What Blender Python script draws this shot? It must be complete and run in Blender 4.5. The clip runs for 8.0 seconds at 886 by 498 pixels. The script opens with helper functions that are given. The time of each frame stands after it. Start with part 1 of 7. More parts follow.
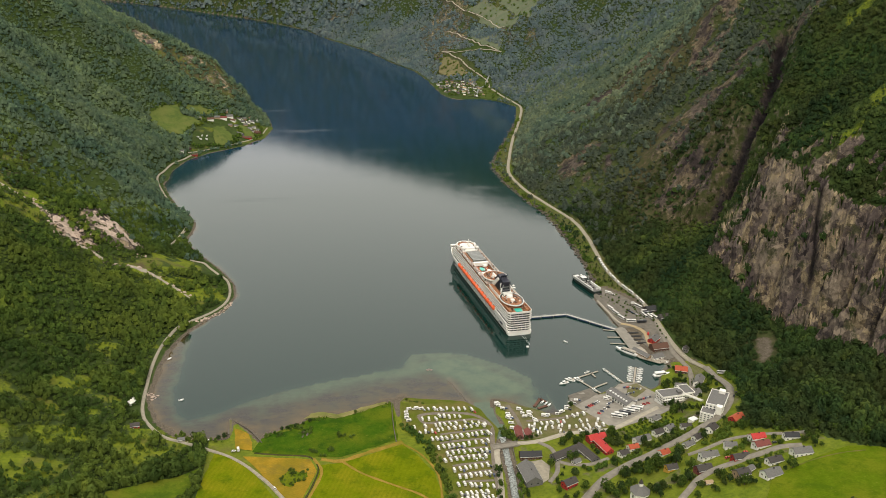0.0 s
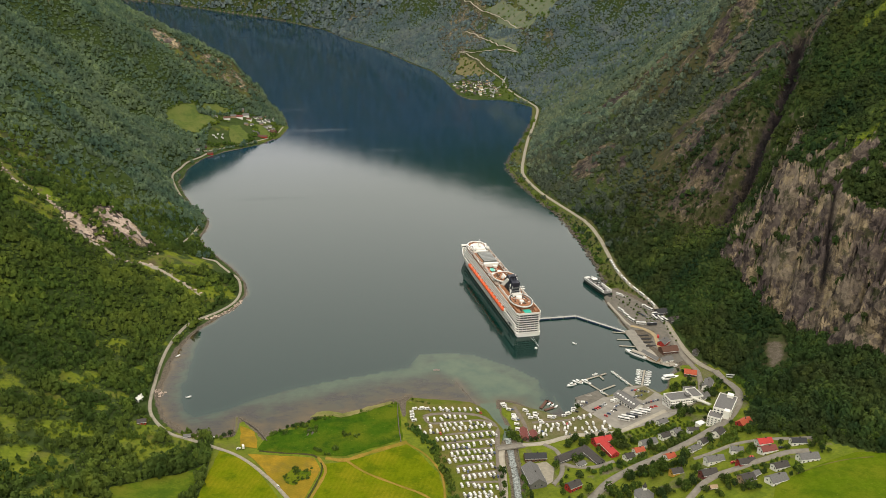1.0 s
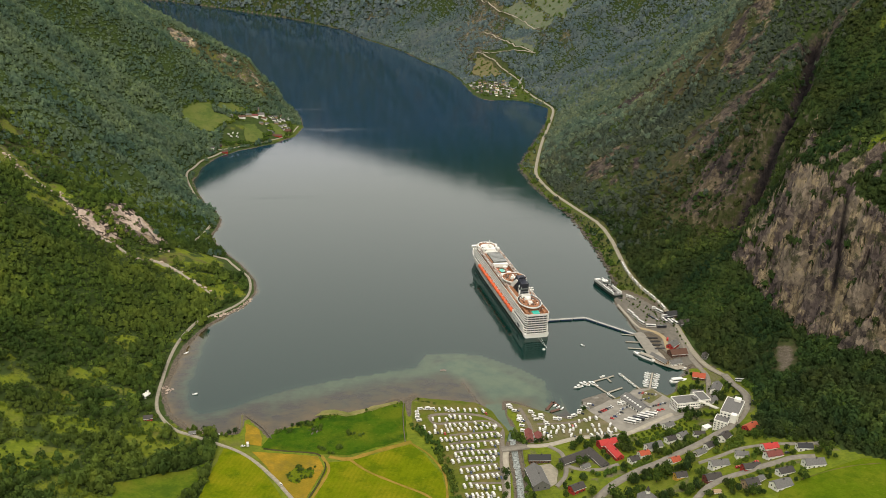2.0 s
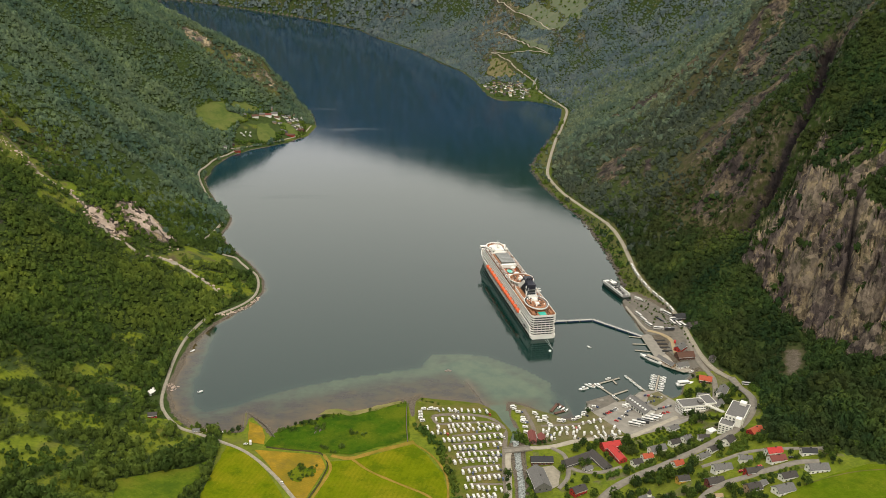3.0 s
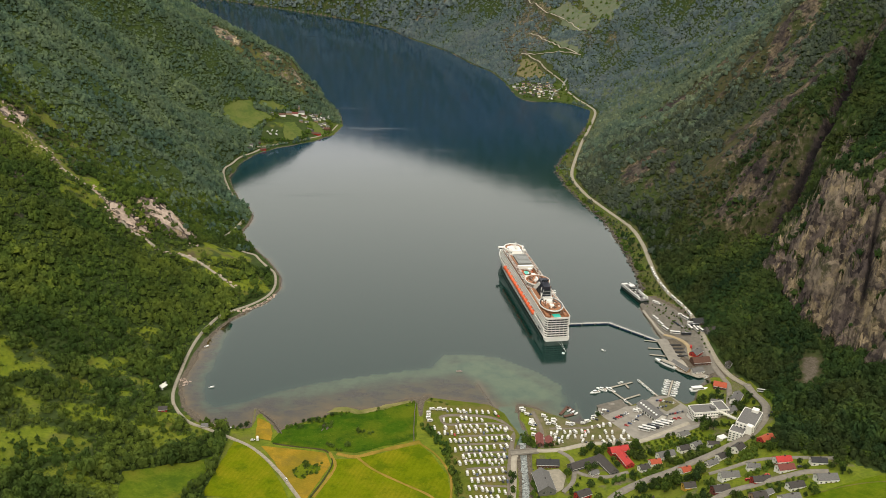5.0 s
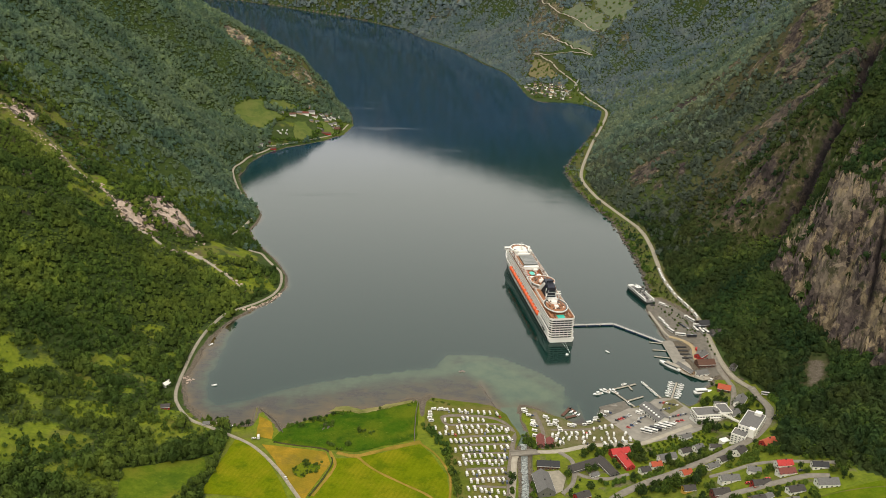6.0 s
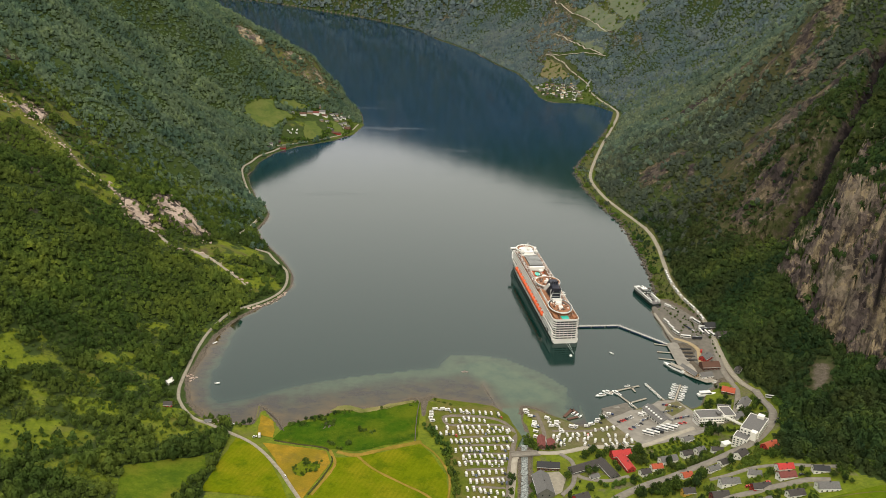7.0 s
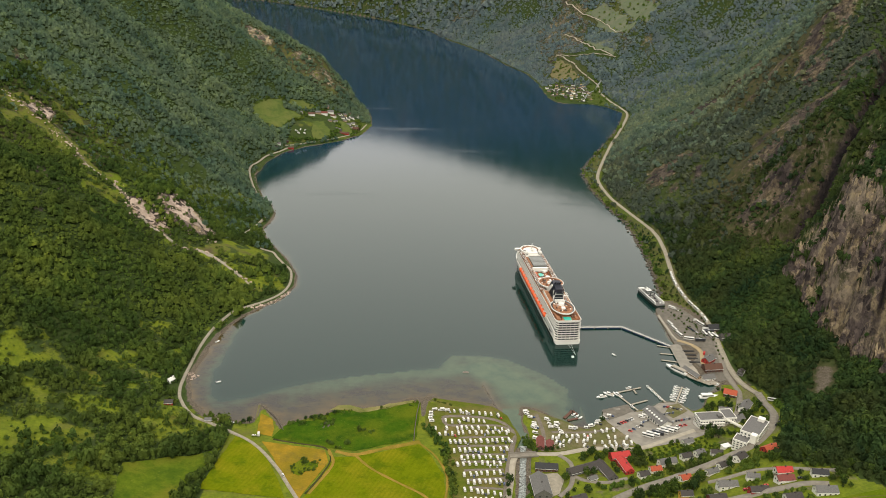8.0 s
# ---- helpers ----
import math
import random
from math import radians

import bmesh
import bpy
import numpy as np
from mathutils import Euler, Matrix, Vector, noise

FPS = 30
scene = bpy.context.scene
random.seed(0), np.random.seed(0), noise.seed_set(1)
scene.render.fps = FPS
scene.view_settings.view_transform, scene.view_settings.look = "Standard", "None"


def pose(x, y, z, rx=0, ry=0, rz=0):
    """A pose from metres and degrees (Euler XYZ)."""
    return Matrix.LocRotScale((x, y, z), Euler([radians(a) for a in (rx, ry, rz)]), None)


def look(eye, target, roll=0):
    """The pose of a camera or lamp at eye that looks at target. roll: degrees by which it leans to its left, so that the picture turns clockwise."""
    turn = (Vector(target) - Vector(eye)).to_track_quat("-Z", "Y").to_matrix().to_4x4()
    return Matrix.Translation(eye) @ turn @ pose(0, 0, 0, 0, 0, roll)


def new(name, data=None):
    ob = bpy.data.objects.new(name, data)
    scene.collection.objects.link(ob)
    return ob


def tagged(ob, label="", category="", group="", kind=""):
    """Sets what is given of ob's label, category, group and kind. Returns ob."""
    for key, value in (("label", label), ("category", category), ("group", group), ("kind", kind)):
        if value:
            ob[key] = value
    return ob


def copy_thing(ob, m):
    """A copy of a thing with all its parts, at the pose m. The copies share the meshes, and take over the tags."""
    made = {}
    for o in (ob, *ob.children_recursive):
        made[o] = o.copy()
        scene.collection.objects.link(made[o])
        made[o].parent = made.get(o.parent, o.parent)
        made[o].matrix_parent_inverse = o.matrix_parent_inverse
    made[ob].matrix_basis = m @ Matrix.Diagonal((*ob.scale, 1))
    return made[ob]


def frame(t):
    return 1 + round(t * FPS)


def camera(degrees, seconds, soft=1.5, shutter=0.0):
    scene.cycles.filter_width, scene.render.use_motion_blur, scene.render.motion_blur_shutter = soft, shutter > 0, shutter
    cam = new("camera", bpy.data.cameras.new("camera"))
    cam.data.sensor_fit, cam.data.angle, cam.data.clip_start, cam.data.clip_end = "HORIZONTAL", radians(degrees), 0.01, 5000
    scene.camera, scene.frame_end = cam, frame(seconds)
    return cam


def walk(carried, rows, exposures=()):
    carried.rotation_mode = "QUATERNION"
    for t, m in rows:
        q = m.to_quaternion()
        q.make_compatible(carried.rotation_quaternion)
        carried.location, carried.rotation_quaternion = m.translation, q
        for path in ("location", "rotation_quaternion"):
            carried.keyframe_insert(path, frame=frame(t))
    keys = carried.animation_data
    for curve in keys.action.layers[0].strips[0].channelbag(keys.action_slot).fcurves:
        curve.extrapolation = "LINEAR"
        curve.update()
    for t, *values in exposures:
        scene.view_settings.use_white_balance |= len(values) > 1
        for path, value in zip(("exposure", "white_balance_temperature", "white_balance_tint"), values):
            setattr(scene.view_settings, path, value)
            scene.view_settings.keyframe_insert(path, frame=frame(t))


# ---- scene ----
cam = camera(53.29, 8.0, soft=.65)
PATH = [
    (0, pose(-98.57, -0.97, 478.08, 0, 0, -9.236) @ pose(0, 0, 0, 68.934) @ pose(0, 0, 0, 0, 0, 2.006)),
    (0.5, pose(-92.47, -1.17, 477.87, 0, 0, -8.569) @ pose(0, 0, 0, 68.922) @ pose(0, 0, 0, 0, 0, 2.038)),
    (1, pose(-86.37, -1.35, 477.66, 0, 0, -7.892) @ pose(0, 0, 0, 68.917) @ pose(0, 0, 0, 0, 0, 2.071)),
    (1.5, pose(-80.29, -1.50, 477.43, 0, 0, -7.213) @ pose(0, 0, 0, 68.906) @ pose(0, 0, 0, 0, 0, 2.102)),
    (3, pose(-61.80, -1.64, 476.70, 0, 0, -5.399) @ pose(0, 0, 0, 68.899) @ pose(0, 0, 0, 0, 0, 2.160)),
    (3.5, pose(-55.70, -1.52, 476.50, 0, 0, -4.777) @ pose(0, 0, 0, 68.881) @ pose(0, 0, 0, 0, 0, 2.159)),
    (4, pose(-49.61, -1.34, 476.32, 0, 0, -4.151) @ pose(0, 0, 0, 68.866) @ pose(0, 0, 0, 0, 0, 2.152)),
    (4.5, pose(-43.51, -1.15, 476.18, 0, 0, -3.534) @ pose(0, 0, 0, 68.859) @ pose(0, 0, 0, 0, 0, 2.149)),
    (6, pose(-24.95, -0.56, 475.82, 0, 0, -1.935) @ pose(0, 0, 0, 68.835) @ pose(0, 0, 0, 0, 0, 2.137)),
    (6.5, pose(-18.76, -0.41, 475.71, 0, 0, -1.413) @ pose(0, 0, 0, 68.830) @ pose(0, 0, 0, 0, 0, 2.127)),
    (7, pose(-12.55, -0.26, 475.60, 0, 0, -0.909) @ pose(0, 0, 0, 68.826) @ pose(0, 0, 0, 0, 0, 2.119)),
    (7.5, pose(-6.27, -0.12, 475.51, 0, 0, -0.451) @ pose(0, 0, 0, 68.837) @ pose(0, 0, 0, 0, 0, 2.108)),
    (8, pose(-0.00, 0.00, 475.41, 0, 0, -0.000) @ pose(0, 0, 0, 68.841) @ pose(0, 0, 0, 0, 0, 2.089)),
]
walk(cam, PATH)

# ---- overcast daylight ----
SUN_ELEVATION, SUN_TURN = 48, 188
world = bpy.data.worlds.new("overcast_sky")
scene.world = world
world.use_nodes = True
wn = world.node_tree
wn.nodes.clear()
sky = wn.nodes.new("ShaderNodeTexSky")
sky.sky_type, sky.sun_disc = "NISHITA", False
sky.sun_elevation, sky.sun_rotation = radians(SUN_ELEVATION), radians(SUN_TURN)
cloud = wn.nodes.new("ShaderNodeBackground")
clear = wn.nodes.new("ShaderNodeBackground")
total = wn.nodes.new("ShaderNodeAddShader")
wout = wn.nodes.new("ShaderNodeOutputWorld")
wn.links.new(sky.outputs[0], clear.inputs[0])
clear.inputs[1].default_value = .025
# the thin cloud is brightest over the open fjord
SUN_WAY = Vector((math.sin(radians(SUN_TURN)) * math.cos(radians(SUN_ELEVATION)), math.cos(radians(SUN_TURN)) * math.cos(radians(SUN_ELEVATION)), math.sin(radians(SUN_ELEVATION))))
way = wn.nodes.new("ShaderNodeTexCoord")
open_sky = wn.nodes.new("ShaderNodeVectorMath")
open_sky.operation = "DOT_PRODUCT"
open_sky.inputs[1].default_value = Vector((.24, .79, .56)).normalized()
wn.links.new(way.outputs["Generated"], open_sky.inputs[0])
glow = wn.nodes.new("ShaderNodeMapRange")
glow.interpolation_type = "SMOOTHSTEP"
glow.inputs["From Min"].default_value, glow.inputs["From Max"].default_value = .1, 1.0
glow.inputs["To Min"].default_value, glow.inputs["To Max"].default_value = .77, 1.75
wn.links.new(open_sky.outputs["Value"], glow.inputs["Value"])
wn.links.new(glow.outputs["Result"], cloud.inputs[1])
tint = wn.nodes.new("ShaderNodeMix")
tint.data_type = "RGBA"
tint.inputs[6].default_value, tint.inputs[7].default_value = (1.0, .965, .86, 1), (1.0, .95, .852, 1)
share = wn.nodes.new("ShaderNodeMapRange")
share.inputs["From Min"].default_value, share.inputs["From Max"].default_value = .77, 1.5
wn.links.new(glow.outputs["Result"], share.inputs["Value"])
wn.links.new(share.outputs["Result"], tint.inputs[0])
wn.links.new(tint.outputs[2], cloud.inputs[0])
wn.links.new(clear.outputs[0], total.inputs[0])
wn.links.new(cloud.outputs[0], total.inputs[1])
wn.links.new(total.outputs[0], wout.inputs[0])
sun = new("sun", bpy.data.lights.new("sun", "SUN"))
sun.data.energy, sun.data.angle, sun.data.color = 2.1, radians(18), (1.0, .91, .735)
sun.matrix_basis = look(SUN_WAY * 3000, (0, 0, 0))
scene.view_settings.exposure = 0.0

# ---- materials ----
class Nodes:
    """Short hand for building one node material."""
    def __init__(self, name):
        self.m = bpy.data.materials.new(name)
        self.m.use_nodes = True
        self.t = self.m.node_tree
        self.t.nodes.clear()
        self.out = self.add("ShaderNodeOutputMaterial")
        self.bsdf = self.add("ShaderNodeBsdfPrincipled")
        self.link(self.bsdf.outputs[0], self.out.inputs[0])
        self.pos = self.add("ShaderNodeTexCoord").outputs["Object"]

    def add(self, kind):
        return self.t.nodes.new(kind)

    def link(self, a, b):
        self.t.links.new(a, b)

    def noise(self, size, detail=4, rough=.55, stretch=None):
        n = self.add("ShaderNodeTexNoise")
        n.inputs["Scale"].default_value, n.inputs["Detail"].default_value, n.inputs["Roughness"].default_value = 1 / size, detail, rough
        src = self.pos
        if stretch:
            mp = self.add("ShaderNodeMapping")
            mp.inputs["Scale"].default_value = stretch
            self.link(src, mp.inputs[0])
            src = mp.outputs[0]
        self.link(src, n.inputs["Vector"])
        return n.outputs["Fac"]

    def ramp(self, fac, stops):
        r = self.add("ShaderNodeValToRGB")
        el = r.color_ramp.elements
        while len(el) < len(stops):
            el.new(.5)
        for e, (p, c) in zip(el, stops):
            e.position = p
            e.color = (c, c, c, 1) if isinstance(c, (int, float)) else (*c, 1)
        self.link(fac, r.inputs[0])
        return r.outputs[0]

    def mix(self, fac, a, b, kind="MIX"):
        n = self.add("ShaderNodeMix")
        n.data_type, n.blend_type = "RGBA", kind
        for s, v in ((n.inputs[0], fac), (n.inputs[6], a), (n.inputs[7], b)):
            if isinstance(v, (int, float)):
                s.default_value = v if s.type == "VALUE" else (v, v, v, 1)
            elif isinstance(v, tuple):
                s.default_value = (*v, 1)
            else:
                self.link(v, s)
        return n.outputs[2]

    def math(self, op, a, b=0.0):
        n = self.add("ShaderNodeMath")
        n.operation = op
        for s, v in zip(n.inputs, (a, b)):
            if isinstance(v, (int, float)):
                s.default_value = v
            else:
                self.link(v, s)
        return n.outputs[0]

    def attr(self, name):
        a = self.add("ShaderNodeAttribute")
        a.attribute_name = name
        return a.outputs["Fac"]

    def bump(self, fac, dist, strength=1.0):
        b = self.add("ShaderNodeBump")
        b.inputs["Strength"].default_value, b.inputs["Distance"].default_value = strength, dist
        self.link(fac, b.inputs["Height"])
        self.link(b.outputs[0], self.bsdf.inputs["Normal"])

    def done(self, color, rough=.8, metal=0.0, spec=.5):
        for key, v in (("Base Color", color), ("Roughness", rough), ("Metallic", metal), ("Specular IOR Level", spec)):
            s = self.bsdf.inputs[key]
            if isinstance(v, (int, float)):
                s.default_value = v
            elif isinstance(v, tuple):
                s.default_value = (*v, 1)
            else:
                self.link(v, s)
        return self.m


def plain(name, color, rough=.6, metal=0.0, grain=.3, size=1.5, spec=.4, vary=0.0):
    """A painted or coated surface with faint grain, stains and wear."""
    n = Nodes(name)
    dark = tuple(c * (1 - grain) for c in color)
    c = n.mix(n.ramp(n.noise(size, 5), [(.35, 0), (.7, 1)]), dark, color)
    c = n.mix(n.math("MULTIPLY", n.ramp(n.noise(size * .15, 3), [(.45, 0), (.8, 1)]), grain * .5), c, dark)
    if vary:
        rnd = n.add("ShaderNodeObjectInfo").outputs["Random"]
        c = n.mix(1.0, c, n.ramp(rnd, [(0, 1 - vary), (1, 1.0)]), "MULTIPLY")
    n.bump(n.noise(size * .1, 3), .01, .3)
    return n.done(c, rough, metal, spec)


def ground_material():
    n = Nodes("hillside_ground")
    rock, meadow, gravel = n.attr("rock"), n.attr("meadow"), n.attr("gravel")
    big, mid, fine = n.noise(60, 6, .6), n.noise(9, 6, .65), n.noise(1.6, 4, .6)
    floor_c = n.mix(n.ramp(mid, [(.3, 0), (.7, 1)]), (.028, .047, .013), (.058, .082, .024))
    grass = n.mix(n.ramp(mid, [(.3, 0), (.72, 1)]), (.086, .128, .011), (.182, .218, .019))
    grass = n.mix(n.ramp(big, [(.42, 0), (.72, .7)]), grass, (.150, .155, .022))
    base = n.mix(n.ramp(n.math("ADD", meadow, n.math("MULTIPLY", n.math("SUBTRACT", fine, .5), .7)), [(.38, 0), (.62, 1)]), floor_c, grass)
    base = n.mix(n.ramp(n.noise(3.2, 5, .7), [(.38, .36), (.52, 0)]), base, (.038, .062, .014))
    streak = n.noise(17, 8, .72)
    warp = n.add("ShaderNodeVectorMath")
    warp.operation = "MULTIPLY_ADD"
    wob = n.add("ShaderNodeTexNoise")
    wob.inputs["Scale"].default_value, wob.inputs["Detail"].default_value = .09, 4
    n.link(n.pos, wob.inputs["Vector"])
    n.link(wob.outputs["Color"], warp.inputs[0])
    warp.inputs[1].default_value = (16, 16, 16)
    n.link(n.pos, warp.inputs[2])

    def blocks(size, stretch, feature):
        mp = n.add("ShaderNodeMapping")
        mp.inputs["Scale"].default_value = stretch
        n.link(warp.outputs[0], mp.inputs[0])
        v = n.add("ShaderNodeTexVoronoi")
        v.feature = feature
        v.inputs["Scale"].default_value = 1 / size
        n.link(mp.outputs[0], v.inputs["Vector"])
        return v

    tone = blocks(24, (1, 1.2, .7), "F1").outputs["Color"]
    small = blocks(6.5, (1, 1, .8), "F1").outputs["Color"]
    gap = blocks(24, (1, 1.2, .45), "DISTANCE_TO_EDGE").outputs["Distance"]
    chip = blocks(6.5, (1, 1, .6), "DISTANCE_TO_EDGE").outputs["Distance"]
    crack = n.math("ADD", n.ramp(gap, [(0, 0), (.10, 1)]), n.math("MULTIPLY", n.ramp(chip, [(0, 0), (.16, 1)]), .2))
    flake = n.noise(6, 9, .74, (1, 1, .8))
    shade = n.math("ADD", n.math("MULTIPLY", streak, .34), n.math("ADD", n.math("MULTIPLY", tone, .16), n.math("ADD", n.math("MULTIPLY", small, .18), n.math("MULTIPLY", flake, .32))))
    stone = n.mix(n.ramp(shade, [(.38, 0), (.48, .34), (.57, .75), (.66, 1)]), (.042, .036, .038), (.42, .34, .26))
    stone = n.mix(n.ramp(n.noise(58, 7, .70), [(.46, .85), (.54, 0)]), stone, n.ramp(n.math("ADD", n.math("MULTIPLY", flake, .6), n.math("MULTIPLY", small, .4)), [(.30, (.030, .025, .028)), (.62, (.165, .130, .125))]))
    stone = n.mix(n.ramp(n.noise(30, 8, .74, (1, 1, .75)), [(.51, 0), (.57, .85)]), stone, n.ramp(n.math("ADD", n.math("MULTIPLY", flake, .6), n.math("MULTIPLY", small, .4)), [(.30, (.11, .085, .055)), (.6, (.52, .41, .26))]))
    stone = n.mix(n.ramp(crack, [(.15, .16), (.5, 0)]), stone, (.036, .031, .032))
    stone = n.mix(n.ramp(n.noise(24, 7, .7), [(.55, 0), (.62, .75)]), stone, (.046, .060, .022))
    stone = n.mix(n.math("MULTIPLY", n.attr("darkened"), .95), stone, (.016, .014, .017))
    bog = n.attr("brown")
    base = n.mix(n.math("MULTIPLY", n.ramp(mid, [(.35, .2), (.65, .95)]), bog), base, (.088, .069, .042))
    base = n.mix(n.ramp(n.math("ADD", rock, n.math("MULTIPLY", n.math("SUBTRACT", mid, .5), .9)), [(.36, 0), (.6, 1)]), base, stone)
    shingle = n.mix(n.ramp(fine, [(.3, 0), (.7, 1)]), (.065, .054, .042), (.18, .152, .118))
    base = n.mix(n.ramp(n.math("ADD", gravel, n.math("MULTIPLY", n.math("SUBTRACT", mid, .5), .6)), [(.4, 0), (.6, 1)]), base, shingle)
    hgt = n.math("ADD", n.math("MULTIPLY", mid, 1.0), n.math("ADD", n.math("MULTIPLY", fine, .25), n.math("MULTIPLY", n.math("MULTIPLY", n.math("ADD", flake, n.math("ADD", n.math("MULTIPLY", small, .35), n.math("MULTIPLY", crack, .15))), rock), 5.0)))
    n.bump(hgt, 1.6, .9)
    return n.done(base, 1.0, 0, .06)


def leaf_material(name, tones, patch, deep=.55, fleck=.5, relief=1.0, stand=False):
    """Foliage; in a stand each tree carries its own tone, else each clump does."""
    n = Nodes(name)
    rnd = n.add("ShaderNodeNewGeometry").outputs["Random Per Island"]
    if stand:
        rnd = n.math("ADD", n.math("MULTIPLY", n.attr("tone"), .90), n.math("MULTIPLY", rnd, .10))
    c = n.ramp(rnd, [(0, tones[0]), (.5, tones[1]), (.8, tones[2]), (1, tones[3])])
    c = n.mix(n.ramp(n.noise(85, 5, .62), [(.42, 0), (.62, .9)]), c, n.mix(.65, c, patch, "MIX"))
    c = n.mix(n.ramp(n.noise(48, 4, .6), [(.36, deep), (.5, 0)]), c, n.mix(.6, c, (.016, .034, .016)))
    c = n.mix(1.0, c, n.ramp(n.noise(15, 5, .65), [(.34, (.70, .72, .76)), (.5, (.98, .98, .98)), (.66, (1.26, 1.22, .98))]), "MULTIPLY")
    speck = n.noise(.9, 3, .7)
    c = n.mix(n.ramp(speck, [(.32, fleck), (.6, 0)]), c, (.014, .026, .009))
    n.bump(speck, 1.1, relief)
    n.done(c, 1.0, 0, .03)
    # light that comes through the leaves
    thin, both = n.add("ShaderNodeBsdfTranslucent"), n.add("ShaderNodeMixShader")
    n.link(c, thin.inputs[0])
    both.inputs[0].default_value = .35
    n.link(n.bsdf.outputs[0], both.inputs[1])
    n.link(thin.outputs[0], both.inputs[2])
    n.link(both.outputs[0], n.out.inputs[0])
    return n.m


def field_material(name, a, b, c, row=0.0, angle=0.0, lush=None):
    n = Nodes(name)
    fine, mid, big = n.noise(1.3, 3, .6), n.noise(7, 6, .7), n.noise(34, 5, .6)
    col = n.mix(n.ramp(mid, [(.32, 0), (.68, 1)]), a, b)
    col = n.mix(n.ramp(big, [(.44, 0), (.64, .85)]), col, c)
    if lush:
        col = n.mix(n.ramp(n.noise(22, 6, .7), [(.5, 0), (.64, .75)]), col, lush)
    col = n.mix(n.ramp(fine, [(.34, .45), (.56, 0)]), col, n.mix(.5, col, tuple(v * .4 for v in a)))
    col = n.mix(n.ramp(n.noise(2.4, 2, .5), [(.66, 0), (.76, .5)]), col, n.mix(.5, col, (.30, .27, .06)))
    if row:
        w = n.add("ShaderNodeTexWave")
        w.inputs["Scale"].default_value, w.inputs["Distortion"].default_value, w.inputs["Detail"].default_value = .314 / row, 3.0, 3
        mp = n.add("ShaderNodeMapping")
        mp.inputs["Rotation"].default_value = (0, 0, radians(angle))
        n.link(n.pos, mp.inputs[0])
        n.link(mp.outputs[0], w.inputs[0])
        col = n.mix(n.math("MULTIPLY", w.outputs["Fac"], n.math("MULTIPLY", big, .3)), col, tuple(v * .55 for v in a))
    n.bump(n.noise(.9, 4, .7), .35, .8)
    return n.done(col, 1.0, 0, .0)


def water_material():
    n = Nodes("fjord_water")
    depth = n.attr("depth")
    mottle, weed = n.noise(20, 5, .65), n.noise(22, 7, .72, (.7, 1.3, 1))
    d = n.math("ADD", depth, n.math("MULTIPLY", n.math("SUBTRACT", mottle, .5), .26))
    body = n.ramp(d, [(0, (.085, .056, .020)), (.08, (.056, .042, .017)), (.18, (.038, .040, .022)), (.30, (.036, .056, .034)), (.50, (.007, .030, .024)), (1, (.0012, .0215, .0175))])
    shallow = n.ramp(depth, [(.02, .3), (.12, 1), (.33, .6), (.5, 0)])
    body = n.mix(n.math("MULTIPLY", n.ramp(weed, [(.46, 0), (.58, .9)]), shallow), body, (.022, .019, .017))
    fan = n.ramp(n.math("ADD", n.attr("fan"), n.math("MULTIPLY", n.math("SUBTRACT", mottle, .5), .45)), [(.12, 0), (.95, 1)])
    body = n.mix(fan, body, n.ramp(mottle, [(.35, (.038, .074, .044)), (.65, (.066, .102, .056))]))
    body = n.mix(n.attr("spit"), body, (.10, .085, .055))
    body = n.mix(n.attr("clear_of_painted_blue"), (.005, .028, .062), body)
    ripple = n.math("ADD", n.noise(2.2, 3, .5), n.math("MULTIPLY", n.noise(9, 3, .5, (1, .5, 1)), 2.0))
    n.bump(ripple, .08, .4)
    n.bsdf.inputs["IOR"].default_value = 1.375
    rough = n.ramp(n.noise(260, 4, .55, (1, .35, 1)), [(.35, .05), (.7, .10)])
    breeze = n.ramp(n.noise(150, 5, .6, (.55, 3.2, 1)), [(.58, 0), (.68, .10)])
    return n.done(body, n.math("ADD", rough, breeze), 0, .5)


MAT_GROUND = ground_material()
MAT_WATER = water_material()
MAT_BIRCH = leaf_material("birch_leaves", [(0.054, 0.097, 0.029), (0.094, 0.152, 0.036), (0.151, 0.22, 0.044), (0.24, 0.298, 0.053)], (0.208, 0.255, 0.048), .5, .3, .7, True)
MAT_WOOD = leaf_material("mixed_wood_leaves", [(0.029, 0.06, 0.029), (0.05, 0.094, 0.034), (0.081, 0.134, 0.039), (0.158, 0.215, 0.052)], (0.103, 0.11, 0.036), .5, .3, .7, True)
MAT_FARWOOD = leaf_material("hazed_far_wood_leaves", [(0.132, 0.191, 0.208), (0.16, 0.221, 0.239), (0.184, 0.246, 0.256), (0.223, 0.286, 0.268)], (0.22, 0.249, 0.256), .1, 0, .15, True)
MAT_FIELD = field_material("mown_meadow", (.104, .140, .004), (.156, .184, .006), (.206, .196, .010), 4, 20, (.068, .114, .005))
MAT_FIELD_EAST = field_material("sloping_meadow", (.070, .116, .005), (.102, .150, .008), (.136, .158, .012), 0, 0, (.055, .100, .006))
MAT_FIELD_DARK = field_material("lush_meadow", (.034, .080, .006), (.060, .112, .008), (.108, .134, .011), 0, 0, (.022, .060, .007))
MAT_HAY = field_material("ripe_hay", (.27, .176, .018), (.36, .230, .028), (.19, .155, .018), 2.5, 60, (.15, .125, .03))
MAT_CAMP = field_material("camping_turf", (.075, .105, .014), (.12, .135, .022), (.17, .135, .055))
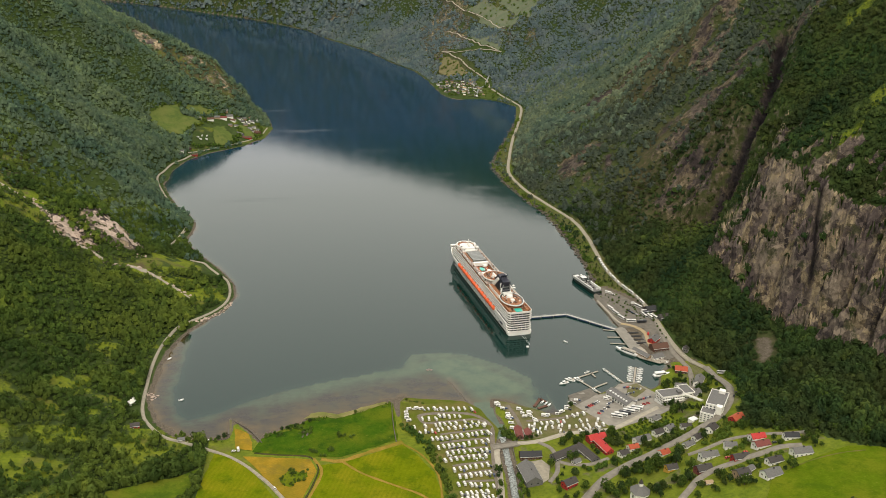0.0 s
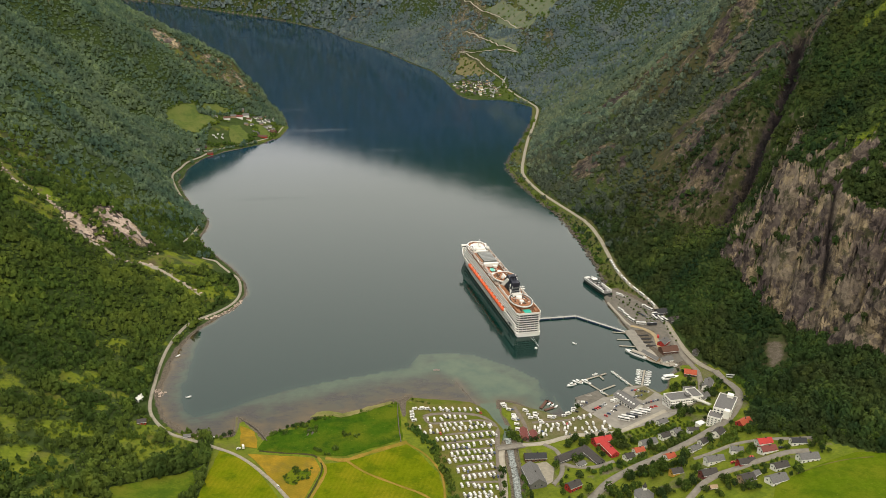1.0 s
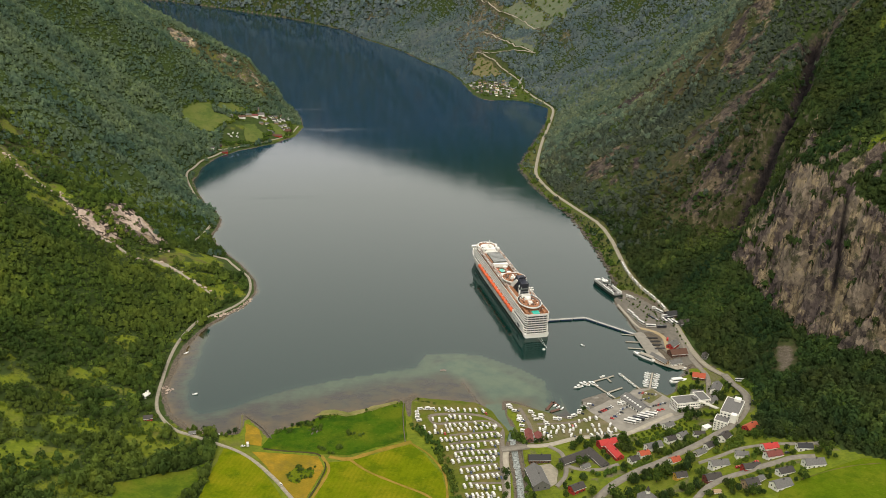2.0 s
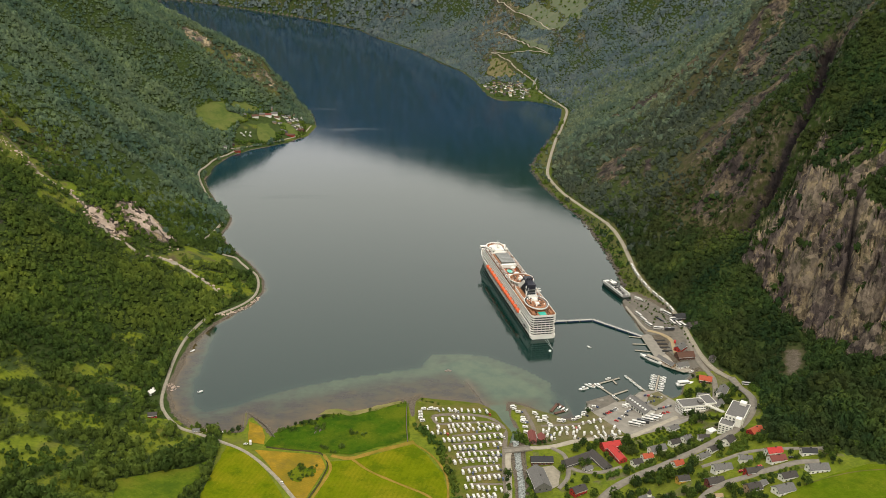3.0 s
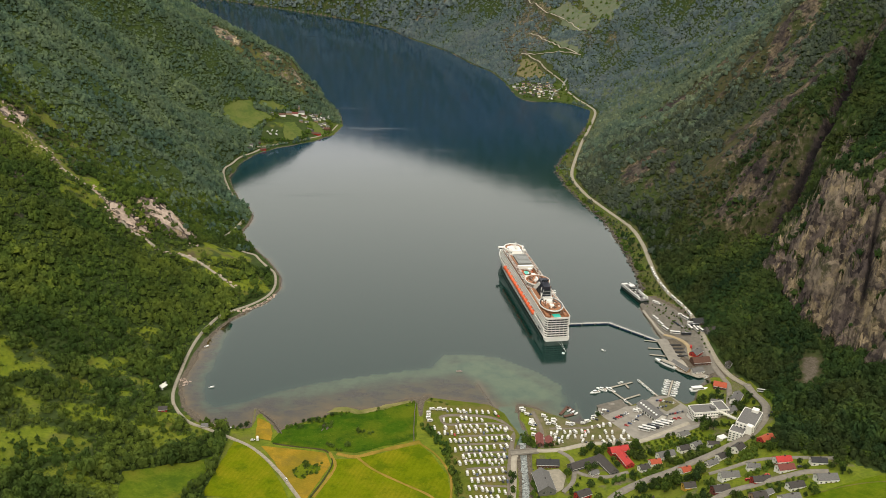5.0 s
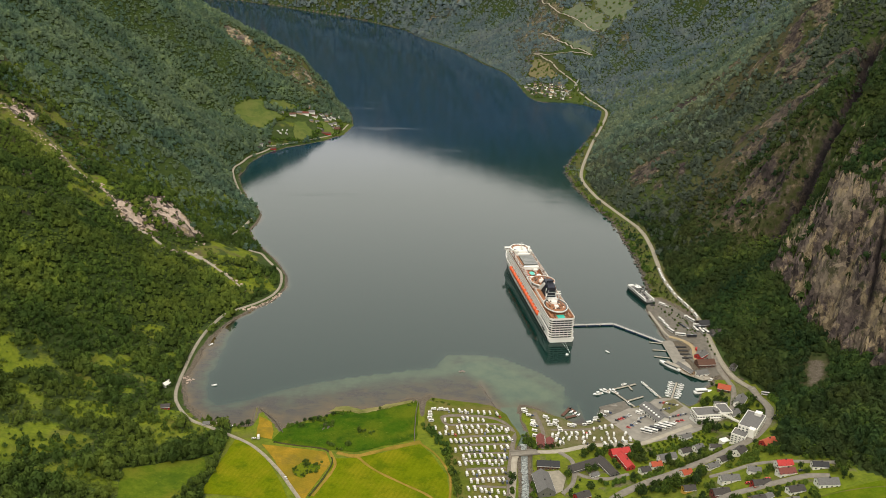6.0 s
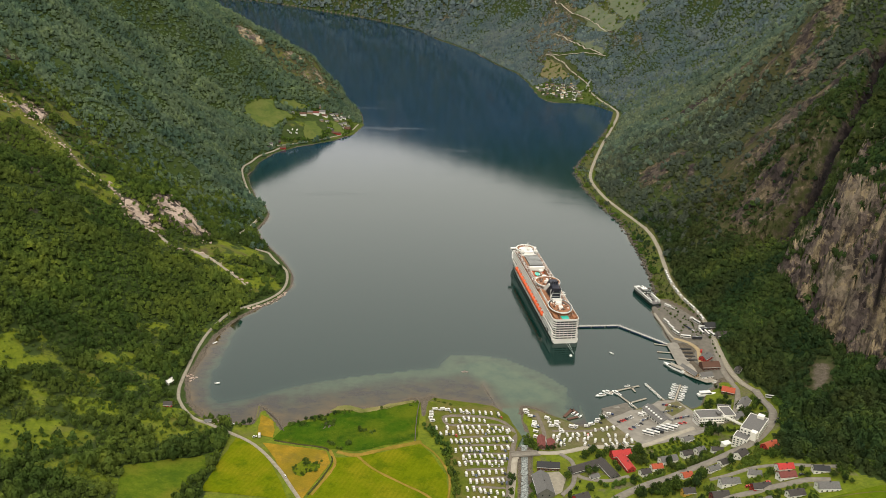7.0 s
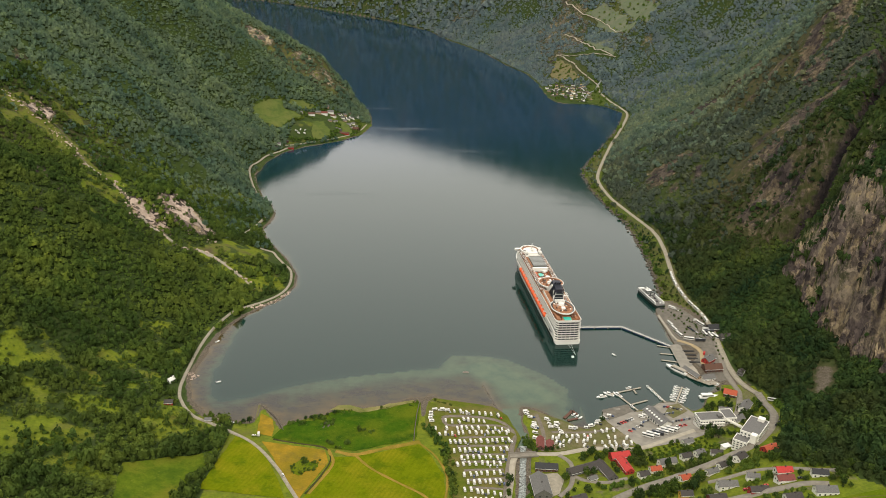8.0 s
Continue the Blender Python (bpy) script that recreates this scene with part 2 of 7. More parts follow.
MAT_SLOPE = leaf_material("hazed_west_slope_leaves", [(0.09, 0.152, 0.112), (0.119, 0.187, 0.129), (0.163, 0.236, 0.146), (0.23, 0.314, 0.164)], (0.209, 0.263, 0.153), .3, .1, .3, True)
MAT_EASTSLOPE = leaf_material("hazed_east_slope_leaves", [(0.113, 0.169, 0.141), (0.144, 0.208, 0.162), (0.187, 0.249, 0.177), (0.245, 0.311, 0.194)], (0.26, 0.291, 0.173), .3, .1, .3, True)
MAT_DARKSLOPE = leaf_material("hazed_dark_slope_leaves", [(0.088, 0.116, 0.099), (0.114, 0.147, 0.111), (0.156, 0.179, 0.123), (0.216, 0.23, 0.134)], (0.095, 0.108, 0.07), .3, .12, .35, True)
MAT_FARFIELD = field_material("hill_pasture", (.082, .116, .030), (.108, .138, .036), (.13, .145, .044), 0, 0, (.062, .096, .028))
MAT_STRAW = field_material("dry_grass_strip", (.24, .165, .030), (.33, .22, .05), (.17, .15, .02))
MAT_FERRYLOT = plain("grey_ferry_asphalt", (.175, .158, .132), .9, 0, .35, 5)
MAT_TRODDEN = field_material("trodden_turf", (.115, .115, .045), (.175, .150, .085), (.085, .110, .022), 0, 0, (.21, .175, .12))
MAT_DITCH = field_material("ditch_growth", (.034, .044, .016), (.060, .062, .024), (.085, .070, .034))
MAT_SHOREGRASS = field_material("dry_shore_grass", (.20, .185, .070), (.27, .235, .105), (.13, .150, .040), 0, 0, (.10, .115, .030))
MAT_ROUGH = field_material("rough_pasture", (.066, .108, .010), (.112, .150, .014), (.150, .152, .020), 0, 0, (.045, .085, .010))
MAT_ASPHALT = plain("worn_asphalt", (.25, .225, .187), .9, 0, .3, 4)
MAT_GRAVEL = plain("pale_gravel", (.34, .305, .24), .95, 0, .3, 3)
MAT_PAVING = plain("grey_paving", (.29, .268, .232), .9, 0, .28, 6)
MAT_PALEROAD = plain("pale_concrete_road", (.40, .36, .29), .9, 0, .22, 4)
MAT_STONE = plain("bare_rock", (.55, .43, .355), .9, 0, .45, 5)
MAT_PLAINROCK = plain("grey_rock", (.27, .235, .205), .9, 0, .35, 2)
MAT_DRYSTONE = plain("shore_stone", (.17, .145, .12), .9, 0, .5, .8, vary=.4)
MAT_WHITEWATER = plain("broken_white_water", (.42, .46, .44), .4, 0, .85, 1.6)
MAT_FARPASTURE = field_material("hazed_hill_pasture", (.115, .142, .088), (.140, .162, .098), (.155, .160, .112), 0, 0, (.105, .135, .085))
MAT_FARHAY = field_material("hazed_hill_hay", (.150, .135, .070), (.19, .165, .085), (.13, .13, .07))
# ---- the lie of the land: shoreline, slopes, noise ----
SHORE_LEFT = [(-178, 772), (-178, 753), (-179, 738), (-188, 737), (-206, 741), (-215, 743), (-229, 747), (-241, 759), (-251, 775),
    (-259, 797), (-265, 820), (-266, 838), (-264, 854), (-264, 881), (-261, 915), (-254, 942), (-242, 974), (-221, 1009), (-204, 1031),
    (-195, 1068), (-198, 1107), (-212, 1142), (-230, 1179), (-243, 1200), (-269, 1250), (-281, 1286), (-276, 1318), (-276, 1360),
    (-291, 1405), (-312, 1440), (-335, 1503), (-353, 1572), (-351, 1658), (-332, 1737), (-295, 1788), (-231, 1845), (-189, 1912),
    (-175, 2001), (-190, 2131), (-220, 2225), (-320, 2380), (-560, 2620), (-1150, 3050), (-2300, 3600)]
SHORE_FAR = [(-2300, 5300), (-1300, 4850), (-913, 4600), (-714, 4425), (-526, 4238), (-381, 4101), (-242, 3932), (-88, 3692), (-16, 3462),
    (48, 3328), (126, 3143), (183, 2916), (237, 2769), (262, 2600), (265, 2505), (272, 2400), (285, 2350), (308, 2325), (371, 2335), (417, 2299), (446, 2236)]
SHORE_RIGHT = [(408, 2074), (358, 1930), (323, 1837), (286, 1734), (267, 1668), (270, 1541), (285, 1446), (299, 1361), (302, 1283),
    (301, 1190), (297, 1128), (291, 1078), (274, 1025), (276, 985), (279, 947), (281, 925), (284, 890), (288, 862), (306, 848), (304, 836), (286, 823), (276, 800),
    (264, 790), (252, 807), (237, 806), (228, 800), (201, 785), (196, 794), (170, 784), (166, 770), (149, 749), (127, 752), (122, 762), (107, 777), (88, 785)]
SHORE_HEAD = [(84, 760), (90, 725), (86, 690), (82, 640), (76, 585), (66, 585), (72, 640), (76, 690), (76, 725), (62, 775), (44, 782), (15, 783), (-2, 790), (-7, 797), (-11, 786), (-14, 762), (-16, 786), (-17, 792),
    (-43, 782), (-70, 771), (-99, 769), (-111, 758), (-127, 751), (-145, 740), (-147, 726), (-164, 754), (-173, 767)]
SHORE = np.array(SHORE_LEFT + SHORE_FAR + SHORE_RIGHT + SHORE_HEAD, float)

# y, foot of the slope, then three slopes and the widths of the first two
WALL_LEFT = np.array([
    (300, -160, .30, 80, .35, 90, .5), (620, -210, .34, 80, .25, 60, .5), (760, -258, .28, 80, .42, 80, .6), (910, -266, .33, 75, .6, 120, .65),
    (1060, -207, .30, 135, .85, 60, .62), (1130, -212, .32, 135, .85, 60, .6), (1240, -267, .35, 90, .72, 110, .62), (1400, -291, .42, 80, .8, 150, .68),
    (1600, -352, 1.05, 120, .85, 150, .7), (1780, -302, .45, 80, .5, 100, .8), (1880, -210, .30, 95, .2, 95, .75), (1980, -180, .40, 90, .5, 100, .8),
    (2160, -197, 1.25, 100, .4, 150, .5), (2300, -262, 1.1, 90, .5, 150, .6), (2500, -440, .7, 150, .6, 150, .7), (3000, -1090, .7, 150, .7, 150, .8), (3600, -2300, .7, 150, .7, 150, .8)])
WALL_RIGHT = np.array([
    (300, 470, .3, 60, .6, 100, .8), (640, 410, .35, 55, 2.2, 60, .9), (733, 350, .72, 95, 3.0, 52, .8), (830, 347, .62, 80, 3.1, 48, .85), (990, 345, .6, 95, 2.5, 60, .9),
    (1100, 345, .70, 120, 2.0, 90, .9), (1230, 350, .67, 45, 1.6, 120, .95), (1360, 336, .62, 110, 1.1, 120, .95), (1468, 312, .6, 150, 1.0, 90, 1.0),
    (1553, 300, .56, 250, 1.5, 120, 1.0), (1680, 290, .58, 240, 1.2, 150, .9), (1850, 352, .58, 210, 1.0, 150, .9), (2170, 462, .55, 200, .8, 150, .9),
    (2350, 460, .5, 200, .7, 150, .8), (2500, 445, .38, 130, .6, 150, 1.3), (2700, 285, .55, 250, .55, 200, 1.3), (2900, 205, .45, 260, .8, 200, 1.4), (3170, 110, .55, 200, 1.1, 200, 1.6), (3700, -80, .7, 150, 1.6, 300, 1.9),
    (4600, -905, .8, 150, 1.8, 300, 2.0), (5300, -2250, .8, 150, 1.8, 300, 2.0)])


def lattice(ix, iy, seed):
    n = (ix.astype(np.int64) * 374761393 + iy.astype(np.int64) * 668265263 + seed * 974634777) & 0x7fffffff
    n = ((n ^ (n >> 13)) * 1274126177) & 0x7fffffff
    return ((n ^ (n >> 16)) & 0xffff) / 65535.0


def value_noise(x, y, seed):
    """Smooth noise from -1 to 1 with cells one unit wide."""
    ix, iy = np.floor(x), np.floor(y)
    fx, fy = x - ix, y - iy
    fx, fy = fx * fx * (3 - 2 * fx), fy * fy * (3 - 2 * fy)
    a, b = lattice(ix, iy, seed), lattice(ix + 1, iy, seed)
    c, d = lattice(ix, iy + 1, seed), lattice(ix + 1, iy + 1, seed)
    return 2 * (a + (b - a) * fx + (c - a) * fy + (a - b - c + d) * fx * fy) - 1


def fractal(x, y, size, octaves, seed):
    total, amp = 0.0, 1.0
    for k in range(octaves):
        total = total + amp * value_noise(x / size + 17.3 * k, y / size - 9.1 * k, seed + k)
        size, amp = size * .48, amp * .5
    return total


def crest(x, y, size, seed):
    """Sharp ridges and clefts from -1 to 1."""
    return 1 - 2.4 * np.abs(value_noise(x / size, y / size, seed))


def smooth(a, b, v):
    t = np.clip((v - a) / (b - a), 0, 1)
    return t * t * (3 - 2 * t)


def shore_distance(x, y):
    """Metres to the shoreline: positive on land, negative on the water."""
    p, q = SHORE, np.roll(SHORE, -1, 0)
    best, inside = np.full(x.shape, 1e18), np.zeros(x.shape, bool)
    for (ax, ay), (bx, by) in zip(p, q):
        dx, dy = bx - ax, by - ay
        t = np.clip(((x - ax) * dx + (y - ay) * dy) / (dx * dx + dy * dy), 0, 1)
        best = np.minimum(best, (x - ax - t * dx) ** 2 + (y - ay - t * dy) ** 2)
        cross = (ay > y) != (by > y)
        inside ^= cross & (x < ax + (y - ay) * dx / (dy if dy else 1e-9))
    return np.where(inside, -1, 1) * np.sqrt(best)


def line_distance(x, y, line):
    """Metres to a line of points, and how far along it (0 to 1)."""
    best, along = np.full(x.shape, 1e18), np.zeros(x.shape)
    n = len(line) - 1
    for k in range(n):
        (ax, ay), (bx, by) = line[k], line[k + 1]
        dx, dy = bx - ax, by - ay
        t = np.clip(((x - ax) * dx + (y - ay) * dy) / (dx * dx + dy * dy), 0, 1)
        d = (x - ax - t * dx) ** 2 + (y - ay - t * dy) ** 2
        along = np.where(d < best, (k + t) / n, along)
        best = np.minimum(best, d)
    return np.sqrt(best), along


def wall_height(u, y, table):
    s1, w1, s2, w2, s3 = (np.interp(y, table[:, 0], table[:, k]) for k in range(2, 7))
    u = np.maximum(u, 0)
    h = s1 * np.minimum(u, w1) + s2 * np.clip(u - w1, 0, w2) + s3 * np.maximum(u - w1 - w2, 0)
    top = 210 + 75 * smooth(2700, 3600, y)
    return np.where(h > 430, 430 + top * (1 - np.exp(-(h - 430) / top)), h)


def plain_height(x, y):
    """The flat head of the bay, and the terrace that the upper village stands on."""
    plain = 2.0 + .022 * np.clip(790 - y, 0, 240) + .10 * np.maximum(500 - y, 0) * (y < 500)
    p = (x - 180) * .736 - (y - 680) * .675
    hill = np.interp(p, (-30, 0, 40, 86, 131, 163, 190, 400), (0, 2, 10, 34, 54, 62, 65, 80))
    return plain + hill * smooth(450, 560, y + .3 * x)


RAVINES = [([(466, 1110), (497, 1128), (530, 1143), (554, 1166), (583, 1213), (662, 1349), (700, 1420)], 17, 58), ([(449, 826), (461, 851), (476, 880), (493, 908)], 4, 14),
           ([(600, 1500), (700, 1560), (850, 1650)], 14, 14)]


SHOAL_EDGE = [(-249, 787), (-225, 772), (-188, 786), (-162, 805), (-129, 821), (-83, 837), (-47, 847), (2, 859), (15, 890), (47, 893), (78, 884), (114, 855), (136, 826), (128, 780)]


def points_inside(x, y, poly):
    inside = np.zeros(np.shape(x), bool)
    for (ax, ay), (bx, by) in zip(poly, poly[1:] + poly[:1]):
        if ay != by:
            inside ^= ((ay > y) != (by > y)) & (x < ax + (y - ay) * (bx - ax) / (by - ay))
    return inside


def height(x, y):
    """Height of the ground in metres above the water."""
    x, y = np.asarray(x, float), np.asarray(y, float)
    d = shore_distance(x, y)
    wobble = fractal(x, y, 90, 4, 3)
    ul = np.interp(y, WALL_LEFT[:, 0], WALL_LEFT[:, 1]) - x
    ur = x - np.interp(y, WALL_RIGHT[:, 0], WALL_RIGHT[:, 1])
    butt = fractal(x * .35, y, 46, 4, 11)
    cliff = smooth(560, 700, y) * (1 - smooth(1080, 1300, y))
    ul = ul + smooth(30, 140, ul) * (26 * fractal(x * .5, y, 120, 4, 21) + 13 * smooth(900, 1100, y) * crest(x * .16, y + .2 * x, 75, 23))
    ur = ur + smooth(30, 130, ur) * ((9 + 9 * cliff) * butt + 16 * fractal(x * .4, y, 150, 3, 31))
    face = cliff * smooth(55, 90, ur) * (1 - smooth(170, 230, ur))
    up = wall_height(ur, y, WALL_RIGHT)
    ur = ur + face * (10 * fractal(y + .3 * up, up * .8, 44, 4, 13) + 4.5 * crest(y + .5 * up, up * .55, 24, 15) + 2.2 * crest(y - .3 * up, up, 9, 17) + 1.2 * value_noise(y / 3.4, up / 4.0, 19))
    left, right = wall_height(ul, y, WALL_LEFT), wall_height(ur, y, WALL_RIGHT)
    flat = plain_height(x, y)
    wall = np.maximum(left, right)
    k = 9.0
    land = np.where(wall > 0, np.maximum(flat, k * np.logaddexp(flat / k, wall / k) - k * .3), flat)
    rough = smooth(8, 60, wall)
    land = land + rough * (3.5 * wobble + 1.6 * fractal(x, y, 17, 3, 7))
    for line, width, depth in RAVINES:
        r, along = line_distance(x, y, line)
        land = land - depth * np.exp(-(r / width) ** 2) * smooth(0, .12, along) * smooth(20, 60, wall)
    bank = np.minimum(1.0 + d * .35, 2.0)
    land = np.where(d < 45, bank + (land - bank) * smooth(0, 45, d) , land)
    steepness = np.where(x < 0, 1 + 2.5 * smooth(930, 1010, y), np.where((x > 150) & (y > 755), 7, 1 + 2.2 * smooth(860, 1060, y)))
    shelf = np.interp(np.maximum(0, (-d + smooth(0, 6, -d) * 4.5 * fractal(x, y, 30, 3, 9)) * steepness), (0, 3, 11, 20, 34, 140), (.9, -.25, -.9, -2.6, -8, -40))
    rim, _ = line_distance(x, y, SHOAL_EDGE)
    over = points_inside(x, y, SHOAL_EDGE + [(88, 760), (60, 760), (-20, 760), (-150, 725), (-230, 735)])
    t = np.clip(-d, 0, None) / (np.clip(-d, 0, None) + rim + .01)
    shoal = np.where(over, -.3 - 2.0 * t ** 1.3 + .35 * fractal(x, y, 26, 4, 5) * (1 - t), -2.3 - rim * .32)
    shoal = np.maximum(np.minimum(shoal, np.maximum(.9 + d * .3, -.3)), shelf)
    spit, _ = line_distance(x, y, [(66, 778), (58, 800), (46, 834)])
    shoal = np.maximum(shoal, np.where(over, -.12 - spit * .35, shoal))
    bed = np.where((x > 60) & (x < 93) & (y < 770), np.where(y > 714, -.25 - np.minimum(.9, -d * .3), .4 + .022 * (770 - y) - np.minimum(1.2, -d * .3)), shoal)
    return np.where(d > 0, land, bed)
# ---- the plan of fields, paving, roads and tracks ----
FIELD_MEADOW_WEST = [(-189, 711), (-178, 707), (-170, 701), (-159, 686), (-143, 657), (-133, 636), (-126, 617), (-202, 626), (-198, 653), (-194, 680)]
FIELD_HAY = [(-163, 704), (-102, 692), (-96, 672), (-104, 649), (-111, 627), (-114, 616), (-117, 616), (-127, 636), (-137, 656), (-151, 684)]
FIELD_HAY_POINT = [(-174, 754), (-160, 744), (-156, 727), (-155, 713), (-171, 718)]
FIELD_STRIP = [(-155, 711), (-148, 735), (-136, 741), (-121, 744), (-104, 764), (-89, 764), (-64, 767), (-42, 775), (-20, 788), (-17, 785), (-19, 716), (-48, 704), (-74, 692), (-102, 696), (-125, 702)]
FIELD_MAIN = [(-93, 681), (-74, 683), (-50, 693), (-16, 708), (-5, 691), (8, 659), (10, 630), (8, 603), (-111, 616), (-100, 649)]
FIELD_CAMP = [(-9, 789), (-3, 797), (56, 785), (71, 768), (82, 728), (68, 690), (54, 602), (15, 602), (16, 638), (9, 693), (-2, 724), (-12, 741)]
FIELD_EAST = [(255, 534), (270, 541), (303, 555), (340, 566), (366, 560), (373, 551), (330, 473), (232, 497)]
FARM_FIELD_A = [(-423, 1884), (-396, 1924), (-367, 1949), (-360, 1917), (-334, 1923), (-318, 1911), (-336, 1864), (-341, 1819), (-372, 1804), (-410, 1846)]
FARM_FIELD_B = [(-359, 1950), (-332, 1967), (-291, 1968), (-319, 1947), (-346, 1936)]
FARM_FIELD_C = [(-298, 1904), (-276, 1922), (-250, 1872), (-265, 1837), (-286, 1824)]
FARM_FIELD_D = [(-251, 1952), (-224, 1952), (-204, 1891), (-221, 1884), (-240, 1905)]
FAR_FIELD_A = [(442, 3021), (474, 2905), (530, 2716), (560, 2740), (545, 2880), (500, 2980)]
FAR_FIELD_B = [(521, 2995), (616, 2880), (640, 2800), (590, 2715), (568, 2745), (556, 2890)]
FAR_FIELD_C = [(441, 2880), (478, 2770), (496, 2690), (486, 2650), (440, 2720), (428, 2800)]
FAR_SHORE_GREEN = [(172, 2975), (196, 2900), (222, 2840), (246, 2850), (228, 2920), (198, 3000)]
FAR_FIELD_HAY = [(337, 2804), (371, 2676), (385, 2622), (323, 2641), (304, 2690)]
PAVED_SQUARE = [(166, 769), (170, 784), (198, 797), (201, 782), (215, 786), (230, 803), (251, 804), (265, 778), (274, 766), (268, 737), (245, 725), (194, 712), (184, 736)]
PAVED_FERRY = [(276, 1035), (291, 1065), (310, 1040), (326, 1003), (335, 972), (325, 900), (323, 860), (305, 849), (300, 865), (291, 897), (309, 933), (280, 937), (278, 955)]
MOLE = [(168, 785), (197, 798), (201, 784), (188, 774), (172, 764)]
SQUARE_ISLAND = [(239, 796), (250, 802), (257, 787), (238, 771), (232, 780)]
CAMP_EAST = [(89, 782), (106, 774), (128, 762), (148, 744), (166, 764), (175, 759), (184, 736), (190, 717), (148, 709), (116, 706), (101, 705), (98, 744)]
FORECOURT = [(92, 669), (110, 670), (115, 659), (109, 639), (101, 634), (98, 652)]
ROAD_WEST = [(-106, 601), (-116, 618), (-128, 639), (-140, 660), (-162, 690), (-182, 709), (-217, 732), (-240, 746), (-259, 773), (-266, 793), (-269, 817), (-270, 844), (-271, 880), (-269, 922), (-262, 958), (-251, 986), (-222, 1018), (-206, 1046), (-202, 1079), (-208, 1118), (-221, 1140), (-236, 1166), (-246, 1184), (-264, 1188)]
ROAD_WEST_FAR = [(-286, 1333), (-296, 1257), (-298, 1235)]
ROAD_COAST = [(-323, 1447), (-345, 1509), (-367, 1589), (-363, 1639), (-353, 1696), (-326, 1763)]
ROAD_EAST = [(338, 813), (328, 866), (330, 920), (334, 972), (334, 1020), (325, 1071), (323, 1128), (329, 1190), (336, 1260), (335, 1335), (312, 1431), (295, 1508), (289, 1612), (311, 1712), (355, 1876), (397, 2011), (451, 2199), (451, 2279), (436, 2370), (426, 2484)]
ROAD_FAR = [(426, 2484), (429, 2551), (407, 2612), (381, 2679), (358, 2778), (336, 2827)]
ROAD_FARM = [(-334, 1768), (-303, 1799), (-241, 1858), (-201, 1916), (-186, 1996)]
ROAD_FAR_B = [(336, 2827), (417, 2716), (489, 2640)]
ROAD_FAR_C = [(377, 2976), (405, 2908), (435, 2738), (482, 2650)]
ROAD_FAR_D = [(395, 3169), (449, 2988), (491, 2900), (520, 2756)]
ROAD_MAIN = [(61, 615), (64, 633), (68, 660), (72, 690), (81, 701), (116, 701), (149, 711), (191, 712), (221, 727), (252, 743)]
ROAD_HILL = [(110, 577), (124, 592), (138, 607), (155, 624), (180, 639), (201, 648), (226, 655), (239, 658), (251, 662), (262, 667), (272, 671), (282, 676), (294, 687), (308, 705), (318, 723), (327, 744), (333, 771), (336, 796), (338, 820)]
ROAD_LOOP = [(115, 699), (124, 686), (124, 668), (119, 648), (108, 634)]
ROAD_MOTEL = [(121, 670), (131, 659), (150, 654), (171, 659)]
ROAD_UPPER = [(172, 528), (186, 542), (200, 555), (214, 568), (232, 575), (246, 575), (268, 577), (290, 581), (306, 577)]
ROAD_UPPER_B = [(228, 620), (242, 619), (265, 622), (279, 617), (290, 610), (306, 602), (324, 596)]
ROAD_HOTEL = [(252, 740), (269, 743), (297, 765), (320, 821), (321, 847)]
ROAD_QUAY = [(334, 972), (326, 920), (320, 873), (321, 847)]
TRACK_A = [(-92, 691), (-74, 686), (-50, 697), (-15, 712)]
TRACK_B = [(-74, 686), (-57, 665), (-29, 643), (-10, 629), (4, 612)]
TRACK_C = [(-99, 693), (-92, 672), (-97, 652), (-107, 624)]
DITCH = [(-153, 709), (-128, 702), (-103, 696), (-96, 684), (-95, 672), (-100, 652), (-110, 624)]
TRACK_D = [(-16, 710), (0, 689), (11, 656), (9, 614)]
STREAM = [(-618, 1233), (-585, 1226), (-562, 1240), (-492, 1159), (-453, 1132), (-422, 1115), (-401, 1102), (-381, 1094), (-352, 1082), (-328, 1097), (-294, 1082), (-259, 1057), (-241, 1039)]
SLAB_A = [(-421, 1117), (-412, 1128), (-392, 1120), (-380, 1116), (-368, 1111), (-373, 1104), (-390, 1101), (-407, 1098)]
SLAB_B = [(-392, 1147), (-379, 1178), (-361, 1180), (-347, 1172), (-318, 1164), (-337, 1133), (-357, 1126), (-375, 1125)]
SLAB_C = [(-600, 1226), (-591, 1259), (-570, 1263), (-570, 1243), (-578, 1210)]
SCREE = [(367, 1544), (427, 1568), (437, 1470), (401, 1412), (361, 1444)]
SCAR = [(403, 836), (413, 827), (399, 796), (380, 778)]
RIDGE_ROCK = [(-481, 2139), (-417, 2120), (-351, 2130), (-285, 2158), (-242, 2125), (-271, 2052), (-338, 2049), (-399, 2069), (-454, 2083)]
MEADOW_SW = [(-262, 598), (-271, 643), (-238, 667), (-211, 679), (-197, 691), (-205, 656), (-213, 631), (-219, 606), (-218, 587), (-258, 573)]
VILLAGE = [(48, 580), (61, 712), (90, 781), (162, 765), (280, 824), (322, 879), (343, 827), (345, 770), (317, 699), (286, 658), (290, 645), (293, 630), (300, 617), (315, 607), (324, 596), (334, 583), (346, 570), (364, 562), (365, 500), (48, 500)]
OLIVE = [(-636, 1241), (-604, 1274), (-560, 1298), (-514, 1324), (-467, 1257), (-492, 1159), (-545, 1134), (-568, 1093)]
BROWN_SLOPE = [(436, 1370), (490, 1424), (563, 1381), (501, 1163), (480, 1135), (452, 1133), (412, 1222)]
BROWN_SLOPE_UPPER = [(636, 2033), (711, 1937), (639, 1610), (595, 1589), (534, 1642)]
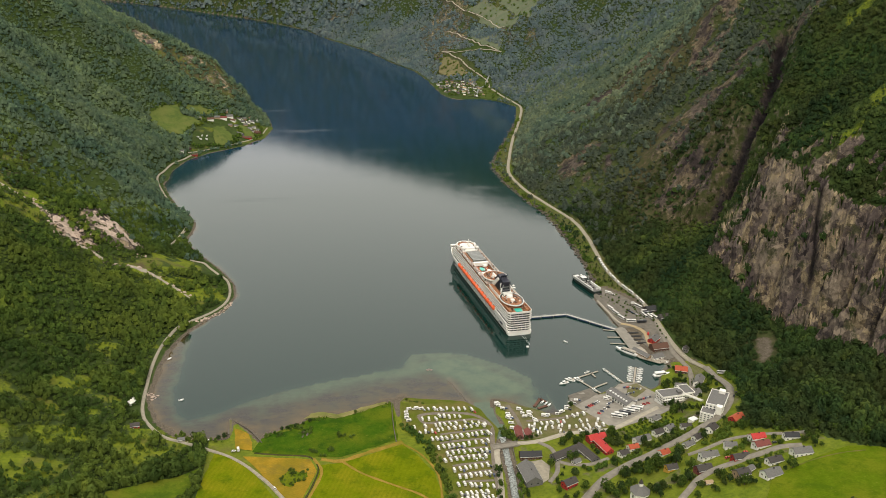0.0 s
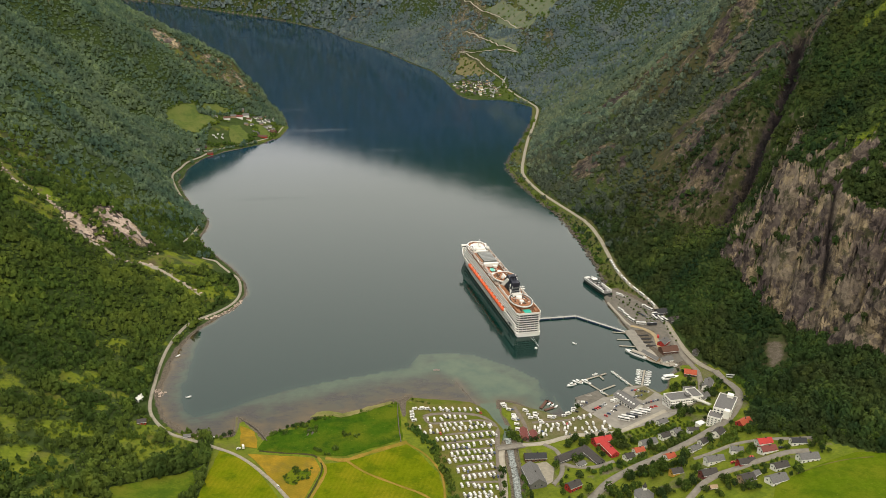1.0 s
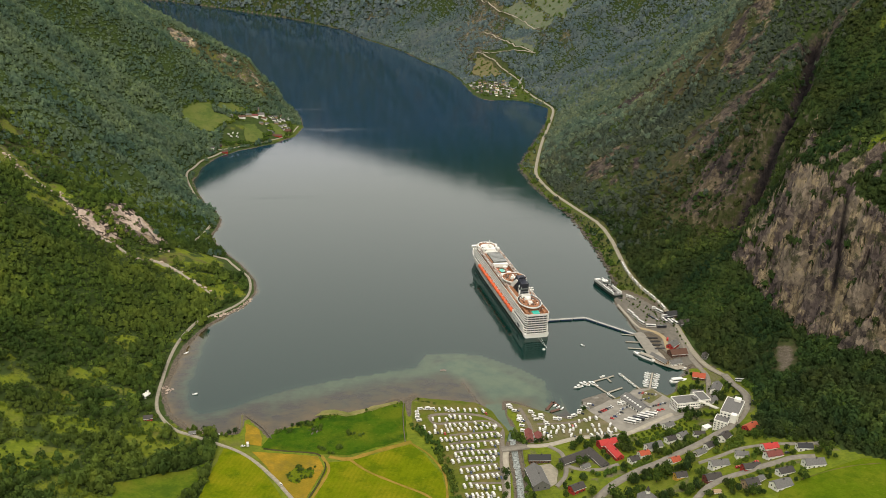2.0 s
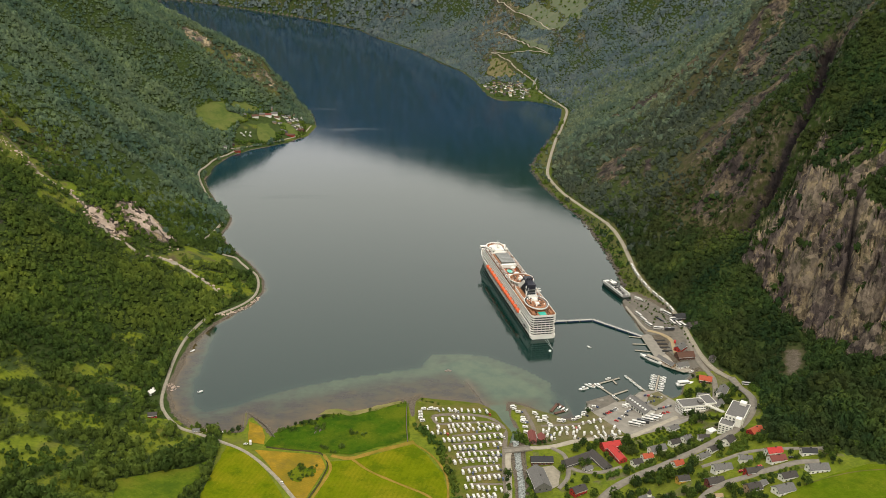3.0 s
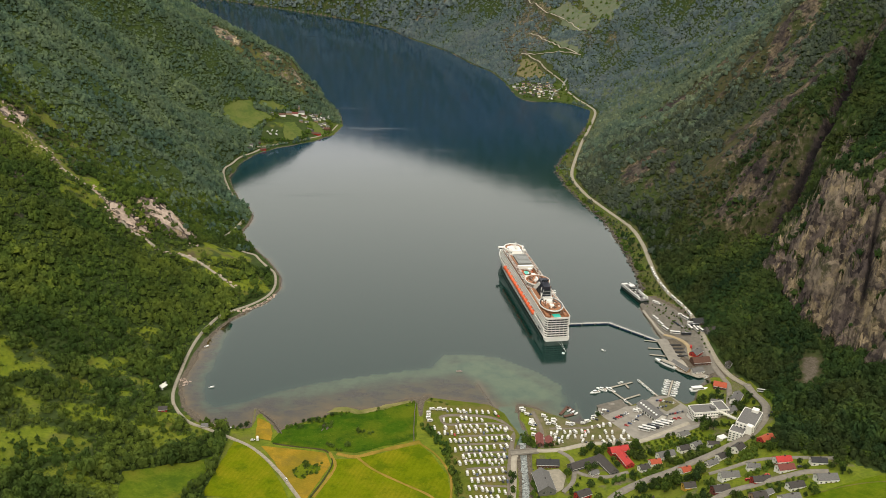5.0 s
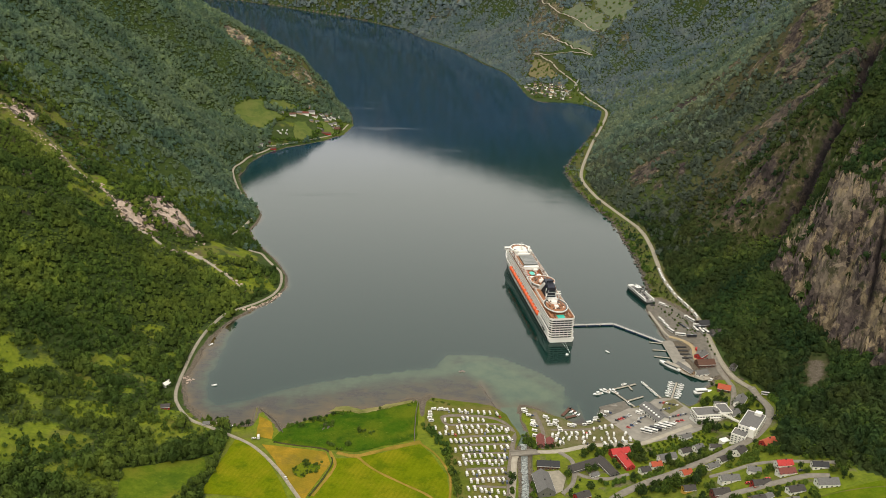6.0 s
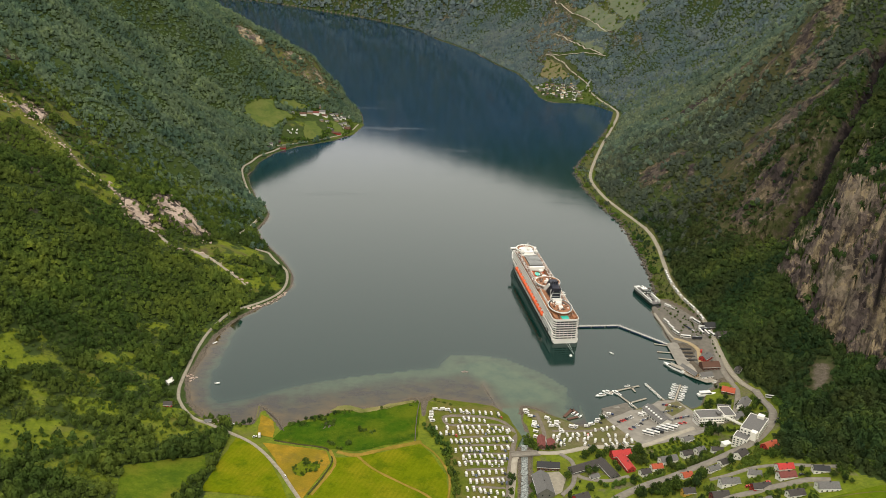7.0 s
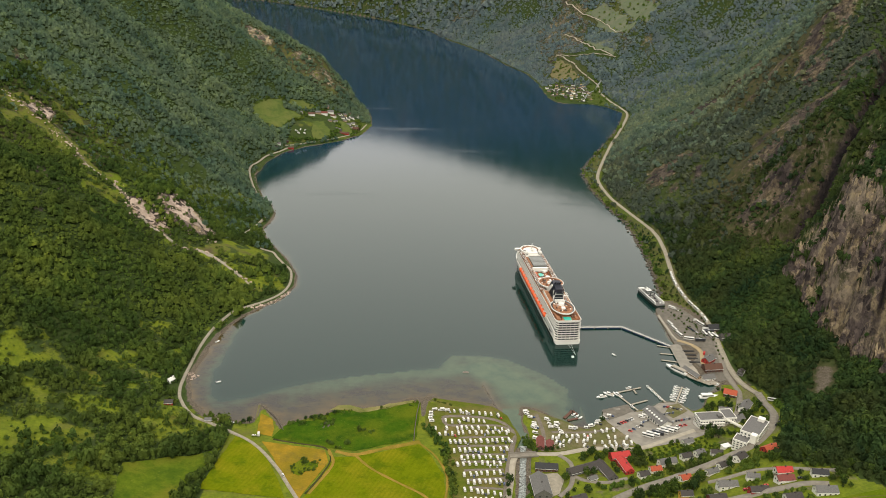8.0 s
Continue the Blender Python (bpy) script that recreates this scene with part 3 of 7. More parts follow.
OUTCROP_HIGH = [(-697, 1445), (-670, 1452), (-638, 1378), (-650, 1335), (-690, 1400)]
OUTCROP = [(-507, 1078), (-478, 1064), (-462, 1012), (-451, 972), (-470, 963), (-490, 1000), (-503, 1040)]
HOTEL_YARD = [(262, 690), (298, 655), (342, 770), (340, 860), (300, 800), (268, 745)]
ROCK_STRIP = [(700, 1600), (640, 1610), (590, 1525), (572, 1470), (600, 1462), (655, 1530)]
CRAG = [(432, 1240), (470, 1265), (505, 1185), (474, 1148), (443, 1188)]
STREAM_BAND = [(-632, 1252), (-582, 1246), (-537, 1226), (-484, 1184), (-430, 1142), (-427, 1110), (-466, 1108), (-515, 1142), (-558, 1172), (-592, 1160), (-640, 1200)]
STREAM_GLADE = [(-345, 1106), (-290, 1120), (-232, 1098), (-212, 1062), (-236, 1042), (-272, 1052), (-300, 1070)]
EAST_GLADES = [[(512, 925), (522, 944), (538, 946), (545, 930), (528, 920)], [(548, 940), (556, 962), (582, 965), (590, 945), (566, 934)], [(648, 1150), (655, 1178), (682, 1180), (690, 1158)]]
GLADES = [[(-377, 783), (-363, 807), (-334, 814), (-298, 804), (-277, 785), (-294, 771), (-313, 768), (-339, 773), (-363, 787)], [(-344, 728), (-316, 744), (-311, 726), (-335, 714)],
    [(-375, 665), (-341, 683), (-316, 674), (-320, 657), (-344, 639), (-358, 624)], [(-278, 724), (-272, 764), (-257, 772), (-223, 737), (-233, 717), (-252, 700)]]
POINT_GLADE = [(-325, 1136), (-298, 1162), (-266, 1182), (-248, 1164), (-255, 1112), (-287, 1097)]
SILT_FAN = [(34, 888), (69, 888), (97, 861), (128, 827), (141, 796), (130, 788), (103, 788), (87, 788), (87, 771), (94, 732), (86, 728), (79, 775), (65, 792), (55, 823), (31, 846), (10, 846), (-30, 840), (-28, 852), (12, 868)]
FAR_YARD = [(270, 2500), (285, 2365), (320, 2345), (385, 2360), (400, 2470), (395, 2570), (340, 2590), (285, 2560)]
FAR_MEADOW = [(372, 2345), (415, 2310), (446, 2290), (440, 2370), (424, 2480), (426, 2550), (402, 2570)]

# ---- building helpers ----
def mesh_object(name, verts, faces, material, smooth_shade=False):
    me = bpy.data.meshes.new(name)
    me.from_pydata(verts, [], faces)
    me.materials.append(material)
    if smooth_shade:
        me.polygons.foreach_set("use_smooth", [True] * len(me.polygons))
    me.update()
    return new(name, me)


def fast_mesh(name, co, tris, material, smooth_shade=False):
    """A triangle mesh from arrays."""
    me = bpy.data.meshes.new(name)
    me.vertices.add(len(co))
    me.vertices.foreach_set("co", np.ascontiguousarray(co, np.float32).ravel())
    me.loops.add(tris.size)
    me.loops.foreach_set("vertex_index", np.ascontiguousarray(tris, np.int32).ravel())
    me.polygons.add(len(tris))
    me.polygons.foreach_set("loop_start", np.arange(0, tris.size, 3, dtype=np.int32))
    me.polygons.foreach_set("use_smooth", np.full(len(tris), smooth_shade))
    me.materials.append(material)
    me.update(calc_edges=True)
    return new(name, me)


def axis(*stretches):
    """Grid lines: (start, end, step at start, step at end) for each stretch."""
    vals = []
    for a, b, s0, s1 in stretches:
        v = a
        while v < b - .3 * s1:
            vals.append(v)
            v += s0 + (s1 - s0) * (v - a) / (b - a)
    vals.append(stretches[-1][1])
    return np.array(vals)


def sheet(name, xs, ys, z, material, layers=()):
    nx, ny = len(xs), len(ys)
    gx, gy = np.meshgrid(xs, ys)
    co = np.stack([gx.ravel(), gy.ravel(), z.ravel()], 1)
    i = (np.arange(ny - 1)[:, None] * nx + np.arange(nx - 1)[None]).ravel()
    tris = np.concatenate([np.stack([i, i + 1, i + nx + 1], 1), np.stack([i, i + nx + 1, i + nx], 1)])
    ob = fast_mesh(name, co, tris, material, True)
    for key, val in layers:
        ob.data.attributes.new(key, "FLOAT", "POINT").data.foreach_set("value", np.ascontiguousarray(val.ravel(), np.float32))
    return ob


def in_poly(x, y, poly):
    inside = np.zeros(np.shape(x), bool)
    for (ax, ay), (bx, by) in zip(poly, poly[1:] + poly[:1]):
        if ay != by:
            inside ^= ((ay > y) != (by > y)) & (x < ax + (y - ay) * (bx - ax) / (by - ay))
    return inside


def poly_mask(x, y, poly, soft):
    """1 inside a polygon, fading out over soft metres."""
    d, _ = line_distance(x, y, poly + poly[:1])
    return np.where(in_poly(x, y, poly), 1.0, np.clip(1 - d / soft, 0, 1))


# ---- ground ----
GX = axis((-4200, -1500, 260, 24), (-1500, -700, 24, 6), (-700, 420, 4.4, 4.4), (420, 525, 1.7, 1.7), (525, 660, 3.4, 4.4), (660, 900, 5, 14), (900, 4200, 14, 260))
GY = axis((-3000, 520, 300, 5), (520, 640, 4.0, 4.0), (640, 1120, 3.0, 3.0), (1120, 1260, 4.2, 4.2), (1260, 2000, 4.2, 9), (2000, 3300, 9, 16), (3300, 4800, 16, 24), (4800, 9000, 26, 400))
mx, my = np.meshgrid(GX, GY)
GZ = height(mx, my)
gz_y, gz_x = np.gradient(GZ, GY, GX)
STEEP = np.hypot(gz_x, gz_y)
SHORE_D = shore_distance(mx, my)


def sample(grid, x, y):
    """Reads a grid of the ground at places, straight between its lines."""
    i, j = np.clip(np.searchsorted(GX, x) - 1, 0, len(GX) - 2), np.clip(np.searchsorted(GY, y) - 1, 0, len(GY) - 2)
    u, v = (x - GX[i]) / (GX[i + 1] - GX[i]), (y - GY[j]) / (GY[j + 1] - GY[j])
    return (grid[j, i] * (1 - u) + grid[j, i + 1] * u) * (1 - v) + (grid[j + 1, i] * (1 - u) + grid[j + 1, i + 1] * u) * v


def ground_z(x, y):
    return float(sample(GZ, np.array([x], float), np.array([y], float))[0])


patches = fractal(mx, my, 130, 4, 41)
rock_map = smooth(1.25, 2.0, STEEP + .25 * patches) * (1 - .62 * smooth(960, 1090, my - .2 * (mx - 480)))
darkened_map = np.exp(-(line_distance(mx, my, RAVINES[0][0])[0] / 21) ** 2)
darkened_map = np.maximum(darkened_map, np.exp(-(line_distance(mx, my, RAVINES[1][0])[0] / 2.6) ** 2))
for line, width, depth in RAVINES:
    rock_map = np.maximum(rock_map, np.exp(-(line_distance(mx, my, line)[0] / (width * 1.0)) ** 2) * (.5 if depth == 14 else .9))
ribs = smooth(420, 520, mx) * smooth(1120, 1220, my) * (1 - smooth(1950, 2200, my)) * smooth(.25, .7, fractal(mx * .4, my + .3 * mx, 62, 4, 45))
rock_map = np.maximum(rock_map, .62 * ribs)
darkened_map = np.maximum(darkened_map, .65 * ribs)
rock_map = np.maximum(rock_map, poly_mask(mx, my, RIDGE_ROCK, 24) * np.clip(.45 + .42 * fractal(mx, my * .5, 40, 4, 47), 0, .8))
rock_map = np.maximum(rock_map, poly_mask(mx, my, OUTCROP, 12) * np.clip(.42 + .62 * fractal(mx * .6, my, 17, 3, 97), 0, .9))
darkened_map = np.maximum(darkened_map, .7 * poly_mask(mx, my, OUTCROP, 12))
rock_map = np.maximum(rock_map, poly_mask(mx, my, OUTCROP_HIGH, 14) * (.5 + .35 * patches))
darkened_map = np.maximum(darkened_map, .8 * poly_mask(mx, my, OUTCROP_HIGH, 14))
brown_map = np.maximum(np.maximum(poly_mask(mx, my, BROWN_SLOPE, 50), poly_mask(mx, my, BROWN_SLOPE_UPPER, 80)), np.maximum(poly_mask(mx, my, OLIVE, 40) * .6, poly_mask(mx, my, RIDGE_ROCK, 30) * .95))
for poly in (SCREE, SCAR):
    bare = poly_mask(mx, my, poly, 26 if poly is SCREE else 18) * np.clip(.7 + .8 * fractal(mx, my, 24, 3, 95), 0, 1)
    brown_map = np.maximum(brown_map, bare)
    rock_map = np.maximum(rock_map, (.72 if poly is SCREE else .12) * bare)
    darkened_map = np.maximum(darkened_map, .74 * bare)
for poly, much in ((ROCK_STRIP, .8), (CRAG, .7)):
    bare = poly_mask(mx, my, poly, 16) * np.clip(.75 + .6 * fractal(mx, my, 22, 4, 96), 0, 1)
    rock_map = np.maximum(rock_map, much * bare)
    darkened_map = np.maximum(darkened_map, .68 * bare)
for poly in (SLAB_A, SLAB_B, SLAB_C):
    rock_map = np.maximum(rock_map, .7 * poly_mask(mx, my, poly, 6))
bare = smooth(2350, 2700, my) * smooth(.38, .75, fractal(mx * .8, my * .45, 150, 5, 98)) * smooth(10, 60, SHORE_D)
bare = np.maximum(bare, (my > 2600) * np.exp(-(np.maximum(SHORE_D, 0) / 14) ** 2) * smooth(-.3, .4, fractal(mx, my, 90, 3, 99)))
rock_map = np.maximum(rock_map, .5 * bare)
darkened_map = np.maximum(darkened_map, .35 * bare)
stream_d, _ = line_distance(mx, my, STREAM)
meadow_map = .75 * smooth(.35, .85, fractal(mx, my, 75, 4, 51) - .002 * np.maximum(my - 900, 0)) * (mx < -215) * (my < 1800) * smooth(560, 640, my)
scrub = fractal(mx, my, 22, 3, 53)
spurs = fractal(mx * .2, my + .2 * mx, 58, 4, 67)
meadow_map = np.maximum(meadow_map, .52 * smooth(.35, .8, spurs) * (mx < -240) * smooth(980, 1120, my) * (1 - smooth(1500, 1900, my)))
for poly in GLADES:
    meadow_map = np.maximum(meadow_map, poly_mask(mx, my, poly, 34) ** 2 * np.clip(.88 + .8 * scrub, 0, .95))
meadow_map = np.maximum(meadow_map, poly_mask(mx, my, STREAM_GLADE, 12) * np.clip(1.1 + .5 * scrub, 0, 1))
meadow_map = np.maximum(meadow_map, poly_mask(mx, my, POINT_GLADE, 10) * np.clip(.9 + .6 * scrub, 0, 1))
meadow_map = np.maximum(meadow_map, poly_mask(mx, my, STREAM_BAND, 14) * np.clip(.95 + .5 * scrub, 0, 1))
for poly in EAST_GLADES:
    meadow_map = np.maximum(meadow_map, poly_mask(mx, my, poly, 10) * np.clip(.36 + .6 * scrub, 0, .55))
meadow_map = np.maximum(meadow_map, poly_mask(mx, my, OLIVE, 30) * np.clip(.26 + .5 * fractal(mx, my, 48, 4, 55), 0, .62))
meadow_map = np.maximum(meadow_map, poly_mask(mx, my, [(-330, 1780), (-180, 1900), (-170, 2010), (-260, 1985), (-330, 1930)], 14) * .45)
meadow_map = np.maximum(meadow_map, poly_mask(mx, my, RIDGE_ROCK, 30) * .5)
meadow_map = np.maximum(meadow_map, poly_mask(mx, my, FAR_MEADOW, 8) * .42)
for poly in (FAR_FIELD_A, FAR_FIELD_B, FAR_FIELD_HAY):
    meadow_map = np.maximum(meadow_map, poly_mask(mx, my, poly, 40) * np.clip(.36 + .2 * fractal(mx, my, 60, 3, 54), 0, .5))
meadow_map = np.maximum(meadow_map, .47 * np.exp(-(stream_d / 20) ** 2) * (1 - rock_map))
plain_zone = (in_poly(mx, my, VILLAGE) | ((my < 800) & (mx > -198) & (mx < 60))).astype(float)
quay_zone = in_poly(mx, my, [(262, 800), (300, 770), (348, 790), (348, 1000), (303, 1065), (262, 1065)])
east_road_x = np.interp(my, [p[1] for p in ROAD_EAST], [p[0] for p in ROAD_EAST])
plain_zone = np.maximum(plain_zone, quay_zone & (mx < east_road_x + 3))
verge = (mx > 150) & (mx < east_road_x + 8) & (my > 1040) & (my < 2240)
meadow_map = np.maximum(np.maximum(meadow_map, plain_zone), .46 * verge)
wild = (mx < -200) & (my > 760) & (plain_zone < .5)
meadow_map = np.where(wild, meadow_map * np.clip(.62 + 1.0 * fractal(mx, my, 15, 3, 56), .05, 1.25), meadow_map)
gravel_map = np.maximum(np.exp(-(np.maximum(SHORE_D, 0) / 2.6) ** 2) * (my < 1400) * .8, np.exp(-(stream_d / 3.5) ** 2) * .7)
gravel_map = np.where(SHORE_D < 0, 1, gravel_map)
gravel_map = np.maximum(gravel_map, .6 * poly_mask(mx, my, SCAR, 14) ** 2 * np.clip(.7 + .8 * scrub, 0, 1))
gravel_map = np.maximum(gravel_map, .3 * poly_mask(mx, my, SCREE, 22) * np.clip(.9 + .5 * scrub, 0, 1))
gravel_map = np.maximum(gravel_map, .5 * poly_mask(mx, my, HOTEL_YARD, 6) * np.clip(.75 + .7 * scrub, 0, 1))
gravel_map = np.maximum(gravel_map, poly_mask(mx, my, FAR_YARD, 12) * (.32 + .35 * fractal(mx, my, 22, 3, 93)))
gravel_map = np.maximum(gravel_map, .9 * (quay_zone & (my > 845) & (mx < east_road_x + 2)))
gravel_map = np.maximum(gravel_map, plain_zone * (mx > 95) * .5 * smooth(.25, .7, fractal(mx, my, 19, 3, 92)))
brown_map = np.maximum(brown_map, poly_mask(mx, my, FAR_FIELD_HAY, 40) * .8)
for poly in (FAR_FIELD_A, FAR_FIELD_B):
    brown_map = np.maximum(brown_map, poly_mask(mx, my, poly, 40) * .62)
brown_map = np.maximum(brown_map, .75 * verge * (1 - smooth(-.2, .5, scrub)))
brown_map = np.maximum(brown_map, meadow_map * np.where(my > 950, .95, .6) * smooth(-.1, .7, fractal(mx, my, 16, 3, 94)) * (mx < -150))
brown_map = np.maximum(brown_map, plain_zone * .16 * smooth(-.1, .7, fractal(mx, my, 30, 4, 91)))
ground = sheet("ground", GX, GY, GZ, MAT_GROUND, (("rock", rock_map), ("meadow", meadow_map), ("gravel", gravel_map), ("brown", brown_map), ("darkened", darkened_map)))
tagged(ground, "steep green fjord sides with grey cliffs and meadows", "ground", kind="structure")

# ---- water ----
WX = axis((-3000, -300, 300, 10), (-300, 0, 5, 5), (0, 150, 2.5, 2.5), (150, 330, 5, 5), (330, 900, 10, 100))
WY = axis((560, 1000, 4, 5), (1000, 5600, 8, 250))
wx, wy = np.meshgrid(WX, WY)
deep = np.clip(-sample(GZ, wx.ravel(), wy.ravel()) / 7.0, 0, 1).reshape(wx.shape)
fan = poly_mask(wx, wy, SILT_FAN, 12) * np.clip(line_distance(wx, wy, SILT_FAN + SILT_FAN[:1])[0] / 10 * in_poly(wx, wy, SILT_FAN) * .5 + .3, 0, 1)
spit = .55 * np.exp(-(line_distance(wx, wy, [(64, 779), (57, 800), (49, 836)])[0] / 2.6) ** 2)
rim = line_distance(wx, wy, SHOAL_EDGE)[0]
fan = np.maximum(fan, .9 * ((wx > 66) & (wx < 98) & (wy < 782)))
fan = np.maximum(fan, .62 * smooth(34, 4, rim) * (deep < .45) * smooth(-210, -90, wx))
water = sheet("water", WX, WY, np.zeros(wx.shape), MAT_WATER, (("depth", deep), ("clear_of_painted_blue", 1 - smooth(1450, 2050, wy - .2 * wx)), ("fan", fan), ("spit", spit)))
tagged(water, "calm grey-green fjord water, shoaling to brown sand", "water", kind="structure")


# ---- fields, paving and roads laid on the ground ----
def draped(name, poly, material, lift=.35, step=7.0, label="", category="field", wobble=1.2, rugged=0.0):
    """A polygon of land cover that follows the ground."""
    from mathutils.geometry import delaunay_2d_cdt
    rim = []
    for k, (a, b) in enumerate(zip(poly, poly[1:] + poly[:1])):
        n = max(1, int(math.dist(a, b) / step))
        for q in range(n):
            x, y = a[0] + (b[0] - a[0]) * q / n, a[1] + (b[1] - a[1]) * q / n
            rim.append((x + wobble * noise.noise((x * .11, y * .11, k)), y + wobble * noise.noise((x * .11, y * .11, 40 + k))))
    xs = np.arange(min(p[0] for p in rim), max(p[0] for p in rim), step)
    ys = np.arange(min(p[1] for p in rim), max(p[1] for p in rim), step)
    gx, gy = [v.ravel() for v in np.meshgrid(xs, ys)]
    keep = in_poly(gx, gy, rim) & (line_distance(gx, gy, rim + rim[:1])[0] > step * .4)
    pts = [Vector(p) for p in rim] + [Vector((a, b)) for a, b in zip(gx[keep], gy[keep])]
    co, _, faces, *_ = delaunay_2d_cdt(pts, [], [list(range(len(rim)))], 1, .01)
    px, py = np.array([c[0] for c in co]), np.array([c[1] for c in co])
    pz = np.maximum(sample(GZ, px, py), .8) + lift
    pz = pz + rugged * (value_noise(px / 6, py / 6, 5) + .6 * value_noise(px / 2.5, py / 2.5, 6))
    ob = mesh_object(name, list(zip(px, py, pz)), [f[::1] for f in faces], material, rugged == 0)
    return tagged(ob, label, category, kind="structure")


def spline(line, step=5.0):
    """A line of points, rounded through its corners."""
    pts = [np.array(p, float) for p in line]
    pts = [2 * pts[0] - pts[1]] + pts + [2 * pts[-1] - pts[-2]]
    out = []
    for a, b, c, d in zip(pts, pts[1:], pts[2:], pts[3:]):
        n = max(2, int(np.linalg.norm(c - b) / step))
        for k in range(n):
            t = k / n
            out.append(.5 * (2 * b + (c - a) * t + (2 * a - 5 * b + 4 * c - d) * t * t + (3 * b - a - 3 * c + d) * t ** 3))
    return np.array(out + [pts[-2]])


def ribbon(name, line, width, material, lift=.55, label="", category="road", thick=.5, ragged=0.0):
    """A road or path: a strip with sloping edges that follows the ground."""
    p = spline(line)
    d = np.gradient(p, axis=0)
    d /= np.linalg.norm(d, axis=1)[:, None]
    side = np.stack([-d[:, 1], d[:, 0]], 1)
    verts, faces = [], []
    for k, (c, s) in enumerate(zip(p, side)):
        w = width / 2 * (1 + ragged * noise.noise((c[0] * .15, c[1] * .15, 3)))
        zc = max(ground_z(*(c + s * w * .6)), ground_z(*(c - s * w * .6)), ground_z(*c), .9) + lift
        for off, dz in ((-w - .6, -thick - .8), (-w, 0), (0, .06), (w, 0), (w + .6, -thick - .8)):
            q = c + s * off
            verts.append((q[0], q[1], zc + dz))
        if k:
            for q in range(4):
                i = (k - 1) * 5 + q
                faces.append((i, i + 5, i + 6, i + 1))
    ob = mesh_object(name, verts, [f[::-1] for f in faces], material, True)
    return tagged(ob, label, category, kind="structure")


draped("field", FIELD_MEADOW_WEST, MAT_FIELD, label="bright yellow-green mown meadow beside the shore road")
draped("field", FIELD_HAY, MAT_HAY, label="ripe golden hay field between road and ditch")
draped("field", [(-117 + (9 + 4 * math.sin(.8 * k + 1)) * math.cos(.4 * k), 664 + (12 + 4 * math.cos(1.2 * k)) * math.sin(.4 * k)) for k in range(15)], MAT_FIELD_EAST, .6, 4, "green hummock left unmown in the hay field", wobble=.8)
draped("field", FIELD_HAY_POINT, MAT_HAY, label="small golden hay patch by the groyne")
draped("field", FIELD_STRIP, MAT_FIELD_DARK, label="lush dark green meadow along the shore")
draped("field", FIELD_MAIN, MAT_FIELD, label="large yellow-green meadow with straw-coloured edges")
draped("field", FIELD_CAMP, MAT_CAMP, label="worn camping turf with brown lanes")
draped("field", FIELD_EAST, MAT_FIELD_EAST, .8, label="sloping bright green meadow above the village")
for k, poly in enumerate((FARM_FIELD_A, FARM_FIELD_B, FARM_FIELD_C, FARM_FIELD_D)):
    draped("field", poly, MAT_FARFIELD, 1.5, 6, "green hillside pasture of the shore farm", wobble=9)
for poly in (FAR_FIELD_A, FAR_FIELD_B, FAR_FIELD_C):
    draped("field", poly, MAT_FARPASTURE, 2.0, 12, "green terrace pasture far up the fjord side, paled for haze", wobble=14)
draped("field", FAR_FIELD_HAY, MAT_FARHAY, 2.0, 12, "hay slope above the far hamlet, paled for haze", wobble=10)
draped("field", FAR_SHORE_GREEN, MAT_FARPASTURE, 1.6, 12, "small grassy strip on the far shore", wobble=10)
draped("field", MEADOW_SW, MAT_ROUGH, .6, label="rough green pasture below the wood")
draped("pavement", PAVED_SQUARE, MAT_PAVING, .5, 5, "pale asphalt harbour square with parked vehicles", "pavement", .3)
draped("pavement", PAVED_FERRY, MAT_FERRYLOT, .5, 5, "asphalt ferry quay along the harbour", "pavement", .3)
draped("field", CAMP_EAST, MAT_TRODDEN, .4, 5, "worn camping ground by the river mouth")
draped("pavement", MOLE, MAT_FERRYLOT, .66, 4, "worn brown stone mole beside the harbour square", "pavement", .3)
draped("field", SQUARE_ISLAND, MAT_TRODDEN, .66, 4, "trodden green island on the harbour square", wobble=.8)
draped("pavement", FORECOURT, MAT_GRAVEL, .6, 4, "pinkish gravel forecourt", "pavement", .5)
for name, line, w in (("road", ROAD_WEST, 2.7), ("road", ROAD_WEST_FAR, 3.8), ("road", ROAD_COAST, 3.2), ("road", ROAD_FARM, 2.0), ("road", ROAD_EAST, 5.6), ("road", ROAD_FAR, 4.5)):
    ribbon(name, line, w, MAT_GRAVEL, .9, label="pale narrow shore road")
for line in (ROAD_FAR_B, ROAD_FAR_C, ROAD_FAR_D):
    ribbon("road", line, 3.6, MAT_PALEROAD, 1.6, label="distant pale hairpin road on the slope")
ribbon("road", ROAD_MAIN, 5.0, MAT_PALEROAD, .7, "pale concrete road between the camping ground and the river")
for line, w in ((ROAD_HILL, 7.2), (ROAD_LOOP, 3.6), (ROAD_MOTEL, 3.6), (ROAD_UPPER, 5.5), (ROAD_UPPER_B, 3.6), (ROAD_HOTEL, 5), (ROAD_QUAY, 6)):
    ribbon("road", line, w, MAT_ASPHALT, .7, label="grey asphalt village road")
for line, w in ((TRACK_A, 4.5), (TRACK_B, 2.6), (TRACK_C, 2.6), (TRACK_D, 1.8)):
    ribbon("track", line, w, MAT_STRAW, .45, "straw-coloured strip of dry grass between meadows", "path", .3, .5)
ribbon("track", [(278, 545), (304, 553), (330, 557), (350, 557)], .9, MAT_CAMP, 1.0, "straw-coloured path across the sloping meadow", "path", .3, .5)
ribbon("ditch", DITCH, 1.5, MAT_DITCH, .42, "dark overgrown ditch between hay field and meadows", "ditch", .3, .6)
MAT_LANE = plain("camp_gravel", (.20, .17, .135), .95, 0, .3, 3)
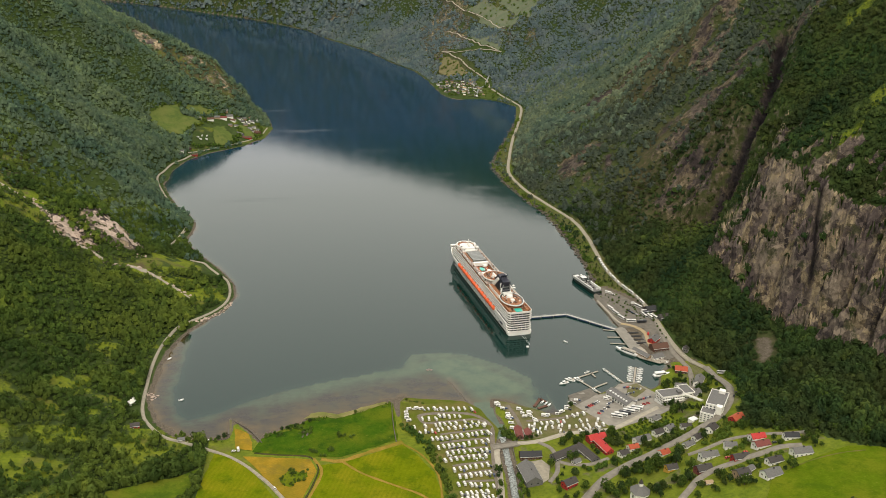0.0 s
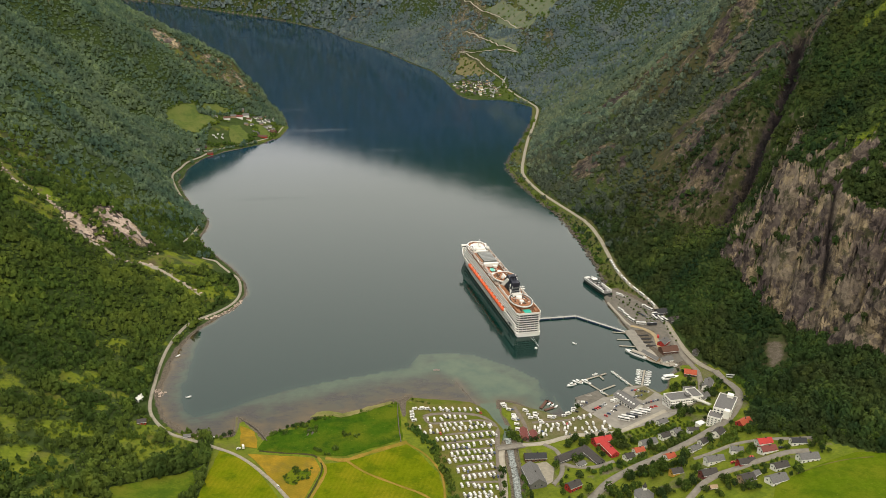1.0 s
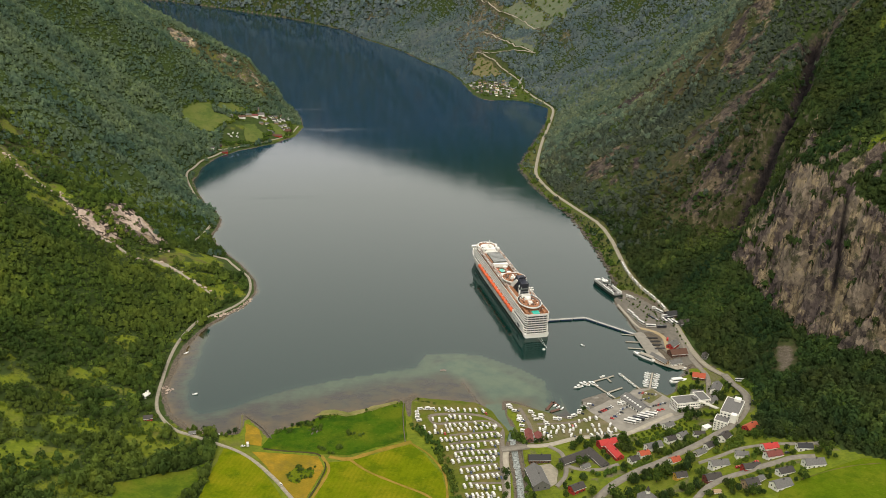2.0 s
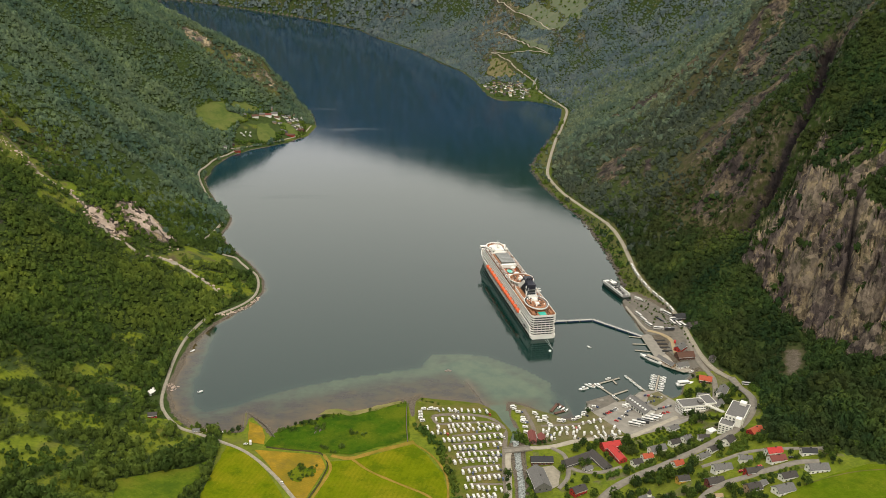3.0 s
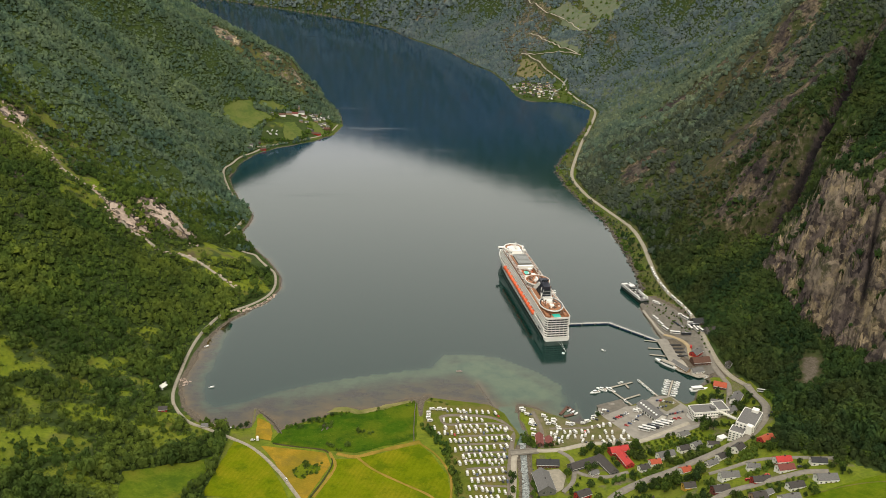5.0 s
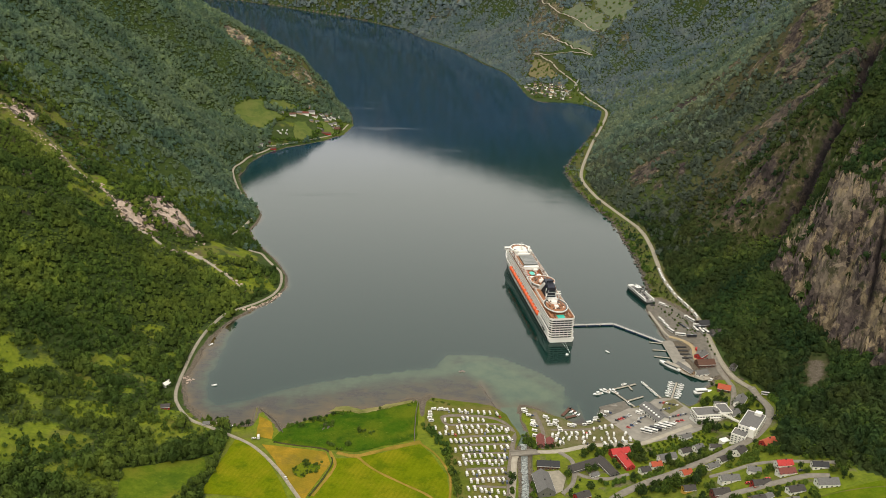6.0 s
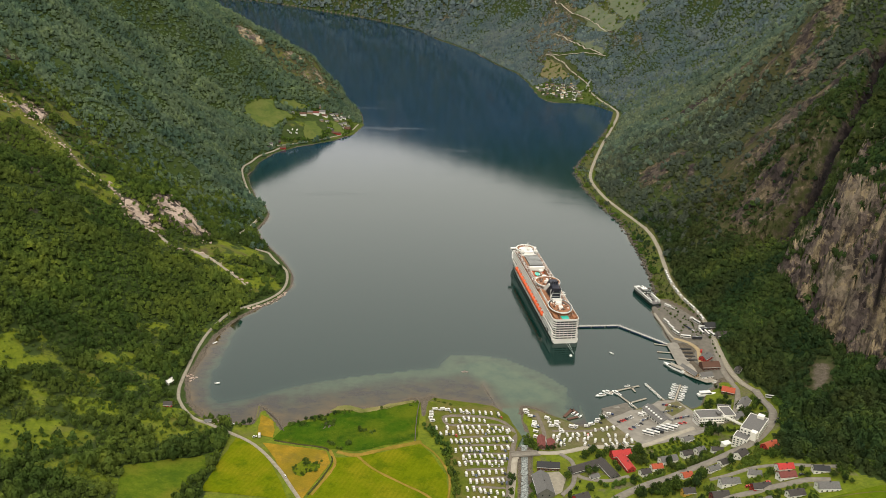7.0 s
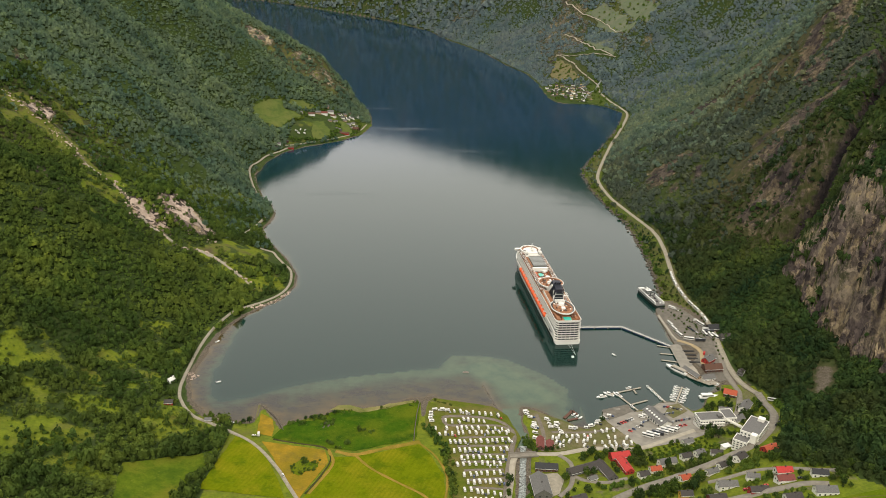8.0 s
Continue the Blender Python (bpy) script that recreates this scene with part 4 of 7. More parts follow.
for line, w in (([(6, 757), (14, 761), (48, 760), (66, 752), (75, 735), (70, 700), (64, 660), (60, 612)], 4.5), ([(6, 757), (10, 744), (30, 744), (60, 747), (72, 742)], 3.5), ([(22, 721), (70, 728)], 3.2), ([(20, 706), (69, 713)], 3.2),
                ([(24, 692), (66, 698)], 3.2), ([(24, 680), (64, 686)], 3.2), ([(26, 667), (62, 674)], 3.2), ([(30, 653), (62, 661)], 3.2), ([(30, 642), (60, 645)], 3), ([(101, 705), (104, 735), (100, 770)], 4), ([(112, 738), (150, 741), (180, 752)], 3.5)):
    ribbon("track", line, w, MAT_LANE, .42, "brown gravel lane between the caravans", "path", .2, .3)
ribbon("river", [(440, 2570), (424, 2540), (412, 2505), (392, 2470), (372, 2400), (362, 2345)], 3.6, MAT_WHITEWATER, 1.8, "white mountain river running through the far hamlet", "river", .2, .4)
ribbon("gravel_slide", [(466, 1862), (482, 1872), (498, 1880), (514, 1888)], 2.6, MAT_GRAVEL, 1.4, "pale bare streak in the wood above the shore road", "gravel", .3, 1.2)
for line, w in ((STREAM[6:9], 3.2), (STREAM[9:11], 3.6), ([(-320, 1093), (-294, 1082), (-262, 1059)], 4.0), ([(-255, 1053), (-241, 1039)], 2.4), (STREAM[3:5], 1.8)):
    ribbon("gravel_slide", line, w, MAT_GRAVEL, .5, "pale gravel slide running down the hillside", "gravel", .3, 1.2)

# ---- woods ----
def lump_shapes(count, seed):
    """Lumpy stones: unit-sized vertex arrays that share one set of triangles."""
    bm = bmesh.new()
    bmesh.ops.create_icosphere(bm, subdivisions=1, radius=1)
    bm.verts.ensure_lookup_table()
    co = np.array([v.co[:] for v in bm.verts])
    tris = np.array([[v.index for v in f.verts] for f in bm.faces])
    bm.free()
    rng = np.random.default_rng(seed)
    return np.array([co * rng.uniform(.7, 1.15, (len(co), 1)) for _ in range(count)]), tris


def crown_shapes(sprays, count, seed, lift=.06):
    """Ragged crowns, unit-sized: a dim core and leaf sprays turned roughly outwards round lobes of it."""
    rng = np.random.default_rng(seed)
    shapes, lean = [], []
    core = np.array([(1, 0, -.1), (0, 1, -.1), (-1, 0, -.1), (0, -1, -.1), (0, 0, .95)]) * (.80 if sprays > 20 else .92)
    for _ in range(count):
        lobes = rng.normal(0, 1, (6, 3)) * (1, 1, .7) + (0, 0, .3)
        lobes /= np.linalg.norm(lobes, axis=1)[:, None]
        z, a = rng.uniform(-.25, 1, sprays), rng.uniform(0, 2 * np.pi, sprays)
        way = np.stack([np.sqrt(1 - z * z) * np.cos(a), np.sqrt(1 - z * z) * np.sin(a), z], 1)
        reach = .60 + .45 * np.clip((way @ lobes.T).max(1), 0, 1) ** 5 + rng.uniform(-.14, .14, sprays)
        face = way + rng.normal(0, .30, (sprays, 3))
        face /= np.linalg.norm(face, axis=1)[:, None]
        side = np.cross(face, rng.normal(0, 1, (sprays, 3)))
        side /= np.linalg.norm(side, axis=1)[:, None]
        other = np.cross(face, side)
        r = ((2.35 if sprays > 20 else 1.9) / np.sqrt(sprays)) * rng.uniform(.62, 1.25, sprays)
        out = [core * rng.uniform(.8, 1.15, (5, 1))]
        soft = way * .86 + face * .14 + (0, 0, lift)
        lean.append(np.concatenate([core, soft, soft, soft]))
        for k in range(3):
            t = 2 * np.pi * k / 3 + rng.uniform(-.4, .4, sprays)
            out.append(way * reach[:, None] * (1, 1, 1.08) + r[:, None] * (np.cos(t)[:, None] * side + np.sin(t)[:, None] * other))
        shapes.append(np.concatenate(out))
    i = np.arange(sprays)
    tris = np.concatenate([[(0, 1, 4), (1, 2, 4), (2, 3, 4), (3, 0, 4)], np.stack([5 + i, 5 + sprays + i, 5 + 2 * sprays + i], 1)])
    lean = np.array(lean)
    return np.array(shapes), lean / np.linalg.norm(lean, axis=2)[..., None], tris


def forest(name, x, y, size, sprays, material, label, seed, sink=.25):
    """Crowns standing close on the ground."""
    rng = np.random.default_rng(seed)
    shapes, lean, tris = crown_shapes(sprays, 24, seed, .06 if sprays > 20 else .5)
    n = len(x)
    tall = rng.uniform(.75, 1.35, n)
    z = sample(GZ, x, y) + size * tall * (1 - sink)
    pick, turn = rng.integers(0, 24, n), rng.uniform(0, 2 * np.pi, n)
    s = shapes[pick] * rng.uniform(.78, 1.25, (n, 1, 3))
    cx, sx = np.cos(turn)[:, None], np.sin(turn)[:, None]
    vx = (s[..., 0] * cx - s[..., 1] * sx) * size[:, None] + x[:, None]
    vy = (s[..., 0] * sx + s[..., 1] * cx) * size[:, None] + y[:, None]
    vz = s[..., 2] * (size * tall)[:, None] + z[:, None]
    co = np.stack([vx.ravel(), vy.ravel(), vz.ravel()], 1)
    t = (tris[None] + (np.arange(n) * s.shape[1])[:, None, None]).reshape(-1, 3)
    ob = fast_mesh(name, co, t, material)
    lean = lean[pick]
    lean = np.stack([lean[..., 0] * cx - lean[..., 1] * sx, lean[..., 0] * sx + lean[..., 1] * cx, lean[..., 2]], 2)
    ob.data.attributes.new("custom_normal", "FLOAT_VECTOR", "POINT").data.foreach_set("vector", lean.astype(np.float32).ravel())
    tone = np.clip(rng.normal(.48, .13, n) + .28 * fractal(x, y, 55, 3, 63) + .36 * smooth(840, 1000, y) * fractal(x * .22, y + .2 * x, 52, 4, 65), 0, 1)
    ob.data.attributes.new("tone", "FLOAT", "POINT").data.foreach_set("value", np.repeat(tone, s.shape[1]).astype(np.float32))
    return tagged(ob, label, "forest", kind="stuff")


KEEP_CLEAR = [[(-318, 1136), (-296, 1156), (-266, 1182), (-238, 1196), (-214, 1128), (-232, 1118), (-252, 1146), (-262, 1114), (-285, 1103)], MEADOW_SW, FIELD_MEADOW_WEST, FIELD_HAY, FIELD_HAY_POINT, FIELD_STRIP, FIELD_MAIN, FIELD_CAMP, FIELD_EAST, FARM_FIELD_A, FARM_FIELD_B, FARM_FIELD_C,
    FARM_FIELD_D, FAR_FIELD_A, FAR_FIELD_B, FAR_FIELD_HAY, PAVED_SQUARE, PAVED_FERRY, CAMP_EAST, FAR_MEADOW, [(280, 647), (303, 650), (303, 673), (280, 670)], [(296, 585), (314, 585), (314, 602), (296, 602)], 
    [(262, 2330), (420, 2310), (425, 2480), (330, 2620), (262, 2540)], [(-330, 1780), (-180, 1900), (-170, 2010), (-260, 1985), (-330, 1930)]]
ROADS = [ROAD_FARM, ROAD_FAR_B, ROAD_FAR_C, ROAD_FAR_D, ROAD_WEST, ROAD_WEST_FAR, ROAD_COAST, ROAD_EAST, ROAD_FAR, ROAD_MAIN, ROAD_HILL, ROAD_UPPER, ROAD_UPPER_B, ROAD_HOTEL, STREAM[2:]]


def scatter(x0, x1, y0, y1, step, seed, fade=110.0):
    """Places for trees on a jittered grid, off the water, fields, roads and rock."""
    rng = np.random.default_rng(seed)
    gx, gy = np.meshgrid(np.arange(x0, x1, step), np.arange(y0 - fade / 2, y1 + fade / 2, step))
    x = gx.ravel() + rng.uniform(-.48, .48, gx.size) * step
    y = gy.ravel() + rng.uniform(-.48, .48, gx.size) * step
    ok = (sample(SHORE_D, x, y) > 5) & (rng.uniform(0, 1, x.size) > sample(rock_map, x, y) * 1.25 - .05)
    ok &= rng.uniform(0, 1, x.size) > (sample(brown_map, x, y) * .45 + sample(gravel_map, x, y) * 1.6)
    ok &= rng.uniform(0, 1, x.size) > sample(meadow_map, x, y) * .80
    edge = rng.uniform(-.5, .5, x.size) * fade
    ok &= (y > y0 + edge) & (y < y1 + edge)
    ok &= sample(plain_zone, x, y) < .3
    x, y = x[ok], y[ok]
    ok = np.ones(x.size, bool)
    for poly in KEEP_CLEAR:
        ok &= ~in_poly(x, y, poly)
    for line in ROADS:
        ok &= line_distance(x, y, line)[0] > np.where(y > 2000, 12, np.where(x < 0, 4.5, 7))
    return x[ok], y[ok]


for label, material, area, step, sprays, seed, fade in (
        ("dense green birch wood on the steep fjord side", MAT_BIRCH, (-560, -180, 520, 880), 4.3, 56, 1, 110),
        ("dense green birch wood above the west shore road", MAT_BIRCH, (-640, -180, 880, 1330), 3.9, 20, 11, 110),
        ("dark mixed wood below the grey cliff", MAT_WOOD, (250, 620, 460, 860), 4.5, 64, 2, 110),
        ("dark mixed wood round the grey cliff", MAT_WOOD, (280, 780, 860, 1330), 4.0, 20, 12, 110),
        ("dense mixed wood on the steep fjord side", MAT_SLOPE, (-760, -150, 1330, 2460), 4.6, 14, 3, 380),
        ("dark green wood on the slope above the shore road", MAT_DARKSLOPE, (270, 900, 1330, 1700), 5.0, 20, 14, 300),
        ("mixed wood above the shore road, leaves greyed for haze", MAT_EASTSLOPE, (270, 900, 1700, 2300), 5.2, 15, 4, 420),
        ("distant wood on the fjord side, leaves paled for haze", MAT_FARWOOD, (-150, 1050, 2300, 3450), 5.4, 9, 5, 420),
        ("distant wood beyond the bend, leaves paled for haze", MAT_FARWOOD, (-1150, 600, 3450, 4900), 11, 9, 6, 110)):
    x, y = scatter(*area, step, seed, fade)
    rng = np.random.default_rng(seed)
    size = step * (.40 + .80 * rng.uniform(0, 1, len(x)) ** 2.2) * (1 + .30 * fractal(x, y, 38, 2, 61))
    size = np.maximum(size, step * .3) * np.where(sample(meadow_map, x, y) > .4, rng.uniform(.25, .85, len(x)), 1)
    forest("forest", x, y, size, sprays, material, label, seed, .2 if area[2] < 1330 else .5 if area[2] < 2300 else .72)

# ---- helpers for things and their parts ----
MAT_WHITE = plain("white_paint", (.80, .80, .78), .5, 0, .10, 6)
MAT_SHIP = plain("ship_white_paint", (.82, .80, .765), .4, 0, .07, 14)
MAT_TEAK = plain("teak_decking", (.38, .165, .075), .7, 0, .35, 3)
MAT_POOL = plain("pool_water", (.05, .50, .40), .08, 0, .12, 2)
MAT_BOATORANGE = plain("orange_fibreglass", (.85, .13, .030), .45, 0, .12, 2, vary=.15)
MAT_NAVY = plain("navy_funnel_paint", (.022, .026, .045), .4, 0, .3, 4)
MAT_GLASS = plain("dark_window_glass", (.030, .036, .042), .12, 0, .3, 3, .6)
MAT_ROOFGLASS = plain("grey_glazed_roof", (.17, .18, .17), .25, 0, .2, 5, .6)
MAT_BLUE = plain("blue_pontoon_paint", (.020, .035, .085), .5, 0, .3, 2)
MAT_STEEL = plain("galvanised_steel", (.45, .46, .46), .45, .6, .2, 1)
MAT_BLACK = plain("black_rubber", (.02, .02, .02), .8, 0, .3, .5)
MAT_PLANK = plain("weathered_planks", (.40, .36, .30), .85, 0, .3, 1.2)
MAT_SAND = plain("sandy_walkway", (.40, .31, .18), .9, 0, .2, 3)
MAT_BARK = plain("grey_bark", (.11, .085, .06), .95, 0, .4, .4)
MAT_HULLDARK = plain("dark_hull_paint", (.03, .045, .04), .5, 0, .3, 4)
PAINT = {
    "white": plain("house_white", (.84, .82, .77), .7, 0, .08, 1.5), "red": plain("falu_red", (.40, .035, .028), .8, 0, .25, 1.2),
    "maroon": plain("maroon_tiles", (.21, .060, .050), .8, 0, .3, .8), "scarlet": plain("scarlet_tiles", (.50, .042, .038), .7, 0, .22, 1.0),
    "orange": plain("orange_tiles", (.46, .095, .045), .8, 0, .28, .8), "slate": plain("slate_roof", (.066, .058, .054), .75, 0, .3, .9),
    "grey": plain("grey_roof", (.165, .160, .155), .75, 0, .3, 1.0), "black": plain("black_roof", (.035, .036, .04), .7, 0, .3, 1.0),
    "brown": plain("brown_boards", (.13, .065, .045), .85, 0, .3, .7), "tan": plain("tan_boards", (.42, .30, .19), .85, 0, .25, .8),
    "yellow": plain("ochre_boards", (.60, .36, .06), .8, 0, .2, .8)}
WORDS = {"white": "white-painted", "red": "red-painted", "maroon": "dark red", "scarlet": "bright red", "orange": "orange", "slate": "dark slate", "grey": "grey",
         "black": "black", "brown": "brown", "tan": "tan", "yellow": "ochre-yellow"}


def thing(name, m, label, category, group=""):
    ob = new(name)
    ob.empty_display_size = .5
    ob.matrix_basis = m
    return tagged(ob, label, category, group)


def part(name, bm, material, parent, label="", smooth_shade=False):
    me = bpy.data.meshes.new(name)
    bmesh.ops.recalc_face_normals(bm, faces=bm.faces)
    bm.to_mesh(me)
    bm.free()
    me.materials.append(material)
    if smooth_shade:
        me.polygons.foreach_set("use_smooth", [True] * len(me.polygons))
    ob = new(name, me)
    ob.parent = parent
    return tagged(ob, label)


def box(bm, x0, x1, y0, y1, z0, z1, taper=0.0, m=None):
    """A block; taper draws its top in by that many metres."""
    t = taper
    co = [(x0, y0, z0), (x1, y0, z0), (x1, y1, z0), (x0, y1, z0), (x0 + t, y0 + t, z1), (x1 - t, y0 + t, z1), (x1 - t, y1 - t, z1), (x0 + t, y1 - t, z1)]
    v = [bm.verts.new(m @ Vector(c) if m else c) for c in co]
    for f in ((3, 2, 1, 0), (4, 5, 6, 7), (0, 1, 5, 4), (1, 2, 6, 5), (2, 3, 7, 6), (3, 0, 4, 7)):
        bm.faces.new([v[k] for k in f])
    return bm


def prism(bm, outline, z0, z1, inset=0.0):
    """An upright block on an outline of (x, y); the top may be drawn in towards the middle."""
    cx, cy = sum(p[0] for p in outline) / len(outline), sum(p[1] for p in outline) / len(outline)
    lo = [bm.verts.new((x, y, z0)) for x, y in outline]
    hi = [bm.verts.new((x + (cx - x) * inset, y + (cy - y) * inset, z1)) for x, y in outline]
    n = len(outline)
    for k in range(n):
        bm.faces.new((lo[k], lo[(k + 1) % n], hi[(k + 1) % n], hi[k]))
    bm.faces.new(hi)
    bm.faces.new(lo[::-1])
    return bm


def ring(bm, outer, inner, z0, z1):
    """A band between two outlines with the same number of points."""
    n = len(outer)
    v = [[bm.verts.new((x, y, z)) for x, y in o] for o, z in ((outer, z0), (outer, z1), (inner, z1), (inner, z0))]
    for a, b in ((0, 1), (1, 2), (2, 3), (3, 0)):
        for k in range(n):
            bm.faces.new((v[a][k], v[a][(k + 1) % n], v[b][(k + 1) % n], v[b][k]))
    return bm


def tube(bm, a, b, r0, r1=None, seg=8):
    """A round bar from a to b."""
    a, b = Vector(a), Vector(b)
    r1 = r0 if r1 is None else r1
    q = (b - a).to_track_quat("Z", "Y").to_matrix()
    rings = []
    for c, r in ((a, r0), (b, r1)):
        rings.append([bm.verts.new(c + q @ Vector((r * math.cos(2 * math.pi * k / seg), r * math.sin(2 * math.pi * k / seg), 0))) for k in range(seg)])
    for k in range(seg):
        bm.faces.new((rings[0][k], rings[0][(k + 1) % seg], rings[1][(k + 1) % seg], rings[1][k]))
    bm.faces.new(rings[1])
    bm.faces.new(rings[0][::-1])
    return bm


def oval(cx, cy, rx, ry, n=40):
    return [(cx + rx * math.cos(2 * math.pi * k / n), cy + ry * math.sin(2 * math.pi * k / n)) for k in range(n)]


def loft(bm, sections, cap=True):
    """Skins rings of points that all have the same count."""
    rings = [[bm.verts.new(p) for p in s] for s in sections]
    n = len(rings[0])
    for a, b in zip(rings, rings[1:]):
        for k in range(n):
            bm.faces.new((a[k], a[(k + 1) % n], b[(k + 1) % n], b[k]))
    if cap:
        bm.faces.new(rings[0][::-1])
        bm.faces.new(rings[-1])
    return bm


def hull_sections(stations):
    """Rings of a boat hull from (x, half width at the water, half width at the deck, keel z, deck z)."""
    out = []
    for x, w, d, k, h in stations:
        half = [(0, k), (w * .8, k), (w, k + .35 * (h - k)), (d, h)]
        out.append([(x, y, z) for y, z in half] + [(x, -y, z) for y, z in half[:0:-1]])
    return out

# ---- cruise ship ----
def deck_outline(x0, x1, w, r_aft=5.0, nose=0.0):
    """Plan of a deck: rounded at the stern, drawn to a blunt curve at the front."""
    pts = []
    for k in range(7):
        a = radians(180 + 90 * k / 6)
        pts.append((x0 + r_aft + r_aft * math.cos(a), -w + r_aft + r_aft * math.sin(a)))
    if nose:
        for k in range(13):
            a = radians(-90 + 180 * k / 12)
            pts.append((x1 - nose + nose * math.cos(a), w * math.sin(a)))
    else:
        pts += [(x1, -w), (x1, w)]
    for k in range(7):
        a = radians(90 + 90 * k / 6)
        pts.append((x0 + r_aft + r_aft * math.cos(a), w - r_aft + r_aft * math.sin(a)))
    return pts


MAT_CABIN = plain("shaded_cabin_fronts", (.040, .040, .044), .55, 0, .4, 2.5)
MAT_DECKWOOD = plain("dark_deck_wood", (.16, .075, .04), .7, 0, .4, 1)


def cruise_ship():
    ship = thing("cruise_ship", pose(150.3, 931.5, 0, 0, 0, 97.6), "large white cruise ship with orange lifeboats moored off the quay", "cruise ship")
    bm = bmesh.new()
    loft(bm, hull_sections([(0, 14.6, 15.4, -1, 5), (4, 15.3, 15.8, -1, 5.2), (7, 15.7, 16, -1, 14.4), (40, 16.1, 16.1, -1, 15), (190, 16.1, 16.1, -1, 15), (222, 14.5, 16.1, -1, 15),
                            (240, 10, 14.6, -1, 15.4), (254, 5.4, 11, -1, 15.8), (265, 2.0, 6.6, -1, 16.3), (272, .25, 1.8, -1, 16.8)]))
    hull = part("hull", bm, MAT_SHIP, ship, "white hull with a flared bow", True)
    hull.data.polygons.foreach_set("use_smooth", [False] * len(hull.data.polygons))
    bm = bmesh.new()
    for side in (-1, 1):
        for x in range(16, 222, 5):
            box(bm, x, x + 1.5, side * 15.7 - .5, side * 15.7 + .5, 8.2, 9.4)
            if x % 10 == 1:
                box(bm, x, x + 2.4, side * 15.7 - .5, side * 15.7 + .5, 4.9, 5.8)
    tagged(part("porthole_row", bm, MAT_GLASS, hull, "dark portholes"), kind="stuff")
    bm = prism(bmesh.new(), deck_outline(1.2, 226, 14.2, 5), 4.5, 29)
    part("glazed_core", bm, MAT_CABIN, ship, "glazed cabin fronts with balcony shade in their colour")
    # stern terraces and side balconies, one slab to a deck
    for k in range(8):
        z = 5.6 + k * 2.95
        aft = k * .12
        if k < 3:
            out = deck_outline(aft, 44, 15.9, 5)
        else:
            out = deck_outline(aft, 228, 15.9 if z > 19.5 else 14.8, 5)
        bm = prism(bmesh.new(), out, z - .85, z)
        part("deck_slab", bm, MAT_SHIP, ship)
        bm = bmesh.new()
        for y in np.linspace(-12.5, 12.5, 6):
            box(bm, aft + .2, aft + 1.6, y - .13, y + .13, z, z + 1.8)
        if z > 19.5 or k < 3:
            for x in np.arange(8, 44 if k < 3 else 226, 4.0):
                for s in (-1, 1):
                    box(bm, x, x + .22, s * 15.75 - .8, s * 15.75 + (.0 if s > 0 else .8), z, z + 1.8)
        tagged(part("balcony_divider", bm, MAT_SHIP, ship), kind="stuff")
    # lifeboats in their recess
    bm = bmesh.new()
    ends = [(0, .4, .6), (.6, 1.9, 2.2), (2, 2.5, 3.1), (8.0, 2.5, 3.1), (9.6, 1.9, 2.2), (10.2, .4, .6)]
    loft(bm, [[(x, w * math.cos(radians(45 * q)), 1.6 + h * .8 * math.sin(radians(45 * q))) for q in range(8)] for x, w, h in ends])
    first = part("lifeboat", bm, MAT_BOATORANGE, ship, "orange enclosed lifeboat", True)
    first.location = (44, 17.3, 14.6)
    for s in (1, -1):
        for k in range(14):
            if s == 1 and k == 0:
                continue
            ob = new("lifeboat", first.data)
            ob.parent, ob.location = ship, (44 + 10.9 * k, s * 17.3, 14.6)
            tagged(ob, "orange enclosed lifeboat")
    for s in (-1, 1):
        for k in range(15):
            x = 43 + 10.9 * k
            part("davit", box(bmesh.new(), x, x + .5, s * 16.2 - 1.4, s * 16.2 + 1.4, 14.0, 19.2), MAT_SHIP, ship)
    # open decks on top
    bm = prism(bmesh.new(), deck_outline(1.4, 230, 15.4, 5, 12), 28.2, 29.2)
    part("lido_deck", bm, MAT_TEAK, ship, "brown teak sun deck")
    bm = ring(bmesh.new(), deck_outline(1.0, 230, 15.9, 5, 12), deck_outline(1.5, 229.5, 15.4, 5, 12), 28.2, 30.6)
    part("bulwark", bm, MAT_SHIP, ship)
    bm = prism(bmesh.new(), [(4.5, -4.2), (13, -4.6), (13, 4.6), (4.5, 4.2)], 29.2, 29.9)
    part("aft_pool", bm, MAT_POOL, ship, "turquoise aft swimming pool")
    for y in (-11, 11):
        part("pool_bar", box(bmesh.new(), 5, 14, y - 2.2, y + 2.2, 29.2, 31.0, .4), MAT_TEAK, ship)
        part("wind_screen", box(bmesh.new(), 4, 20, y * 1.2 - .5, y * 1.2 + .5, 29.2, 32.2), MAT_TEAK, ship)
    # oval terrace aft
    bm = ring(bmesh.new(), oval(33, 0, 20.4, 14.2), oval(33, 0, 19.7, 13.5), 32.6, 34.0)
    part("oval_terrace_rim", bm, MAT_SHIP, ship)
    bm = ring(bmesh.new(), oval(33, 0, 19.7, 13.5), oval(33, 0, 17.8, 11.6), 32.2, 33.3)
    part("oval_terrace_windows", bm, MAT_GLASS, ship)
    bm = prism(bmesh.new(), oval(33, 0, 17.8, 11.6), 29.2, 33.2)
    part("oval_terrace_deck", bm, MAT_TEAK, ship)
    bm = bmesh.new()
    prism(bm, oval(40, 0, 5, 4, 20), 33.2, 35.4, .15)
    box(bm, 26, 32, -2.5, 2.5, 33.2, 34.6, .3)
    box(bm, 45, 51, -6, 6, 33, 35.6, .3)
    part("terrace_house", bm, MAT_SHIP, ship)
    # funnel
    bm = bmesh.new()
